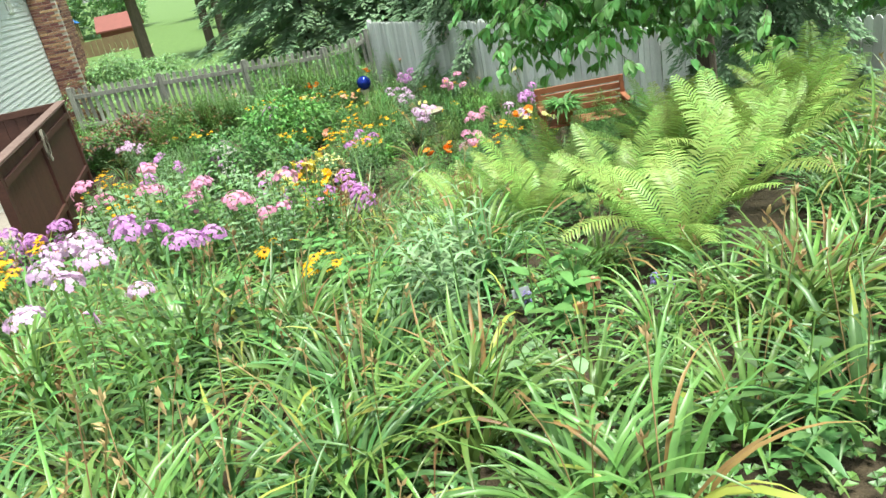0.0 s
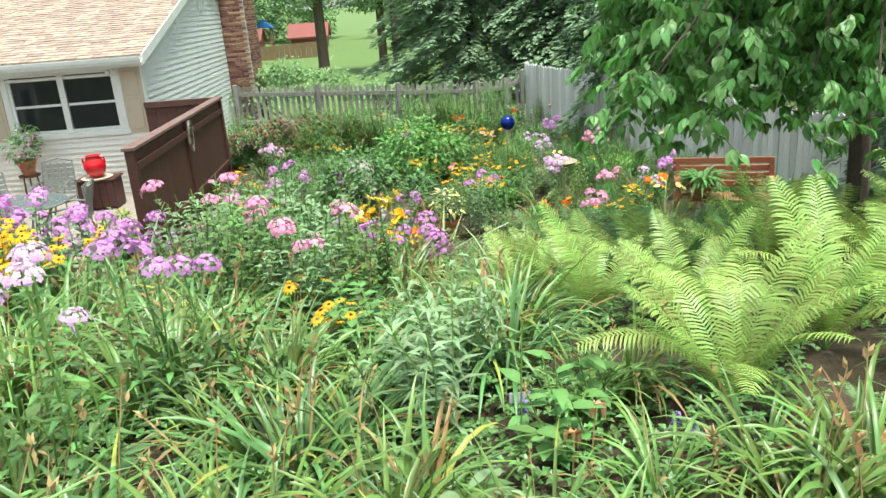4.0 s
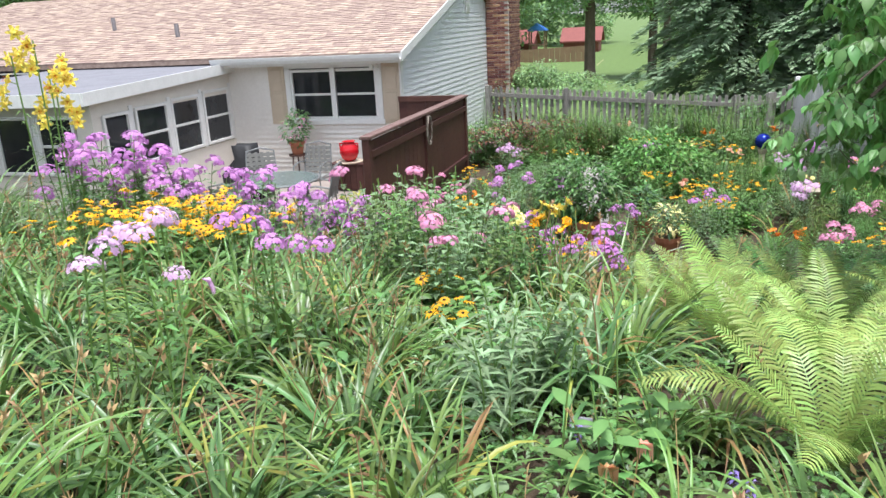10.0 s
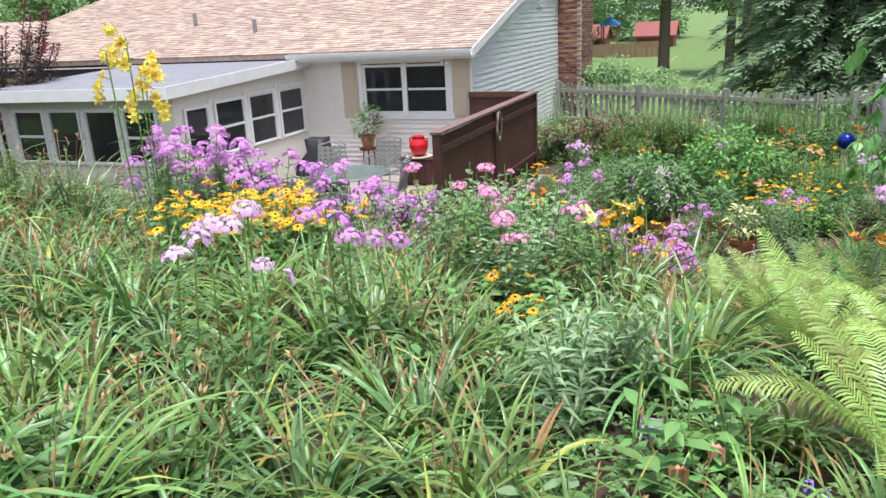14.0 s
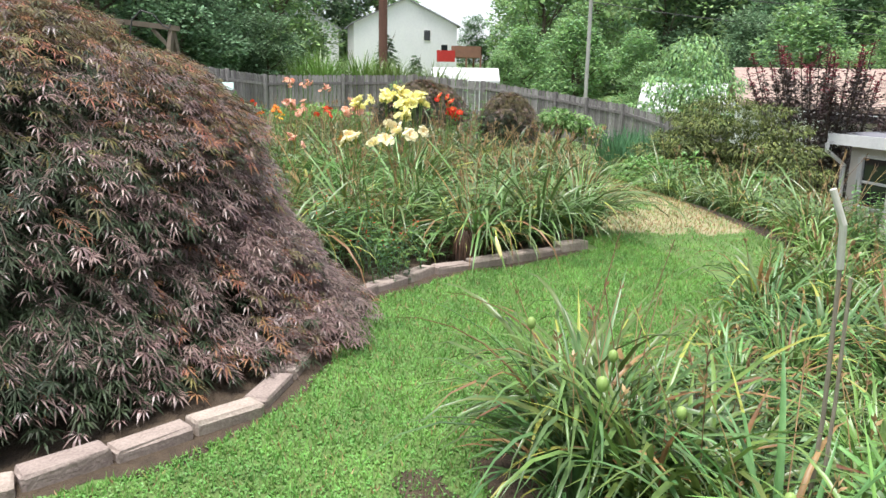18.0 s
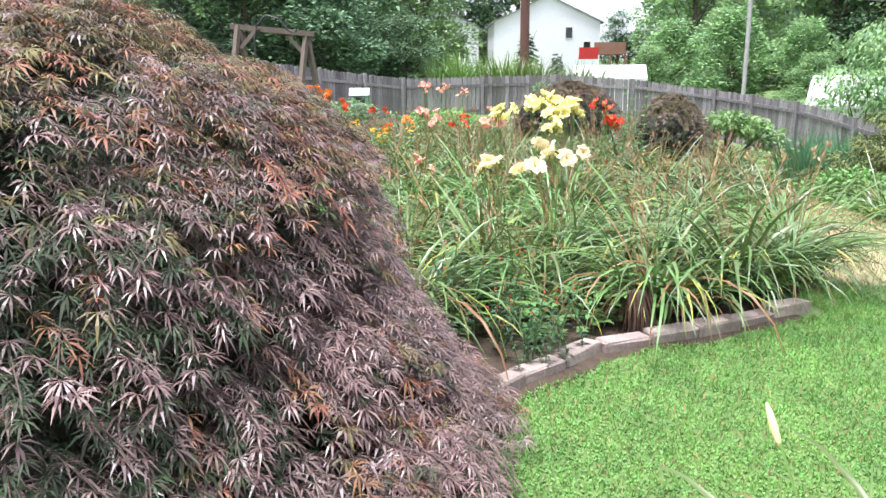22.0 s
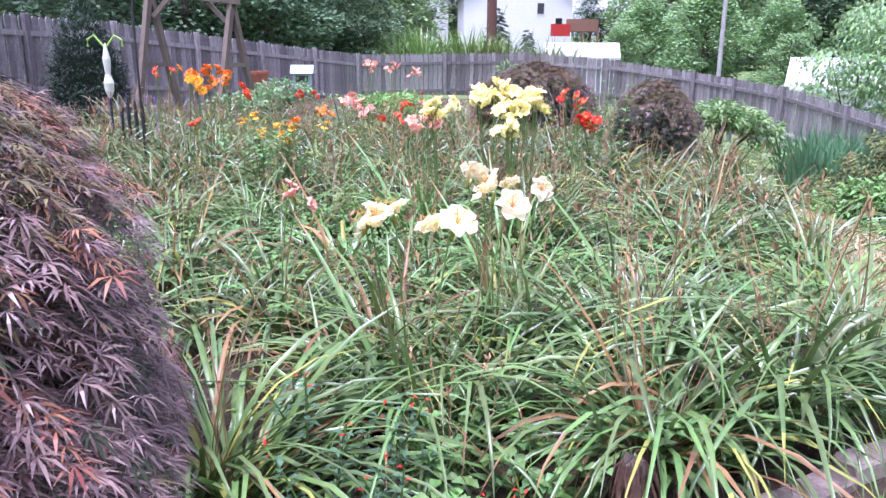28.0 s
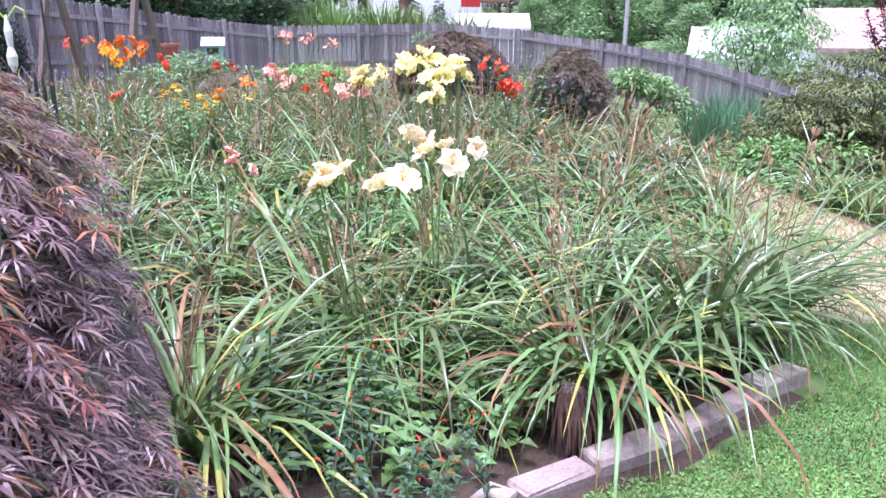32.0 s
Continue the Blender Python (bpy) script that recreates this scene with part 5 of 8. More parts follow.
# ---------------------------------------------------------------- daylily bed
def in_left(x, y):
    return inside(LEFT_BED, x, y) and (x - MC.x) ** 2 + (y - MC.y) ** 2 > 2.0 ** 2 and (x + 16) ** 2 + (y - 2.95) ** 2 > 0.9 and (x + 13) ** 2 + (y - 3.9) ** 2 > 0.3


for x, y in free_spots(lambda a, b: in_left(a, b) and (a < -5.9 or b > 1.15), -9.6, -4.2, -1.4, 4.2, 0.58, 15, 0.45):
    edge = min((x - a) ** 2 + (y - b) ** 2 for a, b in BED_EDGE)
    if edge > 0.06:
        if x > -6.9 and y > -0.2:
            leaf_by_leaf(R.choice(CLUMPS_BED), "clump of arching green daylily leaves in the raised bed", x, y, R.uniform(0.7, 1.15), R.uniform(0, 360), "daylily clumps")
            continue
        place(R.choice(CLUMPS_BED), "daylily_clump", "clump of arching green daylily leaves with withered tips", "plant", x, y, R.uniform(0.7, 1.15), group="daylily clumps")
joined("daylily_drift", "drift of daylily leaves and spent stems filling the far bed", "plants", [(R.choice(CLUMPS_FAR + CLUMPS_BED[:5]), spot(x, y, R.uniform(0.85, 1.1))) for x, y in free_spots(in_left, -17, -9.6, -3.2, 5.6, 0.5, 16)], LILY_MATS)
FOUNTAINS = [daylily_leaves(80 + k, n, size, 0.05, 2, 0.75) for k, (n, size) in enumerate(((84, 0.82), (78, 0.78), (70, 0.74)))]
for x, y, k, s in ((-6.08, 0.2, 0, 1.05), (-6.0, 0.33, 1, 1.08), (-6.3, 1.72, 1, 1.05), (-6.62, 2.4, 2, 1.05), (-6.9, 0.75, 2, 0.95), (-7.25, 2.0, 0, 0.95)):
    leaf_by_leaf(FOUNTAINS[k], "big fountain-shaped clump of long arching daylily leaves", x, y, s, 60 * k, "daylily clumps")
for x, y in ((-6.3, 1.95), (-6.6, 1.2), (-7.3, 1.4), (-6.9, 1.75)):
    weed(x, y, 0.9, "broad-leaved green weed between the daylily clumps")
for x, y in ((-5.98, 1.32), (-6.12, 1.2), (-6.5, 0.7), (-6.4, 1.0), (-5.78, 0.52), (-5.95, 0.72)):
    weed(x, y, 0.75, "broad-leaved green weed between the daylily clumps")
for x, y in ((-6.35, 1.95), (-6.55, 2.35), (-6.75, 2.75), (-7.1, 2.95), (-7.7, 3.15)):
    leaf_by_leaf(R.choice(CLUMPS_BED), "thick clump of long arching daylily leaves at the bed's edge", x, y, R.uniform(1.05, 1.2), R.uniform(0, 360), "daylily clumps")
for x, y, c, n, h in ((-6.46, 0.88, "cream", 4, 0.83), (-6.6, 1.08, "cream", 1, 0.82), (-7.0, 1.24, "cream", 5, 0.84), (-7.08, 1.4, "cream", 1, 0.78), (-9.2, 1.1, "lemon", 6, 0.92), (-9.6, 1.5, "lemon", 9, 1.03), (-9.55, 1.8, "lemon", 8, 0.98), (-9.0, 1.62, "lemon", 3, 0.82), (-9.4, 1.65, "lemon", 5, 0.95),
                      (-9.3, 1.0, "peach", 4, 0.9), (-9.0, 0.95, "peach", 2, 0.82), (-10.0, 2.2, "red", 3, 0.98), (-9.6, 2.16, "red", 5, 0.82), (-11.5, -1.3, "orange", 4, 1.12), (-11.5, -0.9, "orange", 4, 1.04), (-11.2, -1.1, "gold", 4, 1.0), (-11.8, -1.15, "orange", 3, 1.1), (-11.4, -1.5, "red", 3, 1.1), (-11.0, -0.6, "red", 2, 0.98),
                      (-9.8, -0.82, "red", 2, 0.78), (-10.3, 0.0, "orange", 2, 0.8), (-7.4, 0.23, "peach", 2, 0.76), (-10.5, 0.44, "peach", 3, 0.9), (-10.8, 0.7, "red", 2, 0.75), (-11.9, 0.4, "peach", 3, 0.75), (-12.6, 0.2, "peach", 3, 0.85), (-17.0, 0.3, "peach", 6, 1.1),
                      (-17.4, 0.7, "peach", 5, 1.1), (-17.0, 1.05, "peach", 4, 1.0), (-12.8, 0.9, "red", 3, 0.7), (-14.0, -0.4, "red", 3, 0.75), (-11.0, 0.1, "orange", 2, 0.75)):
    blooming_lily(x, y, c, n, h, 0.2 if c == "cream" else 0.14, {"cream": "pale cream", "lemon": "lemon-yellow"}.get(c, c), fs={"red": 0.7, "lemon": 1.02, "cream": 1.05, "peach": 0.78}.get(c, 0.85), level=0.5 if c == "cream" else 1.0)
for x, y, h in ((-10.2, -0.19, 0.82), (-10.05, -0.05, 0.78), (-10.35, -0.4, 0.85)):
    coneflower(x, y, h, 4)

# firecracker plant with small red tubes
me, tips = stems_mesh(131, 9, 0.42, 0.05, 0.018, 12, 0.12, leafmat("firecracker_leaf", (0.1, 0.2, 0.1), (0.055, 0.12, 0.06)), 0.1)
for fx, fy, s in ((-6.0, 0.62, 1.2), (-5.64, 0.9, 1.0), (-5.5, 0.84, 0.85)):
    ob = thing("firecracker_plant", "low leafy plant with small red tubular flowers", "flower", (fx, fy, gz(fx, fy)), group="firecracker plants")
    link("leaves", me, ob).scale = (s, s, s)
    for tip in tips:
        for j in range(2):
            g = Veg()
            g.blade(Vector((0, 0, 0)), Vector((R.uniform(-1, 1), R.uniform(-1, 1), 0.4)), Vector((0, 0, 1)), 0.026, 0.009, 0, 0.5)
            f = link("flower", g.mesh("flower", [M_REDP]), ob)
            f.location = (tip.x * s, tip.y * s, tip.z * s - 0.035 * j)

# weathered stump at the bed's edge
stump = thing("tree_stump", "small weathered grey-brown tree stump overhung by leaves", "stump", (-5.93, 1.54, gz(-5.93, 1.54)))
bm = lathe([(0.07, -0.05), (0.06, 0.05), (0.05, 0.17), (0.045, 0.22), (0.015, 0.23)], 11)
for v in bm.verts:
    v.co += Vector((R.uniform(-0.012, 0.012), R.uniform(-0.012, 0.012), R.uniform(-0.02, 0.02)))
part("wood", bm, M_BARK, stump)
g = Veg()
for k in range(130):
    a = R.uniform(0, 6.28)
    q = R.uniform(0.03, 0.085)
    g.ribbon(arch((q * math.cos(a), q * math.sin(a), R.uniform(0.15, 0.27)), a + R.uniform(-0.9, 0.9), R.uniform(0.1, 0.24), R.uniform(-85, -50), -95, 5), [0.002, 0.004, 0.004, 0.003, 0.003, 0.001], Vector((-math.sin(a), math.cos(a), 0)), 0)
link("dead_leaves", g.mesh("dead_leaves", [mat("dead_leaf", (0.12, 0.062, 0.036), (0.05, 0.028, 0.018), 0.8, 10)]), stump, "hanging withered brown leaves")


# ---------------------------------------------------------------- clouds of leaves for shrubs and trees
def cloud(seed, blobs, n, size, mats, flat=0.3, droop=0.0, aspect=0.5, far=False):
    """Leaves spread over the outside of several lumps (x, y, z, rx, rz)."""
    r = random.Random(seed)
    g = Veg()
    wts = [b[3] * b[3] for b in blobs]
    for _ in range(n):
        bx, by, bz, rx, rz = r.choices(blobs, wts)[0]
        d = Vector((r.gauss(0, 1), r.gauss(0, 1), r.gauss(0, 1))).normalized()
        k = r.uniform(0.72, 1.06) * (1 + 0.25 * noise.noise(d * 2.2 + Vector((bx, by, bz))))
        p = Vector((bx + d.x * rx * k, by + d.y * rx * k, bz + d.z * rz * k))
        dirn = Vector((d.x + r.uniform(-0.7, 0.7), d.y + r.uniform(-0.7, 0.7), d.z * flat - droop + r.uniform(-0.5, 0.5)))
        if far:
            g.scale(p, dirn, Vector((r.uniform(-0.5, 0.5), r.uniform(-0.5, 0.5), 1)), size * r.uniform(0.6, 1.3), size * aspect, r.randrange(len(mats)))
            continue
        g.blade(p, dirn, Vector((r.uniform(-0.3, 0.3), r.uniform(-0.3, 0.3), 1)), size * r.uniform(0.6, 1.3), size * aspect * r.uniform(0.7, 1.2), r.randrange(len(mats)), 0.2, 0.2)
    return g.mesh("crown", mats)


def lumps(seed, n, h0, h1, rad, size):
    r = random.Random(seed)
    out = []
    for _ in range(n):
        t = r.random()
        z = h0 + (h1 - h0) * t
        w = rad * math.sin(math.pi * (0.18 + 0.74 * t))
        a = r.uniform(0, 6.28)
        q = w * r.uniform(0.3, 0.85)
        out.append((q * math.cos(a), q * math.sin(a), z, size * r.uniform(0.7, 1.25), size * r.uniform(0.55, 0.95)))
    return out


CROWNS = [cloud(200 + k, lumps(200 + k, 26, 0.06, 0.95, 0.36, 0.15), 9500, 0.034, m, aspect=0.6, far=True) for k, m in enumerate(([M_WOODS, M_WOODS, M_WOODL], [M_WOODS, M_WOODD], [M_WOODL, M_WOODL, M_WOODS], [M_WOODD, M_WOODD, M_WOODS]))]


def trunk_mesh(h=0.6, r=0.022):
    bm = bmesh.new()
    tube(bm, [(0, 0, -0.05), (0.01, 0, h * 0.4), (-0.01, 0.01, h * 0.75), (0.01, 0, h)], r, 7, r * 0.4)
    for k in range(5):
        a = k * 1.26
        z = h * (0.45 + 0.1 * k)
        tube(bm, [(0, 0, z), (0.1 * math.cos(a), 0.1 * math.sin(a), z + 0.08), (0.2 * math.cos(a), 0.2 * math.sin(a), z + 0.2)], r * 0.4, 5, r * 0.1)
    me = bpy.data.meshes.new("trunk")
    bm.to_mesh(me)
    bm.free()
    me.materials.append(M_BARK)
    return me


TRUNK = trunk_mesh()
TREE_WORDS = ("tall leafy green deciduous tree at the wood's edge", "dark green dense deciduous tree in the woods", "light green bushy tree beyond the fence", "very dark leafy tree in the shaded woods")


def tree(x, y, h, kind=0, wide=1.0, low=0.0, group="trees"):
    ob = thing("tree", TREE_WORDS[kind], "tree", (x, y, gz(x, y) - low), R.uniform(0, 360), group)
    for nm, me in (("crown", CROWNS[kind]), ("trunk", TRUNK)):
        o = link(nm, me, ob)
        o.scale = (h * wide, h * wide, h)
    return ob


def conifer_mesh(seed, n, mats, droop=0.5, size=0.055):
    """Needles strung along drooping boughs."""
    r = random.Random(seed)
    g = Veg()
    boughs = max(60, n // 330)
    for b in range(boughs):
        z = 1 - 0.95 * ((b + r.random()) / boughs) ** 0.72
        a = b * 2.39996 + r.uniform(-0.3, 0.3)
        ca, sa = math.cos(a), math.sin(a)
        L = (0.27 * (1 - z) + 0.015) * r.uniform(0.75, 1.1)
        for _ in range(n // boughs):
            t = r.random() ** 0.6
            w = r.gauss(0, 0.12) * L * (1.15 - t) + r.gauss(0, 0.004)
            drop = (0.12 * t + 0.35 * t * t) * L * (0.6 + droop) + abs(r.gauss(0, 0.010))
            p = Vector((ca * L * t - sa * w, sa * L * t + ca * w, z - drop))
            sgn = 1 if w > 0 else -1
            g.scale(p, Vector((ca - sa * sgn * 0.7 + r.uniform(-0.4, 0.4), sa + ca * sgn * 0.7 + r.uniform(-0.4, 0.4), -droop * r.uniform(0.3, 1.4))), Vector((r.uniform(-0.3, 0.3), r.uniform(-0.3, 0.3), 1)), size * r.uniform(0.6, 1.3), size * 0.35, r.randrange(len(mats)))
    return g.mesh("crown", mats)


CONIFERS = [conifer_mesh(1, 75000, [M_CONIFER, M_CONIFER, M_WOODS], 0.45, 0.018), conifer_mesh(2, 6000, [M_WOODD, M_CONIFER])]


def conifer(x, y, h, k=0, wide=1.0, label="tall dark green spruce with drooping branches"):
    ob = thing("conifer", label, "tree", (x, y, gz(x, y) - 0.1), R.uniform(0, 360), "conifers")
    o = link("crown", CONIFERS[k], ob)
    o.scale = (h * wide, h * wide, h)
    t = link("trunk", TRUNK, ob)
    t.scale = (h * 0.8, h * 0.8, h * 1.4)
    return ob


# ---------------------------------------------------------------- board fence round the upper garden
def board_mesh(h, w=0.135, ear=True, t=0.018):
    bm = bmesh.new()
    prof = [(-w / 2, 0), (w / 2, 0), (w / 2, h - 0.04), (w / 2 - 0.03, h), (-w / 2 + 0.03, h), (-w / 2, h - 0.04)] if ear else [(-w / 2, 0), (w / 2, 0), (w / 2, h), (-w / 2, h)]
    a = [bm.verts.new((x, -t / 2, z)) for x, z in prof]
    b = [bm.verts.new((x, t / 2, z)) for x, z in prof]
    bm.faces.new(a)
    bm.faces.new(b[::-1])
    for i in range(len(prof)):
        bm.faces.new((a[i], b[i], b[(i + 1) % len(prof)], a[(i + 1) % len(prof)]))
    me = bpy.data.meshes.new("board")
    bm.to_mesh(me)
    bm.free()
    return me


def board_fence(name, label, corners, h, material, step=0.152, w=0.135, rails=(0.3, 1.2), ear=True, post_every=2.4, inner=1):
    """corners: (x, y, z of the top)."""
    ob = thing(name, label, "fence")
    bd = board_mesh(h, w, ear)
    bd.materials.append(material)
    for (x0, y0, z0), (x1, y1, z1) in zip(corners, corners[1:]):
        L = math.hypot(x1 - x0, y1 - y0)
        az = math.degrees(math.atan2(y1 - y0, x1 - x0))
        n = int(L / step)
        for k in range(n):
            f = (k + 0.5) / n
            o = link("board", bd, ob)
            o.matrix_basis = pose(x0 + (x1 - x0) * f, y0 + (y1 - y0) * f, z0 + (z1 - z0) * f - h + R.uniform(-0.015, 0.015), 0, R.uniform(-0.8, 0.8), az)
        tilt = math.degrees(math.atan2(z1 - z0, L))
        for zr in rails:
            rl = part("rail", boxes((0, L, 0.012, 0.05, -0.045, 0.045)) if inner > 0 else boxes((0, L, -0.05, -0.012, -0.045, 0.045)), material, ob)
            rl.matrix_basis = pose(x0, y0, z0 - h + zr, 0, -tilt, az)
        m = max(1, round(L / post_every))
        for k in range(m + 1):
            f = k / m
            p = part("post", boxes((-0.05, 0.05, 0.012 if inner > 0 else -0.11, 0.11 if inner > 0 else -0.012, -h - 0.3, 0.03), bevel=0.008), material, ob)
            p.matrix_basis = pose(x0 + (x1 - x0) * f, y0 + (y1 - y0) * f, z0 + (z1 - z0) * f, 0, 0, az)
    return ob


board_fence("board_fence", "weathered grey board fence with dog-eared tops along the upper garden", [(-13.6, -7.2, 2.1), (-19.9, -5.0, 1.96), (-27.9, -0.6, 1.34)], 1.6, M_GREYWOOD, rails=(0.35, 1.3), inner=-1)
board_fence("board_fence", "weathered grey board fence with dog-eared tops behind the shrubs", [(-27.9, -0.6, 1.34), (-29.3, 4.9, 1.44), (-28.9, 7.5, 1.24)], 1.5, M_GREYWOOD, rails=(0.35, 1.2), inner=-1)
board_fence("board_fence", "weathered grey board fence stepping down the slope with rails", [(-28.9, 7.5, 1.24), (-26.3, 9.5, 0.91), (-22.6, 10.4, 0.63), (-18.4, 11.3, 0.0)], 1.5, M_GREYWOOD, rails=(0.4, 1.25), inner=-1)
# picket fence and stockade fence at the foot of the garden
board_fence("picket_fence", "weathered grey picket fence along the bottom of the garden", [(-4.4, 18.75, -0.28), (1.3, 18.91, -0.64), (2.0, 18.93, -0.6), (2.4, 18.95, -0.45)], 1.15, mat("picket_wood", (0.36, 0.34, 0.31), (0.17, 0.155, 0.14), 0.9, 9, 0.5, rnd=0.35, stretch=(3, 3, 0.4)), 0.135, 0.075, (0.3, 0.95), True, 2.2, -1)
board_fence("stockade_fence", "tall pale grey stockade fence of close upright boards", [(2.5, 18.95, -0.28), (3.65, 14.2, -0.28), (4.55, 10.6, -0.42), (6.5, 4.0, -0.2)], 1.6, mat("pale_grey_wood", (0.66, 0.65, 0.65), (0.5, 0.49, 0.5), 0.9, 6, 0.3, rnd=0.18, stretch=(3, 3, 0.4)), 0.105, 0.1, (0.4, 1.3), True, 2.4, 1)

# ---------------------------------------------------------------- far side: houses, poles, woods
def far_house(name, label, x, y, w, d, eave, ridge, rz, wallm, roofm, windows=()):
    z = gz(x, y) - 1.0
    ob = thing(name, label, "house", (x, y, z), rz)
    e, rg = eave - z, ridge - z
    part("wall", boxes((-d / 2, d / 2, -w / 2, w / 2, 0, e)), wallm, ob)
    for s in (1, -1):
        bm = bmesh.new()
        a = [bm.verts.new((s * d / 2, yy, zz)) for yy, zz in ((-w / 2, e), (w / 2, e), (0, rg))]
        bm.faces.new(a if s > 0 else a[::-1])
        part("gable", bm, wallm, ob)
    for s in (1, -1):
        q = [(-d / 2 - 0.3, s * (w / 2 + 0.4), e - 0.15), (d / 2 + 0.3, s * (w / 2 + 0.4), e - 0.15), (d / 2 + 0.3, 0, rg + 0.1), (-d / 2 - 0.3, 0, rg + 0.1)]
        bm = bmesh.new()
        a = [bm.verts.new(v) for v in q]
        b = [bm.verts.new((v[0], v[1], v[2] - 0.15)) for v in q]
        bm.faces.new(a)
        bm.faces.new(b[::-1])
        for i in range(4):
            bm.faces.new((a[i], b[i], b[(i + 1) % 4], a[(i + 1) % 4]))
        part("roof", bm, roofm, ob)
    for wy, wz in windows:
        wn_ = part("window", boxes((d / 2, d / 2 + 0.06, wy - 0.45, wy + 0.45, wz - 0.65 - z, wz + 0.65 - z)), M_WHITE, ob)
        part("pane", boxes((d / 2 + 0.06, d / 2 + 0.08, wy - 0.37, wy + 0.37, wz - 0.57 - z, wz + 0.57 - z)), M_PANE, wn_)
    return ob


M_ROOFW = mat("pale_roof", (0.55, 0.55, 0.55), (0.44, 0.44, 0.45), 0.6, 1)
M_BRIGHT = mat("bright_white_siding", (0.85, 0.85, 0.86), (0.78, 0.78, 0.8), 0.6, 0.6, 0.1)
far_house("white_house", "two-storey white gabled house on the rise", -96, 13.7, 12.2, 10, 7.5, 10.3, 0, M_BRIGHT, mat("far_grey_roof", (0.3, 0.3, 0.32), (0.24, 0.24, 0.26), 0.8, 1), ((2.5, 6.2), (4.6, 4.6)))
far_house("white_house", "white house with a grey roof behind trees", -103, 1.5, 9.5, 10, 7.2, 9.8, 0, M_BRIGHT, MATS["far_grey_roof"], ((2.6, 5.6),))
far_house("shed", "low white outbuilding with a pale metal roof beyond the fence", -37.5, 23.2, 5, 8.5, 0.1, 1.2, 60, M_BRIGHT, M_ROOFW)
far_house("shed", "small pale-roofed outbuilding beyond the fence", -52, 12.0, 3.4, 4, 1.35, 1.95, 78, M_BRIGHT, M_ROOFW)
far_house("neighbour_house", "neighbouring house with a pale tan roof and white walls", -28.8, 22.0, 5.5, 6.5, 0.8, 1.9, 62, M_BRIGHT, M_SHINGLE)
deck = thing("garden_deck", "raised wooden garden deck with railing and red panels", "deck", (-84, 18.4, gz(-84, 18.4) + 2.5))
M_DECK = mat("deck_wood", (0.3, 0.15, 0.1), (0.22, 0.11, 0.08), 0.8, 3)
part("platform", boxes((-2, 1.5, -1.0, 2.4, 1.3, 1.5)), M_DECK, deck)
part("railing", boxes((1.4, 1.5, -1.0, 2.4, 1.5, 2.5), (-2, 1.5, 2.3, 2.4, 1.5, 2.5)), M_DECK, deck)
part("panel", boxes((1.5, 1.6, -2.6, -0.6, 0.8, 2.0)), mat("red_panel", (0.55, 0.03, 0.025), (0.45, 0.025, 0.02), 0.6, 2), deck, "bright red panel")
for px, py in ((-1.9, 2.3), (1.4, 2.3), (1.4, 0.7)):
    part("post", boxes((px - 0.08, px + 0.08, py - 0.08, py + 0.08, -2.8, 1.3)), M_DECK, deck)
for (x, y, r, h, lab, m) in ((-33.0, 4.15, 0.19, 9, "tall brown wooden utility pole", mat("creosote_pole", (0.16, 0.08, 0.055), (0.1, 0.05, 0.035), 0.9, 4, 0.3, stretch=(3, 3, 0.3))), (-47.6, 19.1, 0.13, 12, "slender grey utility pole with pale lower part", mat("grey_pole", (0.42, 0.4, 0.38), (0.3, 0.29, 0.28), 0.8, 3, 0.2))):
    po = thing("utility_pole", lab, "pole", (x, y, gz(x, y)), group="utility poles")
    part("shaft", lathe([(r, -0.5), (r * 0.95, h * 0.5), (r * 0.8, h)], 12), m, po)
    part("bracket", boxes((-0.06, 0.5, -0.05, 0.05, h * 0.62, h * 0.62 + 0.1)), m, po)
wires = thing("overhead_wires", "thin dark overhead wires strung between poles", "cable")
M_WIRE = mat("wire", (0.05, 0.05, 0.05), (0.03, 0.03, 0.03), 0.6, 5)
for p0, p1, sag in (((-33, 4.2, 8.6), (-47.6, 19.1, 7.6), 0.5), ((-47.6, 19.1, 7.6), (-40, 60, 6.0), 1.0), ((-47.6, 19.1, 6.2), (-40, 60, 4.6), 1.0), ((-33, 4.2, 8.2), (-60, 30, 4.5), 0.7)):
    bm = bmesh.new()
    a, b = Vector(p0), Vector(p1)
    tube(bm, [a.lerp(b, k / 8) - Vector((0, 0, sag * 4 * (k / 8) * (1 - k / 8))) for k in range(9)], 0.025, 4)
    part("wire", bm, M_WIRE, wires)

# trees behind the board fence and up the hill
TR = random.Random(21)
for x, y, h, k, wd in ((-33, -9.5, 9, 3, 1.0), (-31, -6.5, 7, 3, 1.1), (-36, -6, 8, 3, 1.0), (-30.5, -3.5, 5.2, 1, 1.1), (-34, -3.0, 6.5, 3, 1.0), (-37, -3.2, 5.5, 1, 1.1), (-33, -0.6, 3.6, 1, 1.2), (-27, -11, 8, 3, 1.1), (-22, -10.5, 7, 3, 1.1),
                       (-60, 18.5, 6, 2, 1.3), (-55, 21, 6.5, 2, 1.3), (-62, 24, 8, 2, 1.2), (-50, 24, 5.5, 2, 1.2), (-56, 16, 4, 2, 1.4), (-45, 22, 3.5, 2, 1.3), (-44, 28, 6.5, 1, 1.2), (-37, 27, 6.5, 2, 1.3), (-33, 30, 6, 2, 1.2), (-48, 33, 9, 1, 1.1), (-60, 33, 9, 1, 1.1), (-32, 25.5, 4.0, 2, 1.2)):
    tree(x, y, h, k, wd)
for x, y, h in ((-70, 8.8, 5.5), (-69, 11.3, 4.0), (-38.5, -3.8, 7.0)):
    conifer(x, y, h, 1, 1.5, "dark bushy evergreen near the houses")
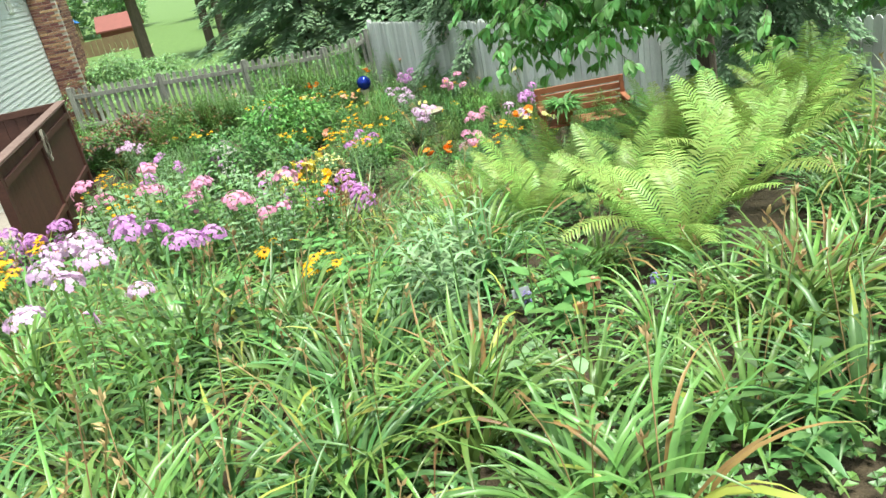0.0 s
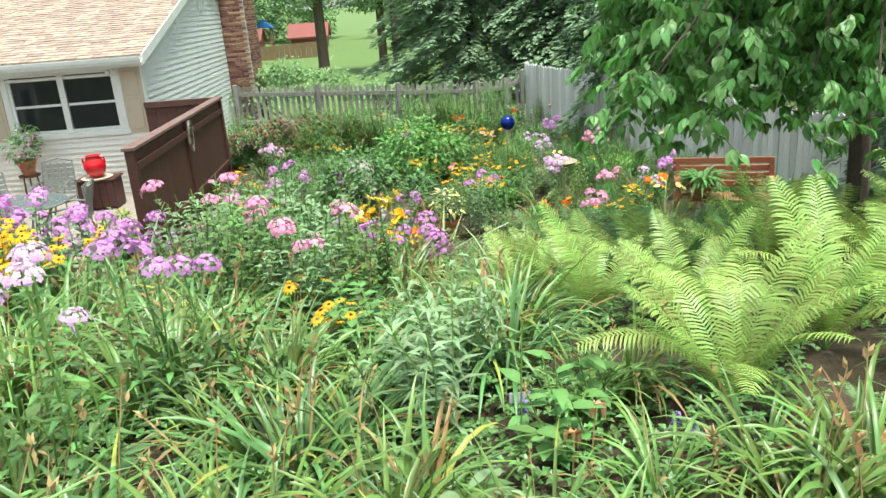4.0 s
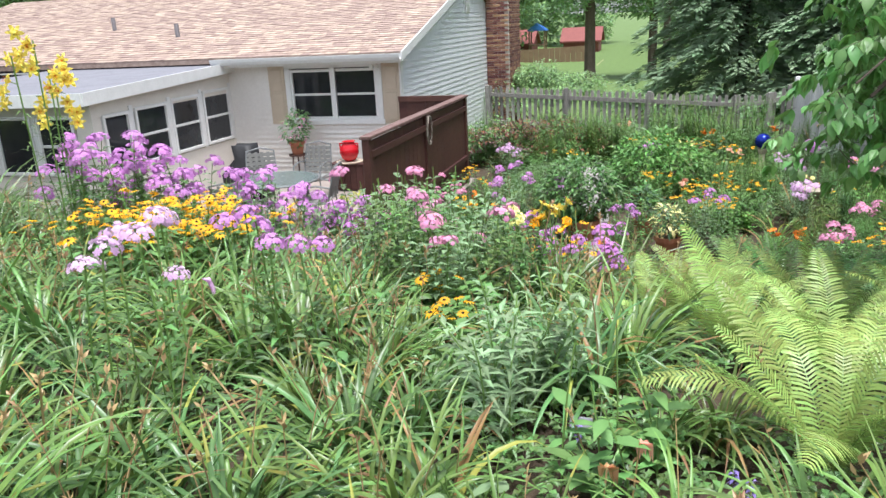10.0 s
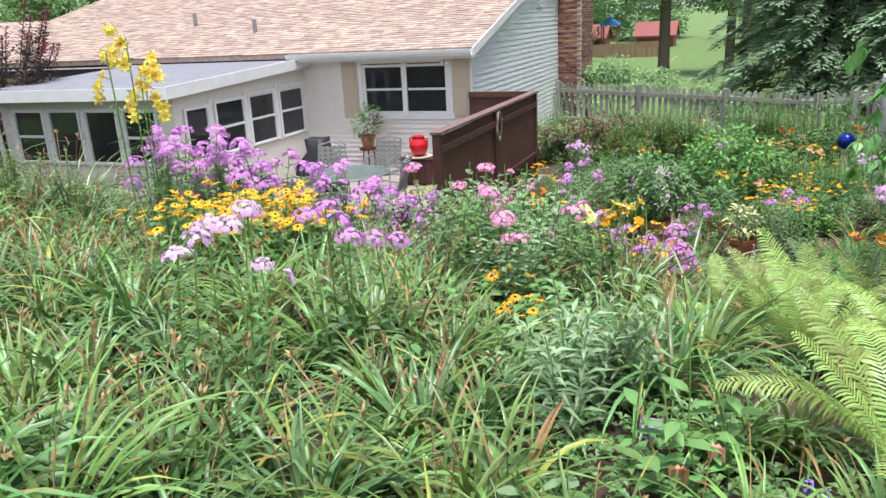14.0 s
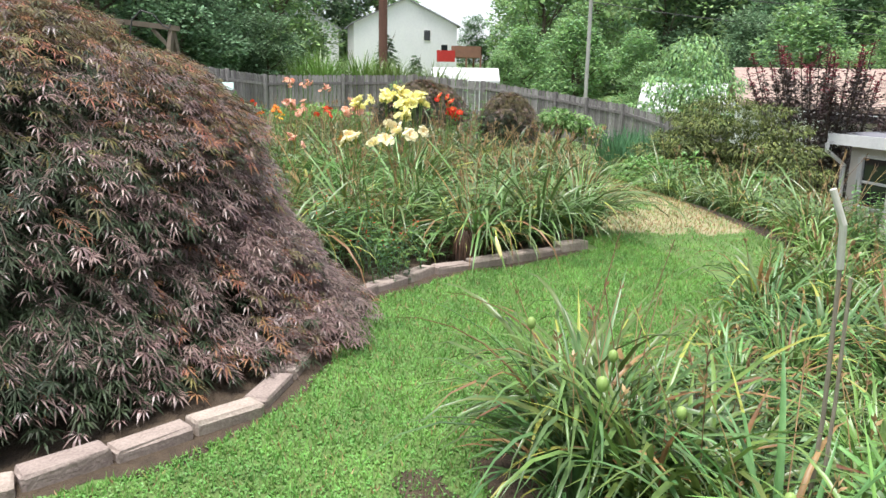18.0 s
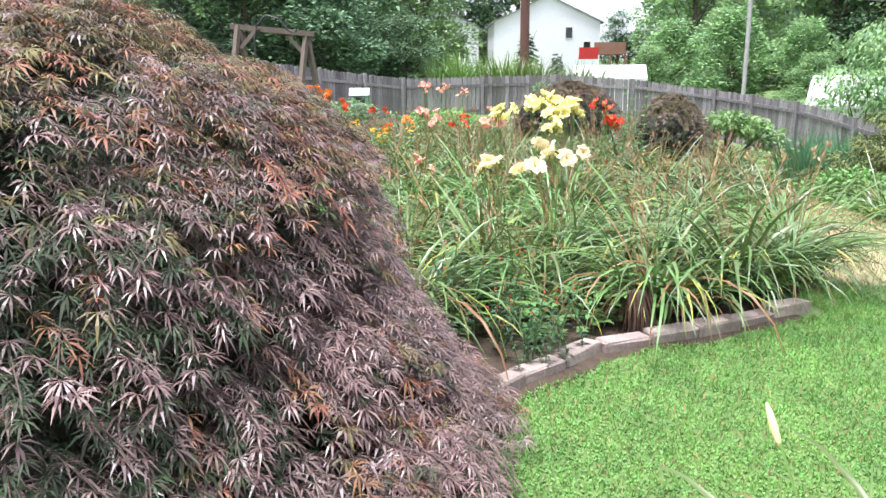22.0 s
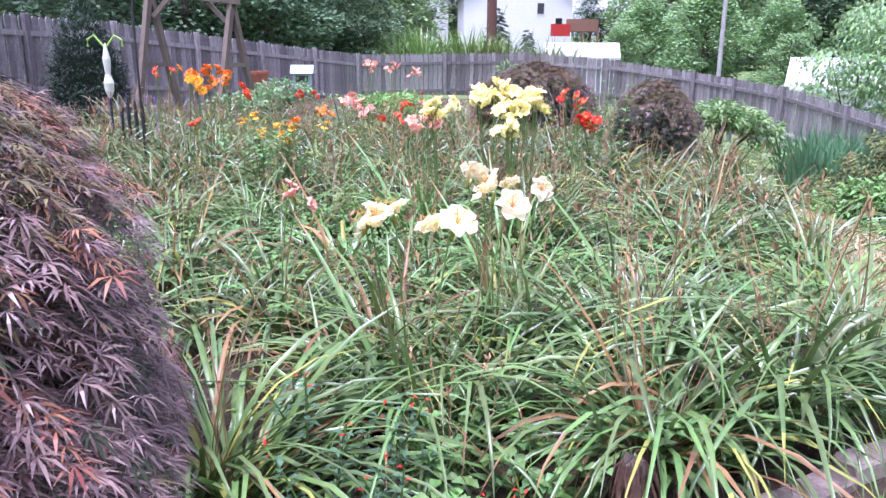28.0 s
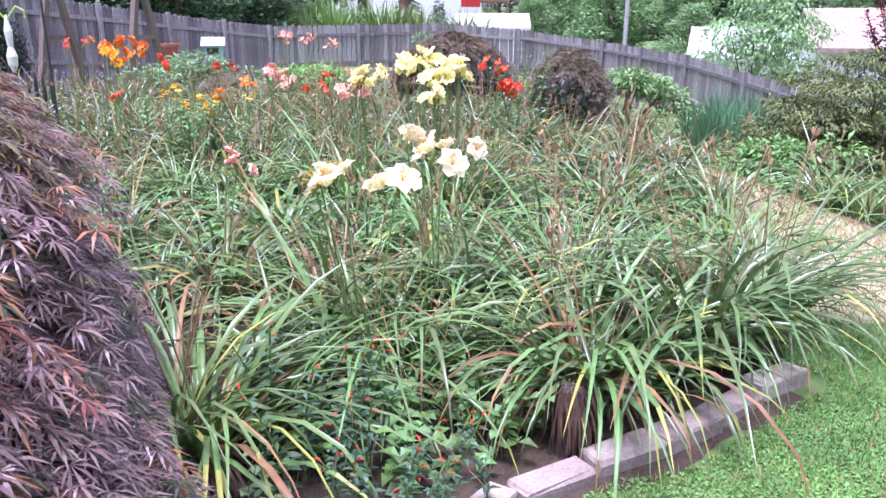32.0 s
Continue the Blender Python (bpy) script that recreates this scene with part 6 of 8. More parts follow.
for row, (dist_, hh) in enumerate(((70, 15), (88, 19), (115, 25))):
    for k in range(30):
        a = radians(92 + k * 4.6 + TR.uniform(-1.6, 1.6) + row * 1.7)
        x, y = dist_ * math.cos(a) * TR.uniform(0.95, 1.1), dist_ * math.sin(a) * TR.uniform(0.95, 1.1)
        blocked = x < -60 and -7 < y - 12 * (dist_ / 90) < 15 and row < 2
        far_lawn = x > -14 or (row == 2 and -112 < x < -95 and -8 < y < 32)
        if not blocked and not far_lawn:
            tree(x, y, hh * TR.uniform(0.8, 1.15), TR.choice((0, 0, 1, 2, 2)), 0.85 if row else 0.95, group="woodland trees")
for k in range(22):
    x, y = -125 + TR.uniform(-8, 8), -75 + k * 7
    tree(x, y, (11 if -12 < y < 36 else 22) * TR.uniform(0.8, 1.1), TR.choice((0, 1, 2)), 0.9, group="woodland trees")


# ---------------------------------------------------------------- shrubs and trees near the lawn
def shrub(name, label, x, y, blobs, n, size, mats, seed, category="shrub", flat=0.3, droop=0.0, aspect=0.5, stems=5):
    ob = thing(name, label, category, (x, y, gz(x, y)))
    link("foliage", cloud(seed, blobs, n, size, mats, flat, droop, aspect), ob)
    r = random.Random(seed)
    for k in range(stems):
        bx, by, bz, rx, rz = blobs[k % len(blobs)]
        bm = bmesh.new()
        tube(bm, [(r.uniform(-0.08, 0.08), r.uniform(-0.08, 0.08), -0.05), (bx * 0.5, by * 0.5, bz * 0.55), (bx, by, bz)], 0.03, 5, 0.01)
        part("branch", bm, M_BARK, ob)
    return ob


def mound(seed, n, rad, h, size):
    r = random.Random(seed)
    out = []
    for _ in range(n):
        a, q = r.uniform(0, 6.28), rad * math.sqrt(r.random()) * 0.85
        out.append((q * math.cos(a), q * math.sin(a), h * (0.25 + 0.6 * (1 - (q / rad) ** 2)) * r.uniform(0.7, 1.0), size * r.uniform(0.7, 1.2), size * 0.42 * r.uniform(0.8, 1.2)))
    return out


shrub("yew", "wide spreading dark green yew with layered branches", -11.75, 7.15, [(1.75 * q * math.cos(a), 1.75 * q * math.sin(a), 0.25 + 2.0 * (1 - q * q) * w, 0.42, 0.1) for a, q, w in [(k * 2.39996, math.sqrt((k + 0.5) / 90), 0.75 + 0.25 * math.sin(k * 5.3)) for k in range(90)]], 52000, 0.085, [M_YEW, M_YEW, leafmat("yew_young_tips", (0.27, 0.31, 0.085), (0.17, 0.21, 0.055), 0.2, 0.7), leafmat("yew_dark_needles", (0.07, 0.09, 0.03), (0.04, 0.055, 0.02), 0.1, 0.7)], 61, flat=0.1, droop=0.15, aspect=0.3)
shrub("peony", "broad-leaved green shrub beside the porch", -9.7, 8.9, mound(5, 14, 1.0, 1.1, 0.35), 2200, 0.12, [M_BROAD, M_CLOVER], 62)
shrub("peony", "low broad-leaved plants along the lawn", -10.4, 6.0, mound(6, 18, 1.4, 0.9, 0.3), 2800, 0.11, [M_BROAD, M_CLOVER], 63)
shrub("green_shrub", "light green leafy shrub beside the dark maple", -14.3, 5.2, mound(7, 10, 0.9, 1.1, 0.32), 1800, 0.11, [M_CLOVER, M_BROAD, M_WOODL], 64)
shrub("green_shrub", "loose green shrub against the board fence", -17.5, 8.6, mound(8, 14, 1.6, 1.1, 0.4), 2000, 0.14, [M_WOODL, M_BROAD], 65)
shrub("weeping_cherry", "small light green weeping tree beyond the fence", -23.6, 12.9, lumps(9, 22, 0.8, 3.7, 1.9, 0.7), 6500, 0.15, [M_WOODL, M_WOODL, M_WOODS], 66, "tree", 0.1, 0.8)
shrub("magnolia_bush", "grey-green leafy bush by the swing", -17.0, -1.3, mound(10, 12, 1.1, 0.95, 0.35), 1800, 0.12, [M_BLUELEAF, M_BROAD], 67)
shrub("hosta_bed", "bright green low leafy plants before the fence", -17.8, 0.6, mound(11, 16, 1.7, 0.6, 0.35), 1900, 0.13, [M_CLOVER, M_GRASS], 68)
shrub("arborvitae", "narrow dark green columnar evergreen", -16.95, -4.4, [(0, 0, 0.4 + 0.3 * k, 0.62 - 0.035 * k * k * 0.6, 0.35) for k in range(7)], 9500, 0.085, [leafmat("arborvitae_leaf", (0.045, 0.085, 0.045), (0.025, 0.05, 0.03), 0.1, 0.7)], 69, "tree", 1.2, -0.4, 0.35)
shrub("feather_grass", "pale feathery shrub before the board fence", -20.5, 3.2, mound(12, 10, 1.0, 1.3, 0.3), 1700, 0.13, [M_WOODL, M_BLUELEAF], 70, "shrub", 0.9, -0.6, 0.2)
# tall ornamental grass behind the board fence
for k in range(9):
    g = Veg()
    for _ in range(150):
        a = R.uniform(0, 6.28)
        g.ribbon(arch((R.gauss(0, 0.15), R.gauss(0, 0.15), 0), a, R.uniform(1.5, 2.3), R.uniform(80, 89), R.uniform(10, 60), 5), [0.02, 0.022, 0.02, 0.017, 0.012, 0.002], Vector((-math.sin(a), math.cos(a), 0)), 0)
    ob = place(g.mesh("ornamental_grass", [M_LILYO]), "ornamental_grass", "tall arching green grass clump behind the fence", "plant", -31.5 + R.uniform(-0.5, 0.5), 0.8 + 0.75 * k, R.uniform(0.95, 1.15), group="grass clumps")
# purple-leaved crepe myrtle with dark red plumes
cm = thing("crepe_myrtle", "dark-leaved crepe myrtle with upright dark red plumes", "shrub", (-14.1, 10.9, gz(-14.1, 10.9)))
r = random.Random(4)
M_PLUM = leafmat("plum_leaf", (0.07, 0.08, 0.06), (0.09, 0.045, 0.05), 0.15, 0.6)
M_PLUME = leafmat("red_plume", (0.22, 0.03, 0.05), (0.15, 0.02, 0.035), 0.2, 0.6)
for k in range(52):
    a, q = r.uniform(0, 6.28), 1.75 * math.sqrt(r.random())
    g = Veg()
    hh = r.uniform(3.2, 4.3) * (1 - 0.1 * q)
    top = Vector((q * math.cos(a), q * math.sin(a), hh))
    base = Vector((top.x * 0.25, top.y * 0.25, 0))
    g.stem([tuple(base), tuple(base.lerp(top, 0.5)), tuple(top)], 0.012, 2)
    for j in range(230):
        t = r.uniform(0.2, 1.0)
        p = base.lerp(top, t) + Vector((r.gauss(0, 0.13), r.gauss(0, 0.13), 0)) * (1 - 0.8 * t * t)
        w = r.uniform(0, 6.28)
        g.blade(p, Vector((math.cos(w), math.sin(w), 0.5)), Vector((0, 0, 1)), r.uniform(0.09, 0.2) * (0.5 if t > 0.88 else 1), 0.06, 1 if t > 0.88 else 0, 0.2)
    link("branch", g.mesh("branch", [M_PLUM, M_PLUME, M_BARK]), cm)
# sword-leaved iris clump
M_IRIS = leafmat("iris_leaf", (0.15, 0.31, 0.14), (0.085, 0.2, 0.09))
iris = thing("iris_clump", "upright blue-green clump of sword-like iris leaves", "plant", (-13.3, 6.38, gz(-13.3, 6.38)))
for _ in range(26):
    a, q = R.uniform(0, 6.28), 0.72 * math.sqrt(R.random())
    cx, cy = q * math.cos(a), q * math.sin(a) * 0.95
    g = Veg()
    for k in range(28):
        a = R.uniform(0, 6.28)
        g.ribbon(arch((cx + R.gauss(0, 0.07), cy + R.gauss(0, 0.07), -0.05), a, R.uniform(0.85, 1.3), R.uniform(74, 90), R.uniform(50, 85), 4), [0.017, 0.019, 0.017, 0.012, 0.001], Vector((-math.sin(a + 1), math.cos(a + 1), 0)), 0)
    link("leaf_fan", g.mesh("leaf_fan", [M_IRIS]), iris)
# blue-flowered twining plant among the red lilies
me, tips = stems_mesh(141, 9, 1.15, 0.11, 0.045, 9, 0.14, M_BROAD, 0.2)
place(me, "morning_glory", "tall twining plant with broad leaves and blue flowers", "plant", -11.2, 2.75)

# dogwood with large leaves over the ferns
DX, DY = 2.75, 6.1
dog = thing("dogwood", "dogwood tree with large drooping pointed green leaves", "tree", (DX, DY, gz(DX, DY)))
bm = bmesh.new()
tube(bm, [(0, 0, -0.2), (0.04, -0.02, 0.7), (-0.05, -0.1, 1.5), (-0.1, -0.2, 2.4), (0, -0.2, 3.6)], 0.1, 9, 0.04)
part("trunk", bm, M_BARK, dog)
dr = random.Random(12)
DOG_LIMBS = []
for k in range(44):
    a = radians(138 + (k % 14) * 10.0 + dr.uniform(-6, 6)) if k < 40 else radians(dr.uniform(0, 120))
    L = dr.uniform(1.5, 3.6) if k < 40 else 2.2
    while DX + L * math.cos(a) < max(0.36, -0.76 + 0.29 * (DY + L * math.sin(a))) or DY + L * math.sin(a) < 3.75:
        L *= 0.96
    z0 = dr.uniform(1.3, 3.2)
    z1 = max(2.18 if DX + L * math.cos(a) < 0.6 else 2.05, z0 + dr.uniform(-0.5, 0.7))
    pts = [(0, -0.1, z0), (L * 0.35 * math.cos(a), L * 0.35 * math.sin(a), z0 + 0.45), (L * 0.7 * math.cos(a), L * 0.7 * math.sin(a), z1 + 0.3), (L * math.cos(a), L * math.sin(a), z1 - 0.2)]
    DOG_LIMBS.append([Vector(p) for p in pts])
    bm = bmesh.new()
    tube(bm, pts, 0.02, 6, 0.005)
    part("limb", bm, M_BARK, dog)
g = Veg()
for pts in DOG_LIMBS:
    for _ in range(120):
        t = 1 - 0.75 * dr.random() ** 1.3
        q = t * 3
        i = min(2, int(q))
        c = pts[i].lerp(pts[i + 1], q - i) + Vector((dr.gauss(0, 0.19), dr.gauss(0, 0.19), max(-0.35, dr.gauss(0, 0.25))))
        tw = Vector((dr.uniform(-1, 1), dr.uniform(-1, 1), -0.25)).normalized()
        g.stem([tuple(c), tuple(c + tw * 0.16)], 0.003, 1)
        for j in range(10):
            p = c + tw * 0.16 * dr.random()
            g.ovate(p, Vector((tw.x + dr.uniform(-1, 1), tw.y + dr.uniform(-1, 1), -1.0 + dr.uniform(-0.6, 0.5))), Vector((dr.uniform(-0.3, 0.3), dr.uniform(-0.3, 0.3), 1)), dr.uniform(0.062, 0.098), dr.uniform(0.034, 0.05), 0, 0.28, 0.25)
link("crown", g.mesh("crown", [M_DOG, M_BARK], True), dog)
# conifers and trees beyond the foot of the garden
conifer(2.2, 28, 13, 0, 1.25)
conifer(6, 26, 14, 0, 1.2)
conifer(7.6, 21.5, 13, 0, 1.1)
conifer(4.5, 15.6, 10, 0, 0.8, "narrow weeping spruce with hanging dark branches")
conifer(4.75, 7.7, 7, 0, 0.72, "dark weeping spruce before the stockade fence")
conifer(7.5, 12.0, 9, 0, 1.0, "dark weeping spruce with hanging branches")
conifer(9.0, 8.0, 9, 0, 1.1, "dark weeping spruce with hanging branches")
for x, y, h, k, wd in ((4, 66, 13, 2, 1.0), (-16, 58, 9, 2, 1.0), (-22, 75, 12, 2, 1.0), (-9, 98, 10, 2, 1.1), (2, 92, 12, 2, 1.1), (12, 85, 14, 0, 1.1), (22, 70, 15, 0, 1.1), (-30, 90, 16, 2, 1.1), (9, 48, 12, 0, 1.1), (16, 40, 12, 0, 1.2), (14, 22, 9, 1, 1.2), (15, 12, 9, 3, 1.2), (14, 4, 8, 3, 1.2)):
    tree(x, y, h, k, wd)
for x, y, rr in ((-4.4, 45.4, 0.32), (-0.95, 45.5, 0.25), (-0.2, 45.0, 0.22), (-8.9, 44, 0.22)):
    ob = thing("tree", "tall tree with a dark bare trunk on the far lawn", "tree", (x, y, gz(x, y)), group="lawn trees")
    part("trunk", lathe([(rr * 1.4, -0.2), (rr, 0.6), (rr * 0.9, 3), (rr * 0.7, 6.5)], 10), M_BARK, ob)
    o = link("crown", CROWNS[2], ob)
    o.scale = (7.5, 7.5, 8)
    o.location = (0, 0, 3.6)
shrub("grey_bush", "pale grey-green bushy shrub behind the picket fence", -3.6, 22.6, mound(14, 22, 2.0, 2.2, 0.55), 5200, 0.12, [M_BLUELEAF, M_WOODL], 71)
shrub("grey_bush", "pale grey-green bushy shrub behind the picket fence", -1.3, 23.2, mound(15, 12, 1.3, 1.2, 0.4), 2000, 0.13, [M_BLUELEAF, M_WOODL], 72)
# far barn, play set and board fence across the lawn
M_BARN = mat("barn_red", (0.24, 0.075, 0.065), (0.2, 0.06, 0.055), 0.8, 2)
M_CEDAR = mat("cedar_fence", (0.25, 0.16, 0.095), (0.18, 0.115, 0.07), 0.8, 2)
for x, y, w in ((-8.2, 79, 3.4), (-15.2, 77, 5.0)):
    far_house("barn", "low red outbuilding with a red roof across the lawn", x, y, 3.7, w, -1.1, -0.1, 0, M_BARN, M_BARN)
ob = thing("cedar_fence", "brown cedar board fence across the far lawn", "fence")
for k in range(22):
    part("panel", boxes((k * 0.42, k * 0.42 + 0.4, 0, 0.06, -2.9, -1.4 + 0.012 * k)), M_CEDAR, ob)
ob.matrix_basis = pose(-15, 61.8, 0, 0, 0, 4)
ps = thing("play_set", "wooden play set with a blue canopy", "play set", (-11.6, 72, gz(-11.6, 72)))
for dx in (-0.7, 0.7):
    for dy in (-0.6, 0.6):
        part("post", boxes((dx - 0.06, dx + 0.06, dy - 0.06, dy + 0.06, 0, 2.3)), M_CEDAR, ps)
part("platform", boxes((-0.75, 0.75, -0.65, 0.65, 0.9, 1.0)), M_CEDAR, ps)
bm = bmesh.new()
vs = [bm.verts.new(v) for v in ((-0.9, -0.8, 2.2), (0.9, -0.8, 2.2), (0.9, 0.8, 2.2), (-0.9, 0.8, 2.2), (0, -0.8, 2.9), (0, 0.8, 2.9))]
for f in ((0, 4, 5, 3), (1, 2, 5, 4), (0, 1, 4), (3, 5, 2)):
    bm.faces.new([vs[i] for i in f])
part("canopy", bm, mat("blue_canvas", (0.05, 0.2, 0.6), (0.04, 0.15, 0.5), 0.7, 3), ps, "blue canvas canopy")

# ---------------------------------------------------------------- ornaments of the lower garden
def terracotta(x, y, r=0.16, h=0.26, z=None, group="flower pots", label="round terracotta flower pot with a rim"):
    ob = thing("flower_pot", label, "flower pot", (x, y, gz(x, y) if z is None else z), group=group)
    part("pot", lathe([(r * 0.68, 0), (r * 0.95, h * 0.8), (r * 1.06, h * 0.8), (r * 1.08, h), (r * 0.96, h), (r * 0.9, h * 0.85)], 20), mat("terracotta", (0.42, 0.17, 0.09), (0.33, 0.12, 0.065), 0.85, 12, 0.15), ob)
    part("soil", lathe([(r * 0.2, h * 0.82), (r * 0.9, h * 0.86)], 16), M_SOIL, ob)
    return ob


terracotta(-0.16, 10.5, 0.17, 0.3)
ob = shrub("potted_begonia", "potted plant with dark leaves and yellow flowers", -0.16, 10.5, [(0, 0, 0.5, 0.2, 0.2)], 260, 0.09, [M_BROAD, M_WOODD, M_LEMON, M_LEMON], 80, "potted plant", stems=2)
terracotta(-1.35, 11.1, 0.24, 0.34)
shrub("potted_hydrangea", "large round potted shrub with glossy dark leaves", -1.35, 11.1, [(0, 0, 0.8, 0.5, 0.42), (0.25, 0.1, 0.65, 0.35, 0.3), (-0.25, -0.1, 0.7, 0.35, 0.3)], 2200, 0.1, [M_BROAD, M_LILYD], 81, "potted plant", stems=3)
terracotta(-0.5, 11.5, 0.16, 0.26)
shrub("potted_geranium", "potted geranium with dark leaves and a pink flower", -0.5, 11.5, [(0, 0, 0.5, 0.24, 0.22)], 300, 0.09, [M_BROAD, M_WOODD], 82, "potted plant", stems=2)
shrub("peony_bush", "rounded peony bush with dense dark leaves", -0.35, 14.1, [(0, 0, 0.6, 0.7, 0.5), (0.4, 0.2, 0.5, 0.45, 0.4), (-0.4, 0, 0.5, 0.45, 0.4)], 1900, 0.13, [M_BROAD, M_CLOVER], 83)
shrub("red_sedum", "reddish-brown flowering perennials by the chimney", -3.4, 16.6, mound(21, 16, 1.3, 1.2, 0.3), 1900, 0.1, [M_BROAD, M_MAPLER, M_MAPLE], 84)
shrub("red_sedum", "reddish-brown flowering perennials by the chimney", -2.3, 17.3, mound(22, 12, 1.0, 1.1, 0.3), 1500, 0.1, [M_BROAD, M_MAPLER, M_BROAD], 85)
ball = thing("gazing_ball", "shiny cobalt blue glass gazing ball on a pale stand", "ornament", (1.6, 16.2, gz(1.6, 16.2)))
bm = bmesh.new()
bmesh.ops.create_uvsphere(bm, u_segments=28, v_segments=18, radius=0.15)
part("globe", bm, mat("cobalt_glass", (0.01, 0.03, 0.3), (0.01, 0.025, 0.24), 0.05, 2, metal=0.6), ball, "cobalt blue mirrored globe", True).location = (0, 0, 0.62)
part("pedestal", lathe([(0.13, 0), (0.12, 0.08), (0.06, 0.14), (0.055, 0.36), (0.09, 0.44), (0.1, 0.48)], 18), mat("pale_stoneware", (0.55, 0.47, 0.36), (0.46, 0.39, 0.3), 0.8, 8, 0.1), ball)
bath = thing("birdbath", "pale concrete birdbath with a shallow round bowl", "birdbath", (1.9, 12.5, gz(1.9, 12.5)))
M_CONC = mat("pale_concrete", (0.36, 0.31, 0.235), (0.28, 0.24, 0.18), 0.9, 10, 0.3)
part("bowl", lathe([(0.06, 0.42), (0.2, 0.47), (0.25, 0.52), (0.24, 0.53), (0.18, 0.49), (0.02, 0.465)], 26), M_CONC, bath)
part("pedestal", lathe([(0.14, 0), (0.13, 0.05), (0.07, 0.12), (0.06, 0.34), (0.09, 0.42)], 16), M_CONC, bath)
# cedar bench with a potted fern on it
M_CEDARB = mat("red_cedar", (0.34, 0.12, 0.06), (0.25, 0.085, 0.045), 0.6, 6, 0.15, stretch=(0.4, 4, 4))
bench = thing("garden_bench", "reddish cedar garden bench with a slatted back", "bench", (3.5, 9.95, gz(3.5, 9.95)), -18)
for k in range(4):
    part("seat_slat", boxes((-0.65, 0.65, -0.2 + 0.11 * k, -0.11 + 0.11 * k, 0.41, 0.435), bevel=0.004), M_CEDARB, bench)
for k in range(4):
    part("back_slat", boxes((-0.65, 0.65, 0.25 + 0.03 * k, 0.275 + 0.03 * k, 0.5 + 0.1 * k, 0.585 + 0.1 * k), bevel=0.004), M_CEDARB, bench)
for sx in (-0.62, 0.58):
    for y0, zz in ((-0.2, 0.62), (0.24, 0.9)):
        part("leg", boxes((sx, sx + 0.05, y0, y0 + 0.06, 0, zz)), M_CEDARB, bench)
    part("arm", boxes((sx - 0.02, sx + 0.07, -0.24, 0.28, 0.62, 0.65), bevel=0.005), M_CEDARB, bench)
bz = gz(3.5, 9.95) + 0.44
terracotta(3.2, 10.0, 0.15, 0.24, bz, label="terracotta pot with trailing green plant on the bench")
g = Veg()
for k in range(160):
    a = R.uniform(0, 6.28)
    g.blade(Vector((0.1 * math.cos(a), 0.1 * math.sin(a), 0.24)), Vector((math.cos(a), math.sin(a), R.uniform(-0.3, 1.1))), Vector((0, 0, 1)), R.uniform(0.12, 0.32), 0.045, 0, 0.2, 0.4)
ob = link("house_plant", g.mesh("house_plant", [M_BROAD]))
ob.location = (3.2, 10.0, bz)
tagged(ob, "leafy green potted plant on the bench", "potted plant")
# stepping path
path = thing("garden_path", "narrow grey stone path between the plantings", "path")
for k in range(16):
    y = 9.3 + k * 0.5
    x = -1.05 - 0.08 * (y - 9) + R.uniform(-0.05, 0.05)
    p = part("paver", boxes((-0.24, 0.24, -0.22, 0.22, -0.03, 0.03), bevel=0.015), mat("path_stone", (0.33, 0.31, 0.29), (0.24, 0.22, 0.21), 0.9, 8, 0.3, rnd=0.15), path)
    p.matrix_basis = pose(x, y, gz(x, y) + 0.015, 0, 0, R.uniform(-12, 12))

# ---------------------------------------------------------------- patio furniture
M_METAL = mat("grey_powder_coat", (0.22, 0.23, 0.23), (0.17, 0.18, 0.18), 0.45, 10, metal=0.3)
M_MESH = mat("grey_woven_strap", (0.28, 0.28, 0.265), (0.22, 0.22, 0.205), 0.7, 20, 0.2)
table = thing("patio_table", "round glass-topped grey metal patio table", "table", (-6.05, 11.0, PZ))
part("tabletop", lathe([(0.02, 0.71), (0.6, 0.71), (0.61, 0.72), (0.61, 0.735), (0.6, 0.74), (0.02, 0.74)], 36), mat("frosted_glass_top", (0.13, 0.16, 0.155), (0.1, 0.125, 0.12), 0.25, 3), table, "pale greenish glass top")
bm = bmesh.new()
tube(bm, [(0.63 * math.cos(k * 0.1745), 0.63 * math.sin(k * 0.1745), 0.725) for k in range(37)], 0.016, 6)
part("rim", bm, M_METAL, table)
for k in range(4):
    a = 0.785 + k * 1.571
    bm = bmesh.new()
    tube(bm, [(0.5 * math.cos(a), 0.5 * math.sin(a), 0.7), (0.3 * math.cos(a), 0.3 * math.sin(a), 0.4), (0.45 * math.cos(a), 0.45 * math.sin(a), 0.0)], 0.016, 6)
    part("leg", bm, M_METAL, table)


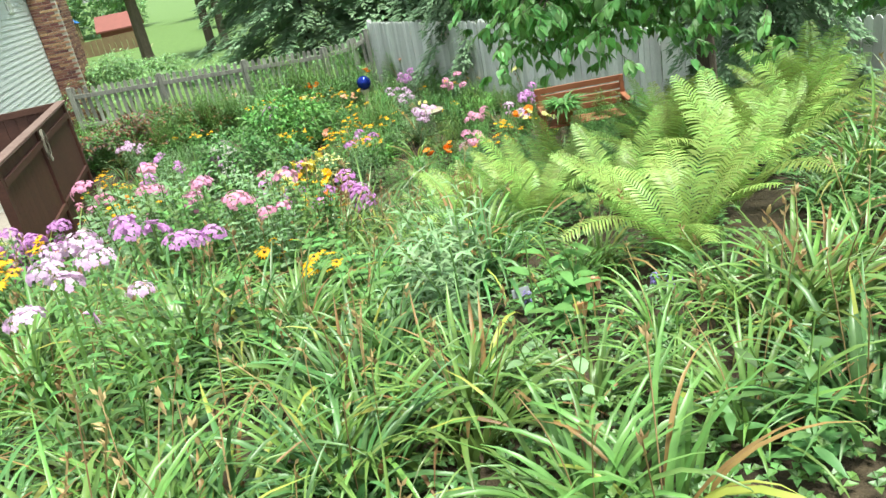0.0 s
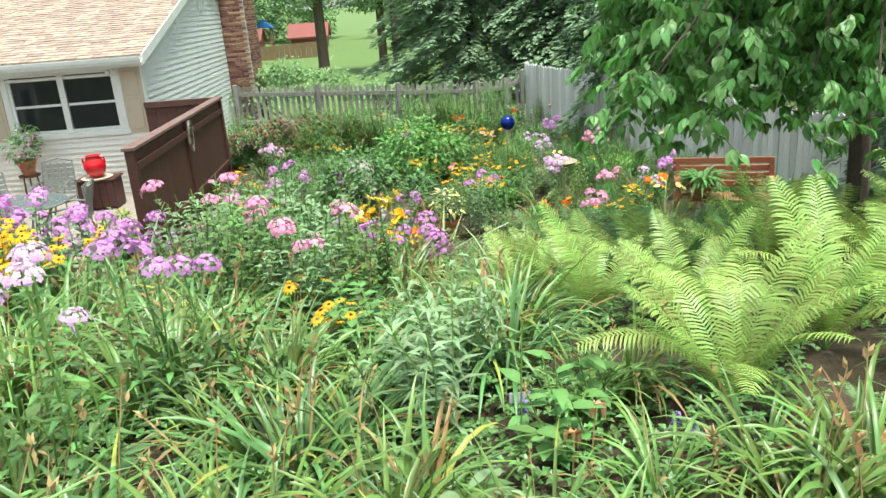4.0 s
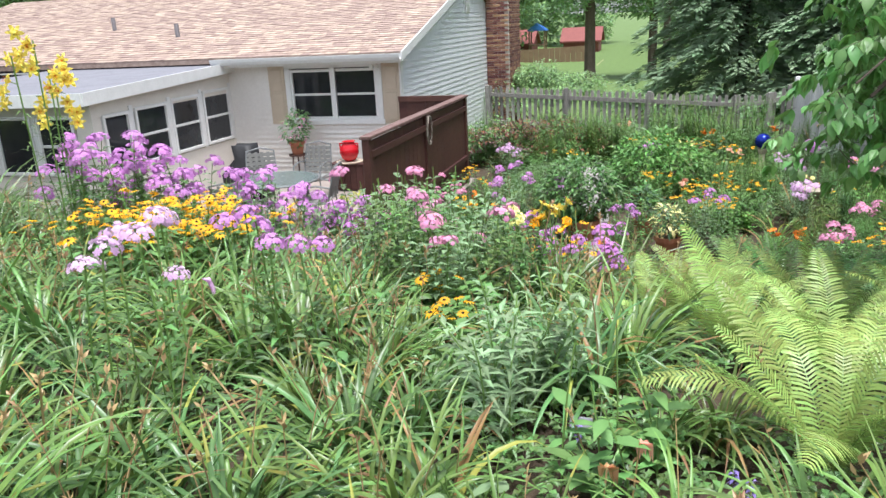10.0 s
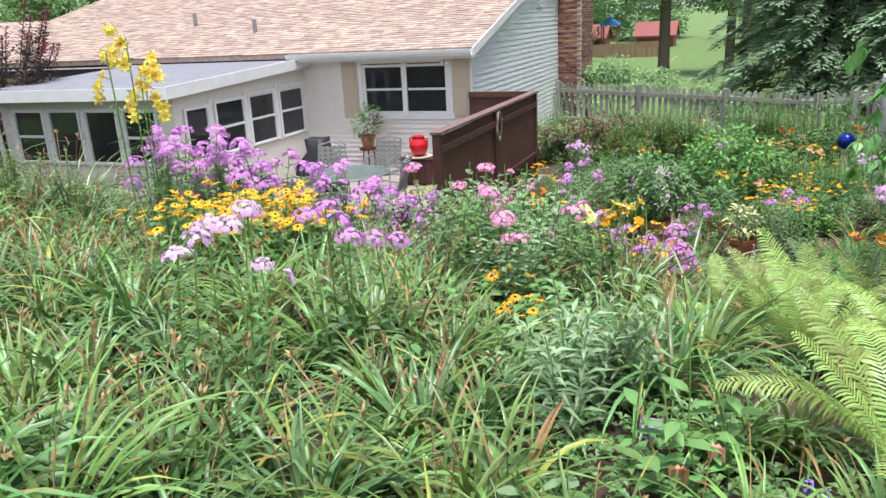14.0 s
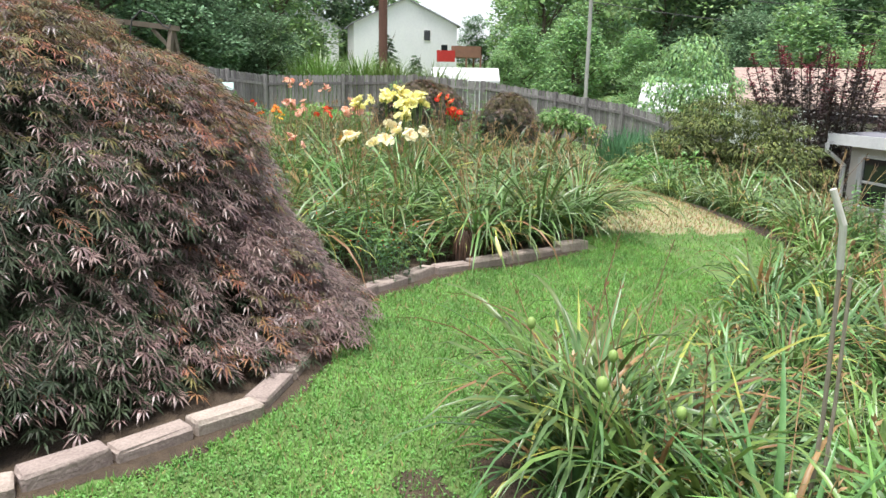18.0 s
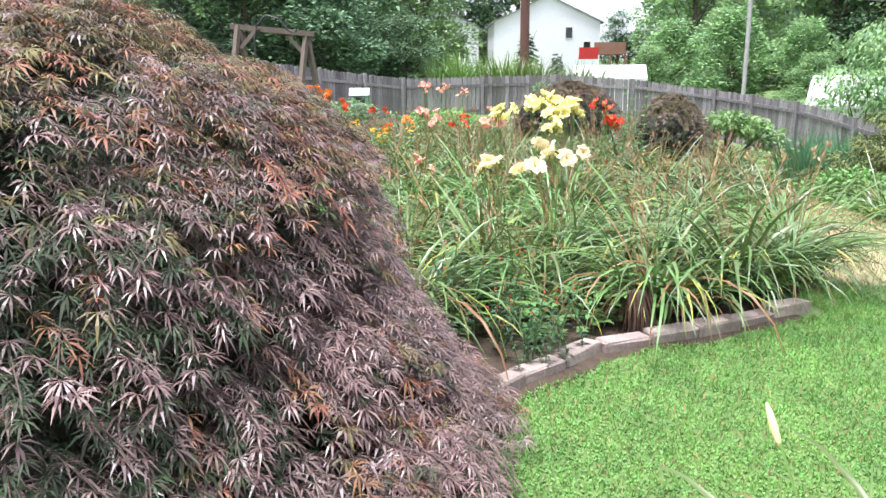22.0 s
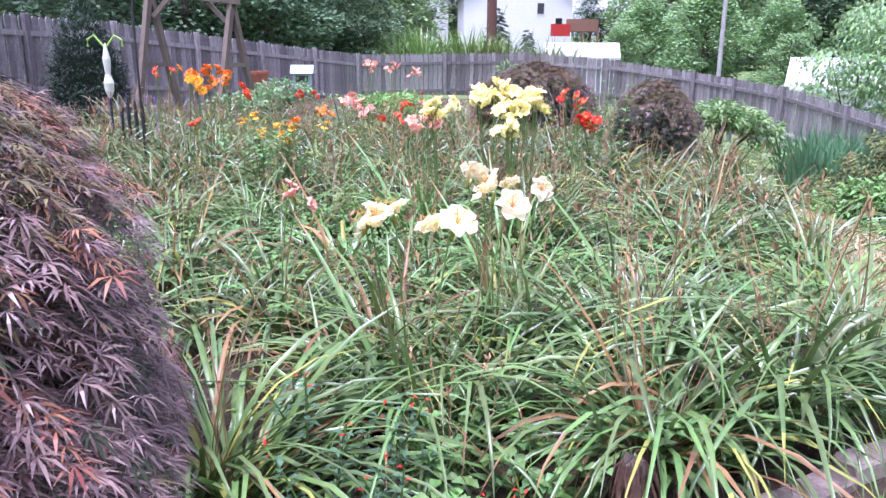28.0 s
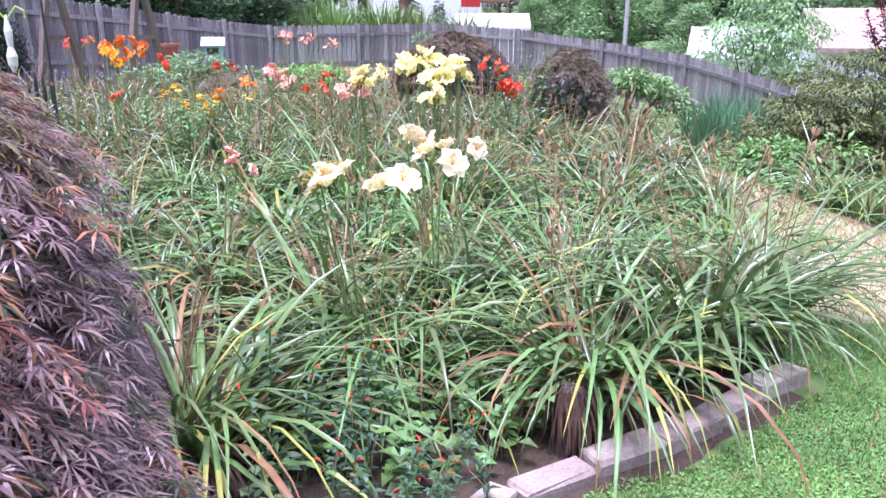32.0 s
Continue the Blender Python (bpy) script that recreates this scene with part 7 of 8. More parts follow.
def patio_chair():
    ob = thing("patio_chair", "grey metal patio chair with a woven strap seat and back", "chair", group="chairs round the patio table")
    for k in range(6):
        part("seat_strap", boxes((-0.24, 0.24, -0.22 + 0.075 * k, -0.16 + 0.075 * k, 0.40, 0.41)), M_MESH, ob)
    for k in range(6):
        part("back_strap", boxes((-0.24, 0.24, 0.235 + 0.02 * k, 0.245 + 0.02 * k, 0.46 + 0.075 * k, 0.52 + 0.075 * k)), M_MESH, ob)
    for k in range(4):
        part("back_strap", boxes((-0.2 + 0.105 * k, -0.15 + 0.105 * k, 0.275, 0.283, 0.44, 0.92)), M_MESH, ob)
    for sx in (-0.26, 0.26):
        for pts, nm in (([(sx, 0.22, 0.38), (sx, 0.27, 0.6), (sx * 0.92, 0.36, 0.93), (0, 0.39, 0.98)], "back_frame"), ([(sx, -0.24, 0.0), (sx, -0.26, 0.4), (sx, -0.2, 0.62), (sx, 0.05, 0.66), (sx, 0.28, 0.62)], "arm"), ([(sx, -0.25, 0.4), (sx, 0.22, 0.38), (sx, 0.3, 0.0)], "leg")):
            bm = bmesh.new()
            tube(bm, pts, 0.015, 6)
            part(nm, bm, M_METAL, ob)
    return ob


ch = patio_chair()
ch.matrix_basis = pose(-6.35, 12.8, PZ, 0, 0, 0)
for x, y, a in ((-7.0, 12.1, 25), (-5.45, 11.1, -80), (-6.1, 9.9, 180)):
    copy_thing(ch, pose(x, y, PZ, 0, 0, a))
stand = thing("plant_stand", "dark red-brown wooden cabinet stand on the patio", "stand", (-5.92, 13.6, PZ))
part("body", boxes((-0.31, 0.31, -0.22, 0.22, 0.02, 0.5), bevel=0.008), M_MAROON, stand)
part("top", boxes((-0.34, 0.34, -0.25, 0.25, 0.5, 0.53), bevel=0.006), M_MAROON, stand)
for k in range(5):
    part("slat", boxes((-0.3 + 0.122 * k, -0.19 + 0.122 * k, -0.235, -0.222, 0.05, 0.47)), M_MAROON, stand)
for sx in (-0.3, 0.25):
    part("foot", boxes((sx, sx + 0.05, -0.2, 0.2, 0, 0.02)), M_MAROON, stand)
vase = thing("red_vase", "glossy bright red ceramic urn with two small handles", "vase", (-5.9, 13.5, PZ + 0.56))
vase.scale = (0.88, 0.88, 0.88)
M_REDG = mat("red_glaze", (0.55, 0.012, 0.02), (0.42, 0.008, 0.015), 0.12, 4)
part("body", lathe([(0.1, 0), (0.16, 0.06), (0.205, 0.18), (0.2, 0.28), (0.13, 0.36), (0.12, 0.4), (0.15, 0.42), (0.12, 0.42), (0.09, 0.37)], 28), M_REDG, vase, smooth=True)
for s in (-1, 1):
    bm = bmesh.new()
    tube(bm, [(s * 0.13, 0, 0.37), (s * 0.2, 0, 0.37), (s * 0.205, 0, 0.28)], 0.018, 6)
    part("handle", bm, M_REDG, vase)
tray = thing("saucer", "round tan saucer under the red urn", "saucer", (-5.9, 13.5, PZ + 0.53))
part("dish", lathe([(0.05, 0), (0.24, 0), (0.26, 0.025), (0.24, 0.03), (0.05, 0.012)], 24), M_TAN, tray)
terracotta(-7.35, 14.25, 0.15, 0.26, PZ + 0.55, label="flower pot on a tall stand against the house")
shrub_z = PZ + 0.8
ps2 = thing("plant_table", "small dark plant stand against the house wall", "stand", (-7.35, 14.25, PZ))
part("top", lathe([(0.02, 0.52), (0.18, 0.52), (0.18, 0.55), (0.02, 0.55)], 16), M_MAROON, ps2)
for k in range(3):
    a = k * 2.09
    bm = bmesh.new()
    tube(bm, [(0.12 * math.cos(a), 0.12 * math.sin(a), 0.52), (0.16 * math.cos(a), 0.16 * math.sin(a), 0)], 0.015, 6)
    part("leg", bm, M_MAROON, ps2)
ob = link("potted_hibiscus", cloud(91, [(0, 0, 0.25, 0.26, 0.3), (0.1, 0, 0.45, 0.18, 0.18)], 420, 0.1, [M_BROAD, M_BROAD, M_WOODD, M_BROAD, M_WOODD, M_BROAD, M_BROAD, M_WOODD, M_ROSE]))
ob.location = (-7.35, 14.25, shrub_z)
tagged(ob, "bushy potted plant with a few pink flowers", "potted plant")
ob = link("coleus", cloud(92, [(0, 0, 0.3, 0.22, 0.22)], 320, 0.09, [M_YELLEAF, M_CLOVER, M_YELLEAF]))
ob.location = (-4.55, 10.4, PZ + 0.15)
tagged(ob, "lime-green potted foliage plant beside the maroon fence", "potted plant")
terracotta(-4.55, 10.4, 0.2, 0.3, PZ, label="blue-grey pot holding lime-green foliage")
grill = thing("covered_grill", "barbecue grill under a black fabric cover", "grill", (-7.6, 12.7, PZ))
bm = boxes((-0.36, 0.36, -0.28, 0.28, 0, 1.0))
bmesh.ops.subdivide_edges(bm, edges=list(bm.edges), cuts=3, use_grid_fill=True)
for v in bm.verts:
    if v.co.z > 0.7:
        v.co.x *= 0.5
        v.co.y *= 0.55
    v.co += Vector((R.uniform(-0.02, 0.02), R.uniform(-0.02, 0.02), R.uniform(-0.015, 0.015)))
part("cover", bm, mat("black_fabric", (0.02, 0.02, 0.022), (0.012, 0.012, 0.014), 0.6, 8, 0.2), grill, smooth=True)
wr = thing("twig_wreath", "grey twig wreath hanging on the maroon fence", "wreath", (PX + 0.09, 11.75, -0.32))
for k in range(14):
    bm = bmesh.new()
    o = R.uniform(0, 6.28)
    tube(bm, [(R.uniform(-0.02, 0.02), 0.13 * math.cos(o + j * 0.4) * R.uniform(0.8, 1.15), 0.22 * math.sin(o + j * 0.4) * R.uniform(0.85, 1.1)) for j in range(9)], 0.007, 4, 0.003)
    part("twig", bm, mat("dry_twig", (0.3, 0.26, 0.22), (0.2, 0.17, 0.14), 0.9, 20), wr)

# ---------------------------------------------------------------- upper garden ornaments
swing = thing("swing_frame", "weathered wooden A-frame swing with braced beam", "swing", (-16.95, -2.6, 0))
b0, b1 = Vector((0.05, -0.65, 2.36)), Vector((-0.2, 0.6, 2.22))


def bar(bm, p, q, w=0.06):
    d = Vector(q) - Vector(p)
    m = Matrix.Translation(p) @ d.to_track_quat("Z", "Y").to_matrix().to_4x4()
    return box(bm, -w / 2, w / 2, -w / 2, w / 2, 0, d.length, m)


part("beam", bar(bmesh.new(), b0 + Vector((0, -0.15, 0)), b1 + Vector((0, 0.15, 0)), 0.1), M_OLDWOOD, swing)
for b in (b0, b1):
    for dx, dy in ((0.5, -0.28), (-0.5, 0.28)):
        part("leg", bar(bmesh.new(), b + Vector((0, 0, 0.02)), (b.x + dx, b.y + dy, -0.1), 0.09), M_OLDWOOD, swing)
    part("cross_bar", bar(bmesh.new(), (b.x + 0.25, b.y - 0.14, 1.2), (b.x - 0.25, b.y + 0.14, 1.2), 0.07), M_OLDWOOD, swing)
for b, s in ((b0, 1), (b1, -1)):
    part("brace", bar(bmesh.new(), b + Vector((0, 0.03 * s, -0.4)), b + Vector((0, 0.38 * s, -0.02)), 0.07), M_OLDWOOD, swing)
hook = thing("shepherd_hook", "black iron shepherd's hook with a curled arm", "plant hook", (-11.6, -1.75, gz(-11.6, -1.75)))
bm = bmesh.new()
tube(bm, [(0, 0, -0.1), (0, 0, 1.7), (0.0, 0.04, 1.9), (0, 0.16, 2.02), (0, 0.3, 1.98), (0, 0.42, 1.84), (0, 0.5, 1.8), (0, 0.53, 1.86)], 0.012, 6)
part("rod", bm, mat("black_iron", (0.02, 0.02, 0.02), (0.03, 0.03, 0.03), 0.5, 10), hook)
feeder = thing("bird_feeder", "pale green and white house-shaped bird feeder on a post", "bird feeder", (-20.8, -1.35, gz(-20.8, -1.35)))
feeder.scale = (0.72, 0.72, 0.8)
M_PALEG = mat("pale_green_paint", (0.36, 0.52, 0.47), (0.28, 0.43, 0.39), 0.5, 6)
part("post", boxes((-0.05, 0.05, -0.05, 0.05, -0.1, 0.75)), M_OLDWOOD, feeder)
part("body", boxes((-0.2, 0.2, -0.26, 0.26, 0.75, 1.08), bevel=0.01), M_PALEG, feeder)
# Dark plate on the solid body paints the shade of a hole.
part("opening", boxes((0.2, 0.215, -0.18, 0.18, 0.84, 1.0)), M_DARK, feeder)
bm = bmesh.new()
vs = [bm.verts.new(v) for v in ((0.3, -0.34, 1.06), (0.3, 0.34, 1.06), (0, 0.34, 1.28), (0, -0.34, 1.28), (-0.3, 0.34, 1.06), (-0.3, -0.34, 1.06))]
bm.faces.new((vs[0], vs[1], vs[2], vs[3]))
bm.faces.new((vs[3], vs[2], vs[4], vs[5]))
bm.faces.new((vs[0], vs[3], vs[5]))
bm.faces.new((vs[1], vs[4], vs[2]))
part("roof", bm, M_PALEG, feeder)
orn = thing("garden_ornament", "white and lime-green garden figure on a post", "ornament", (-13.3, -2.68, gz(-13.3, -2.68)))
bm = lathe([(0.015, 0.72), (0.05, 0.8), (0.06, 0.9), (0.03, 1.0), (0.04, 1.1), (0.045, 1.18), (0.02, 1.3), (0.008, 1.36)], 12)
part("figure", bm, mat("white_glaze", (0.75, 0.75, 0.7), (0.6, 0.68, 0.45), 0.4, 4), orn)
for s in (-1, 1):
    bm = bmesh.new()
    tube(bm, [(0, 0, 1.3), (0, 0.12 * s, 1.45), (0, 0.2 * s, 1.4), (0, 0.2 * s, 1.32)], 0.012, 6)
    part("scroll", bm, mat("lime_metal", (0.35, 0.55, 0.1), (0.25, 0.45, 0.08), 0.4, 5), orn)
part("stake", boxes((-0.012, 0.012, -0.012, 0.012, -0.1, 0.76)), MATS["black_iron"], orn)
for k in range(4):
    ir = thing("iron_edging", "short black iron garden fence stake", "edging", (-12.9 + 0.03 * k, -2.42 + 0.09 * k, gz(-12.9, -2.4)), group="iron stakes")
    part("bar", lathe([(0.022, -0.1), (0.018, 0.1), (0.024, 0.25), (0.018, 0.4), (0.024, 0.55), (0.018, 0.68), (0.004, 0.75)], 6), MATS["black_iron"], ir)
for k in range(9):
    x, y = -12.4 + R.uniform(-0.5, 0.5), -1.9 + R.uniform(-0.5, 0.5)
    g = Veg()
    g.stem([(0, 0, 0), (0, 0, 0.75)], 0.004, 1)
    for j in range(70):
        a = R.uniform(0, 6.28)
        g.blade(Vector((0, 0, 0.42 + 0.36 * j / 70)), Vector((math.cos(a), math.sin(a), 0.3)), Vector((0, 0, 1)), 0.028, 0.012, 0)
    for j in range(12):
        a = R.uniform(0, 6.28)
        g.blade(Vector((0, 0, 0.4 * j / 12)), Vector((math.cos(a), math.sin(a), 0.4)), Vector((0, 0, 1)), 0.1, 0.03, 1)
    ob = place(g.mesh("hyssop", [M_VIOLET, M_STEM]), "hyssop", "upright hyssop with violet flower spikes", "flower", x, y, 1.05, group="hyssops")
terracotta(-19.2, -2.0, 0.2, 0.3, 0.75, label="hanging terracotta planter with trailing leaves")

# ---------------------------------------------------------------- things close to the path of the lawn
st = thing("wooden_stake", "thin weathered grey wooden stake with a bent pale top", "stake", (-2.36, 1.74, gz(-2.36, 1.74)))
bm = bmesh.new()
tube(bm, [(0, 0, -0.15), (0.01, 0.01, 0.45), (0.03, -0.02, 0.9)], 0.007, 7, 0.006)
tube(bm, [(0.03, 0.015, -0.15), (0.035, 0.02, 0.5), (0.05, 0.0, 0.86)], 0.006, 7, 0.005)
part("pole", bm, mat("bamboo_grey", (0.3, 0.26, 0.2), (0.2, 0.17, 0.13), 0.8, 12, 0.2, stretch=(3, 3, 0.5)), st)
bm = bmesh.new()
tube(bm, [(0.03, -0.02, 0.88), (0.045, -0.04, 1.0), (0.035, -0.075, 1.09)], 0.010, 8, 0.009)
part("sleeve", bm, mat("pale_plastic", (0.6, 0.58, 0.52), (0.5, 0.48, 0.43), 0.5, 8), st, "pale bent plastic sleeve")
# worn bare patch in the lawn beside the front clump
pv = [(-2.9, 0.72, gz(-2.9, 0.72) + 0.009)]
for k in range(26):
    a = k * 0.24166
    q = 0.11 * (1 + 0.7 * noise.noise(Vector((math.cos(a) * 1.5, math.sin(a) * 1.5, 4))) + 0.45 * noise.noise(Vector((math.cos(a) * 6, math.sin(a) * 6, 1))))
    px, py = -2.9 + q * math.cos(a) * 1.3, 0.72 + q * math.sin(a)
    pv.append((px, py, gz(px, py) + 0.005))
tagged(link("bare_patch", pmesh("bare_patch", pv, [(0, k + 1, (k + 1) % 26 + 1) for k in range(26)], M_SOIL)), "worn patch of bare brown earth in the lawn", "soil", kind="structure")
# tall yellow trumpet lilies
tl = thing("trumpet_lily", "tall yellow trumpet lilies on leafy stems", "flower", (-4.4, 4.85, gz(-4.4, 4.85)))
for k in range(4):
    x, y, h = R.uniform(-0.18, 0.18), R.uniform(-0.18, 0.18), R.uniform(1.45, 1.85)
    g = Veg()
    g.stem([(x * 0.6, y * 0.6, 0), (x, y, h)], 0.006, 1)
    for j in range(46):
        a = R.uniform(0, 6.28)
        g.blade(Vector((x, y, h * (0.1 + 0.7 * j / 46))), Vector((math.cos(a), math.sin(a), 0.3)), Vector((0, 0, 1)), 0.11, 0.014, 0, 0.1, 0.4)
    link("stem", g.mesh("stem", [M_LILY, M_STEM]), tl)
    for j in range(7):
        a = R.uniform(0, 6.28)
        f = link("flower", FLOWERS["trumpet"], tl)
        f.matrix_basis = pose(x + 0.1 * math.cos(a), y + 0.1 * math.sin(a), h - 0.07 * j + 0.05, 0, 0, 0) @ Euler((radians(R.uniform(60, 110)), 0, a)).to_matrix().to_4x4() @ Matrix.Scale(0.95, 4)
# front clump with fat pods and one pale yellow bud
fc = thing("daylily", "daylily clump with green seed pods and one pale yellow bud", "flower", (-3.0, 1.18, gz(-3.0, 1.18)))
BROAD_FANS = [daylily_leaves(120 + k, 44, 0.88, 0.03, 2, 0.0, 0.0135) for k in range(3)]
for k, (dx, dy, sc) in enumerate(((-0.1, 0.1, 0.95), (0.12, 0.08, 0.95), (0.0, 0.32, 0.95), (0.34, 0.22, 0.9))):
    lv = link("leaves", (BROAD_FANS[0], BROAD_FANS[1], FOUNTAINS[2], BROAD_FANS[2])[k], fc)
    lv.scale, lv.location = (sc, sc, sc), (dx, dy, 0)
g = Veg()
g.stem([(0, 0, 0), (-0.15, -0.03, 0.4), (-0.38, -0.07, 0.68)], 0.0035, 0)
link("stem", g.mesh("stem", [M_STEM]), fc)
bd = part("bud", lathe([(0.003, 0), (0.007, 0.014), (0.009, 0.042), (0.007, 0.07), (0.002, 0.09)], 8), M_LEMON, fc, "pale yellow closed bud", True)
bd.matrix_basis = pose(-0.38, -0.07, 0.67, 10, -28, 0)
M_POD = leafmat("seed_pod", (0.3, 0.42, 0.12), (0.22, 0.33, 0.09), 0.15)
for px, py, pz in ((0.72, -0.12, 0.6), (0.3, 0.1, 0.5), (0.1, -0.1, 0.55), (0.55, 0.2, 0.42), (0.9, 0.3, 0.35)):
    g = Veg()
    g.stem([(px * 0.8, py * 0.8, 0), (px, py, pz)], 0.003, 0)
    link("stem", g.mesh("stem", [M_STEM]), fc)
    part("seed_pod", lathe([(0.003, 0), (0.012, 0.008), (0.016, 0.022), (0.012, 0.036), (0.003, 0.042)], 9), M_POD, fc, "plump green seed pod", True).location = (px, py, pz)
for x, y in ((-2.75, 1.32), (-2.5, 1.5), (-2.2, 1.55), (-3.15, 1.45), (-1.9, 1.7)):
    place(R.choice(BROAD_FANS), "daylily_clump", "clump of tall broad daylily leaves beside the lawn", "plant", x, y, R.uniform(0.8, 0.95), group="daylily clumps")
blooming_lily(-2.05, 1.2, "peach", 1, 0.28, 0.03, "fading peach-pink", False, 0.7)
# wilted blossoms, small violets and a plant label among the leaves
for x, y, z, c in ((-0.32, 2.43, 0.2, M_PEACH), (-0.4, 2.36, 0.16, leafmat("wilted_petal", (0.8, 0.5, 0.28), (0.68, 0.36, 0.2), 0.3)), (-2.0, 3.0, 0.4, M_PHLOXP)):
    g = Veg()
    for k in range(7):
        g.blade(Vector((0, 0, 0)), Vector((0.8 + R.uniform(-0.3, 0.3), R.uniform(-0.5, 0.5), -0.5)), Vector((0, 0, 1)), 0.075, 0.022, 0, 0.4, 0.5)
    g.stem([(0, 0, 0), (-0.02, 0.01, -z)], 0.003, 1)
    ob = link("wilted_lily", g.mesh("wilted_lily", [c, M_STALK]))
    ob.matrix_basis = pose(x, y, gz(x, y) + z, 0, 0, R.uniform(0, 90))
    tagged(ob, "wilted folded daylily blossom on a dry stem", "flower", "wilted blossoms")
for x, y in ((-0.04, 2.4), (-0.08, 2.44), (-0.5, 2.6)):
    g = Veg()
    g.stem([(0, 0, 0), (0.01, 0, 0.22)], 0.003, 1)
    for k in range(14):
        a = R.uniform(0, 6.28)
        g.blade(Vector((0, 0, 0.14 + 0.006 * k)), Vector((math.cos(a), math.sin(a), -0.3)), Vector((0, 0, 1)), 0.03, 0.016, 0, 0.4)
    place(g.mesh("bellflower", [M_VIOLET, M_STEM]), "bellflower", "small violet bell-shaped flowers on a short stem", "flower", x, y, 0.65, group="violet flowers")
for x, y in ((-1.12, 2.16), (-0.5, 2.62)):
    tg = thing("plant_tag", "small pale grey metal plant label on a wire stake", "plant label", (x, y, gz(x, y)), R.uniform(-30, 30), "plant labels")
    part("plate", boxes((-0.035, 0.035, -0.004, 0.0, 0.1, 0.135), bevel=0.002, m=pose(0, 0, 0, -25, 0, 0)), mat("zinc", (0.3, 0.3, 0.33), (0.22, 0.22, 0.25), 0.6, 10, metal=0.2), tg)
    part("wire", boxes((-0.003, 0.003, -0.003, 0.003, -0.05, 0.12)), MATS["zinc"], tg)

# ---------------------------------------------------------------- ground cover, grass
GR = random.Random(33)


def ground_leaves(name, label, region, n, test, size, mats, hmin, hmax):
    g = Veg()
    x0, x1, y0, y1 = region
    while n > 0:
        x, y = GR.uniform(x0, x1), GR.uniform(y0, y1)
        n -= 1
        if not test(x, y):
            continue
        z = gz(x, y)
        h = GR.uniform(hmin, hmax)
        a0 = GR.uniform(0, 6.28)
        for k in range(3):
            a = a0 + k * 2.1
            g.blade(Vector((x, y, z + h)), Vector((math.cos(a), math.sin(a), GR.uniform(-0.1, 0.5))), Vector((0, 0, 1)), size * GR.uniform(0.7, 1.3), size * 0.75, GR.randrange(len(mats)), 0.2)
    return tagged(link(name, g.mesh(name, mats)), label, "ground cover", kind="stuff")


ground_leaves("ground_cover", "low green clover-like ground cover over the soil", (-5.0, 3.2, 1.35, 6.0), 26000, lambda x, y: inside(RIGHT_BED, x, y) and noise.noise(Vector((x * 2.1, y * 2.1, 5))) > -0.25, 0.03, [M_BROAD, M_LILYD, M_LILY], 0.0, 0.12)
ground_leaves("ground_cover", "broad low green leaves between the daylilies", (-9.5, -4.0, -1.2, 3.6), 6000, lambda x, y: in_left(x, y) and (x - MC.x) ** 2 + (y - MC.y) ** 2 > 6.5 and min((x - a) ** 2 + (y - b) ** 2 for a, b in BED_EDGE) > 0.02, 0.06, [M_BROAD, M_CLOVER, M_BROAD], 0.02, 0.24)


def lawn_blades(n):
    g = Veg()
    for _ in range(n):
        u = GR.random()
        x, y = (GR.uniform(-6.6, -0.8), GR.uniform(-1.8, 3.2)) if u < 0.67 else (GR.gauss(-0.6, 1.5), GR.gauss(-1.2, 1.5)) if u < 0.87 else (GR.uniform(-11, -5.5), GR.uniform(2.2, 5.4))
        if inside(LEFT_BED, x, y) or inside(RIGHT_BED, x, y) or bare(x, y) or ((x + 2.9) ** 2 / 1.7 + (y - 0.72) ** 2 < 0.022 and GR.random() < 0.4):
            continue
        straw = dry_lawn(x, y)
        if straw and GR.random() < 0.4:
            continue
        z = gz(x, y)
        a = GR.uniform(0, 6.28)
        if not straw and GR.random() < 0.45:
            g.blade(Vector((x, y, z + 0.006)), Vector((math.cos(a), math.sin(a), GR.uniform(0.0, 0.9))), Vector((0, 0, 1)), GR.uniform(0.009, 0.018), 0.011, 1, 0.2)
            continue
        h = GR.uniform(0.015, 0.04)
        dx, dy = math.cos(a) * 0.0036, math.sin(a) * 0.0036
        lx, ly = GR.uniform(-0.02, 0.02), GR.uniform(-0.02, 0.02)
        k = len(g.v)
        g.v += [(x - dx, y - dy, z), (x + dx, y + dy, z), (x + lx, y + ly, z + h)]
        g.f.append((k, k + 1, k + 2))
        g.m.append(0 if GR.random() < (0.25 if straw else 0.93) else 2)
    return tagged(link("grass", g.mesh("grass", [M_GRASS, M_CLOVER, M_STALK])), "short mown grass with clover leaves", "grass", kind="stuff")


lawn_blades(405000)

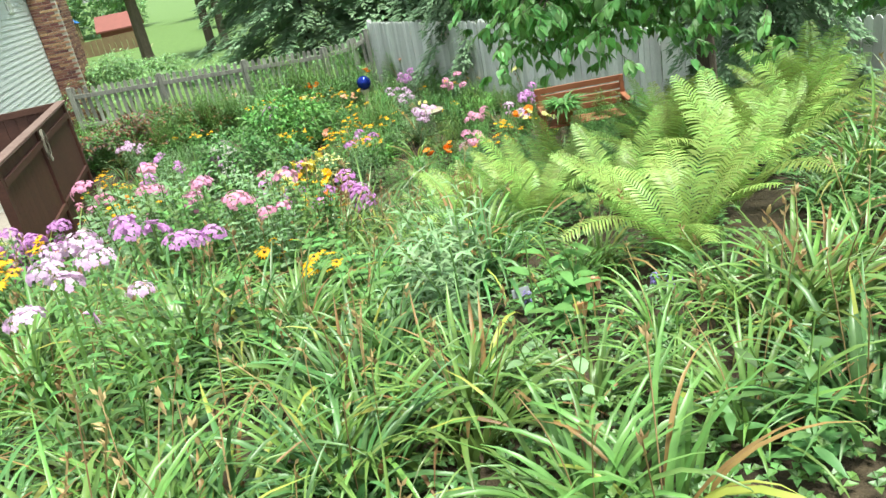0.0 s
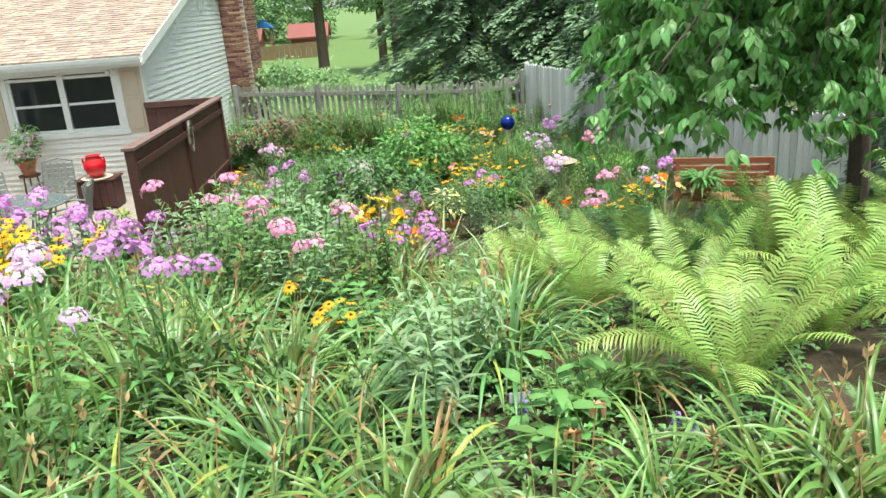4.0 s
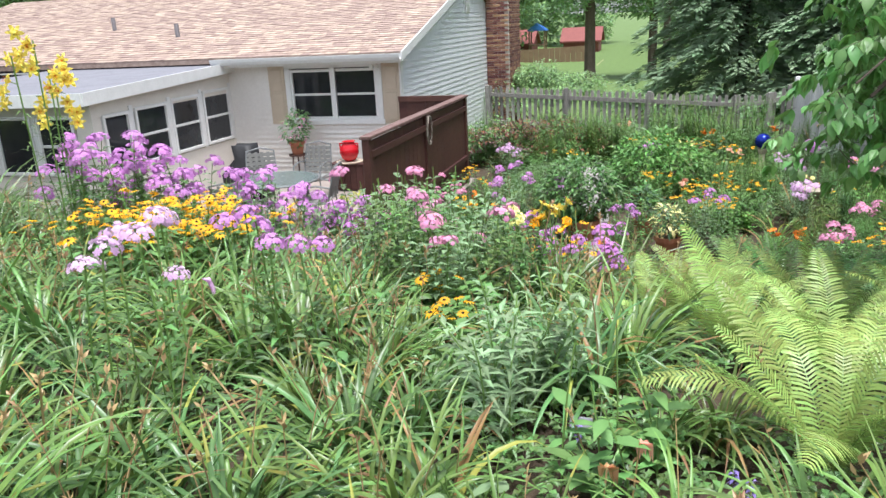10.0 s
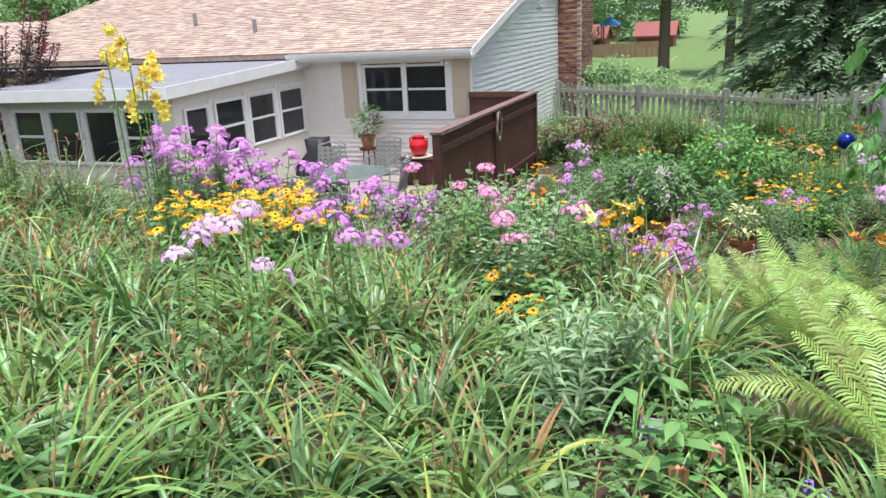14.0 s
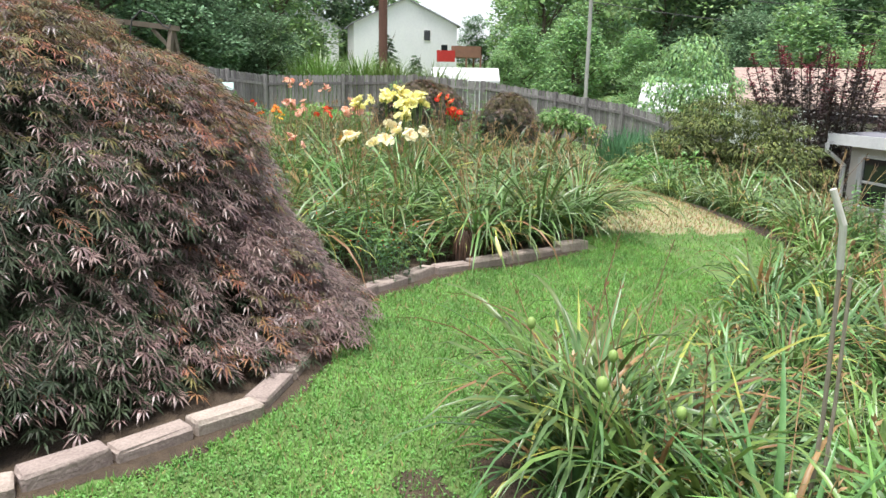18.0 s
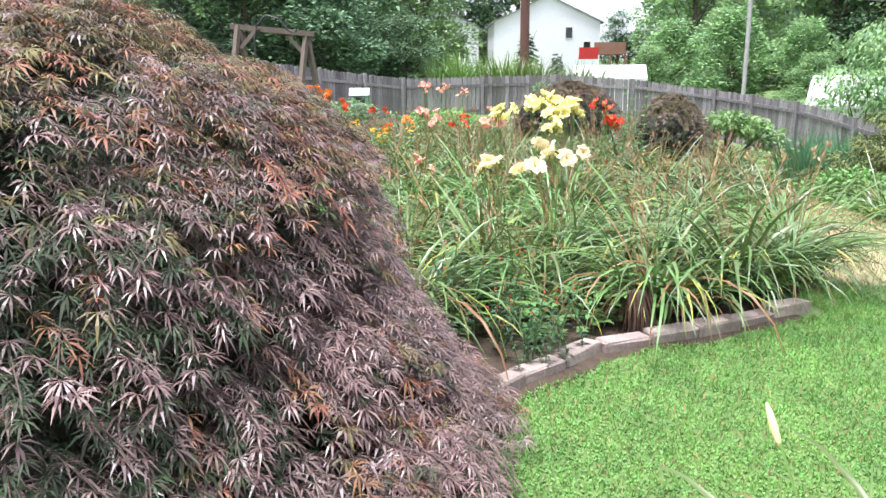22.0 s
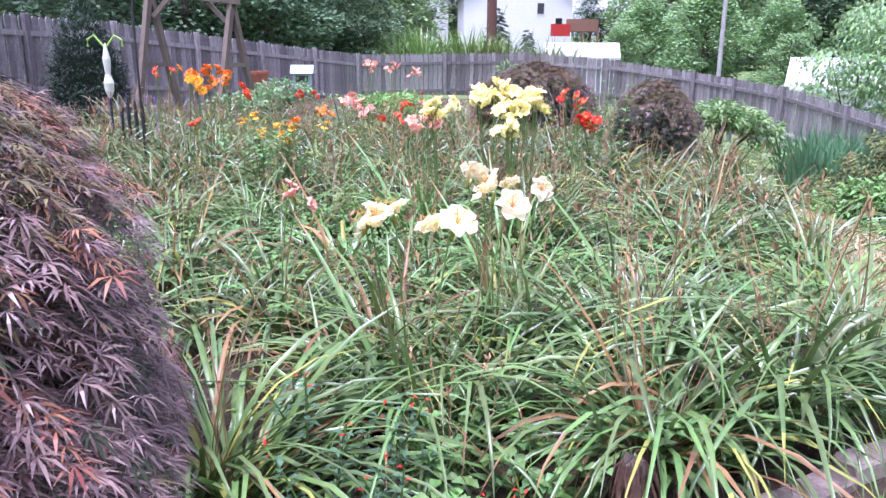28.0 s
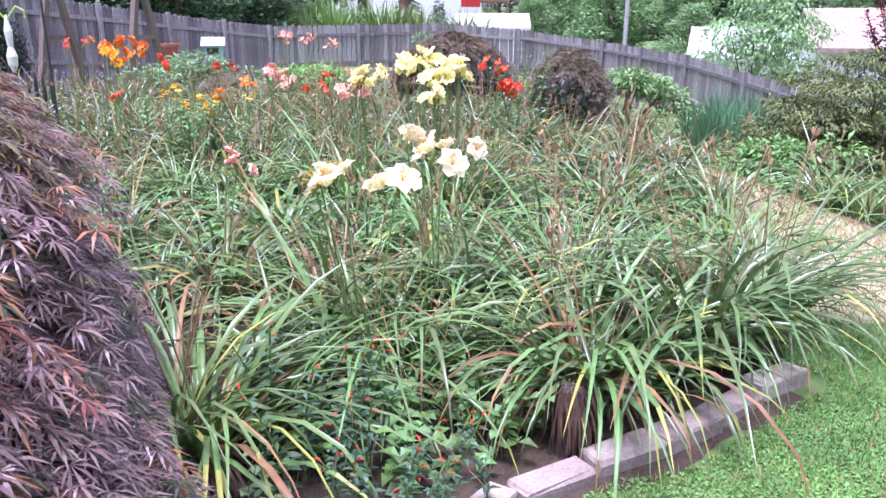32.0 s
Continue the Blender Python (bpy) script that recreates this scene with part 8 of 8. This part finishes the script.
# ---------------------------------------------------------------- bricks and shingles
bmb = boxes((-0.1, 0.1, -0.012, 0.012, -0.0285, 0.0285), bevel=0.003)
BRICK = bpy.data.meshes.new("brick")
bmb.to_mesh(BRICK)
bmb.free()
BRICK.materials.append(M_BRICK)
row, z, count = 0, -1.9, 0
rest = []
while z < 3.4:
    spots = []
    off = 0.1 if row % 2 else 0.0
    x = CX0 + 0.1 - off
    while x < CX1 - 0.02:
        spots.append(pose(min(max(x, CX0 + 0.1), CX1 - 0.1), CY0, z, 0, 0, 0))
        x += 0.215
    y = CY0 + 0.11 + off
    while y < CY1 - 0.06:
        spots.append(pose(CX1 - 0.001, y, z, 0, 0, 90))
        y += 0.215
    for m in spots:
        m = m @ pose(0, R.uniform(-0.003, 0.003), 0, 0, 0, 0)
        if z > -1.4 and count < 300 and row % 2 == 0:
            o = link("brick", BRICK, chimney)
            o.matrix_basis = m
            count += 1
        else:
            rest.append((BRICK, m))
    z += 0.0677
    row += 1
bk = joined("brickwork", "", "", rest, [M_BRICK])
bk.parent = chimney
# shingle courses with staggered tabs on the near slope
vs, fs = [], []
nrm = Vector((0, -(RZ - EZT), RY - EY)).normalized()
upv = Vector((0, RY - EY, RZ - EZT)).normalized()
L = math.hypot(RY - EY, RZ - EZT)
c = 0
while c * 0.143 < L - 0.05:
    x = HX0 - 0.3 + (0.17 if c % 2 else 0.0) + R.uniform(-0.03, 0.03)
    while x < GX + 0.16:
        w = R.choice((0.16, 0.2, 0.26, 0.31))
        x1 = min(x + w - 0.008, GX + 0.178)
        t0, t1 = c * 0.143 - 0.005, min(L, c * 0.143 + 0.15)
        b0 = Vector((0, EY, EZT)) + nrm * (0.012 + 0.007 * R.random())
        k = len(vs)
        for xx, tt, lift in ((x, t0, 0.0), (x1, t0, 0.0), (x1, t1, -0.009), (x, t1, -0.009)):
            p = b0 + upv * tt + nrm * lift
            vs.append((xx, p.y, p.z))
        for xx in (x, x1):
            p = b0 + upv * t0 - nrm * 0.012
            vs.append((xx, p.y, p.z))
        fs += [(k, k + 1, k + 2, k + 3), (k + 4, k + 5, k + 1, k)]
        x += w
    c += 1
o = link("shingles", pmesh("shingles", vs, fs, M_SHINGLE), house, "overlapping tan asphalt shingle tabs")
o["kind"] = "stuff"
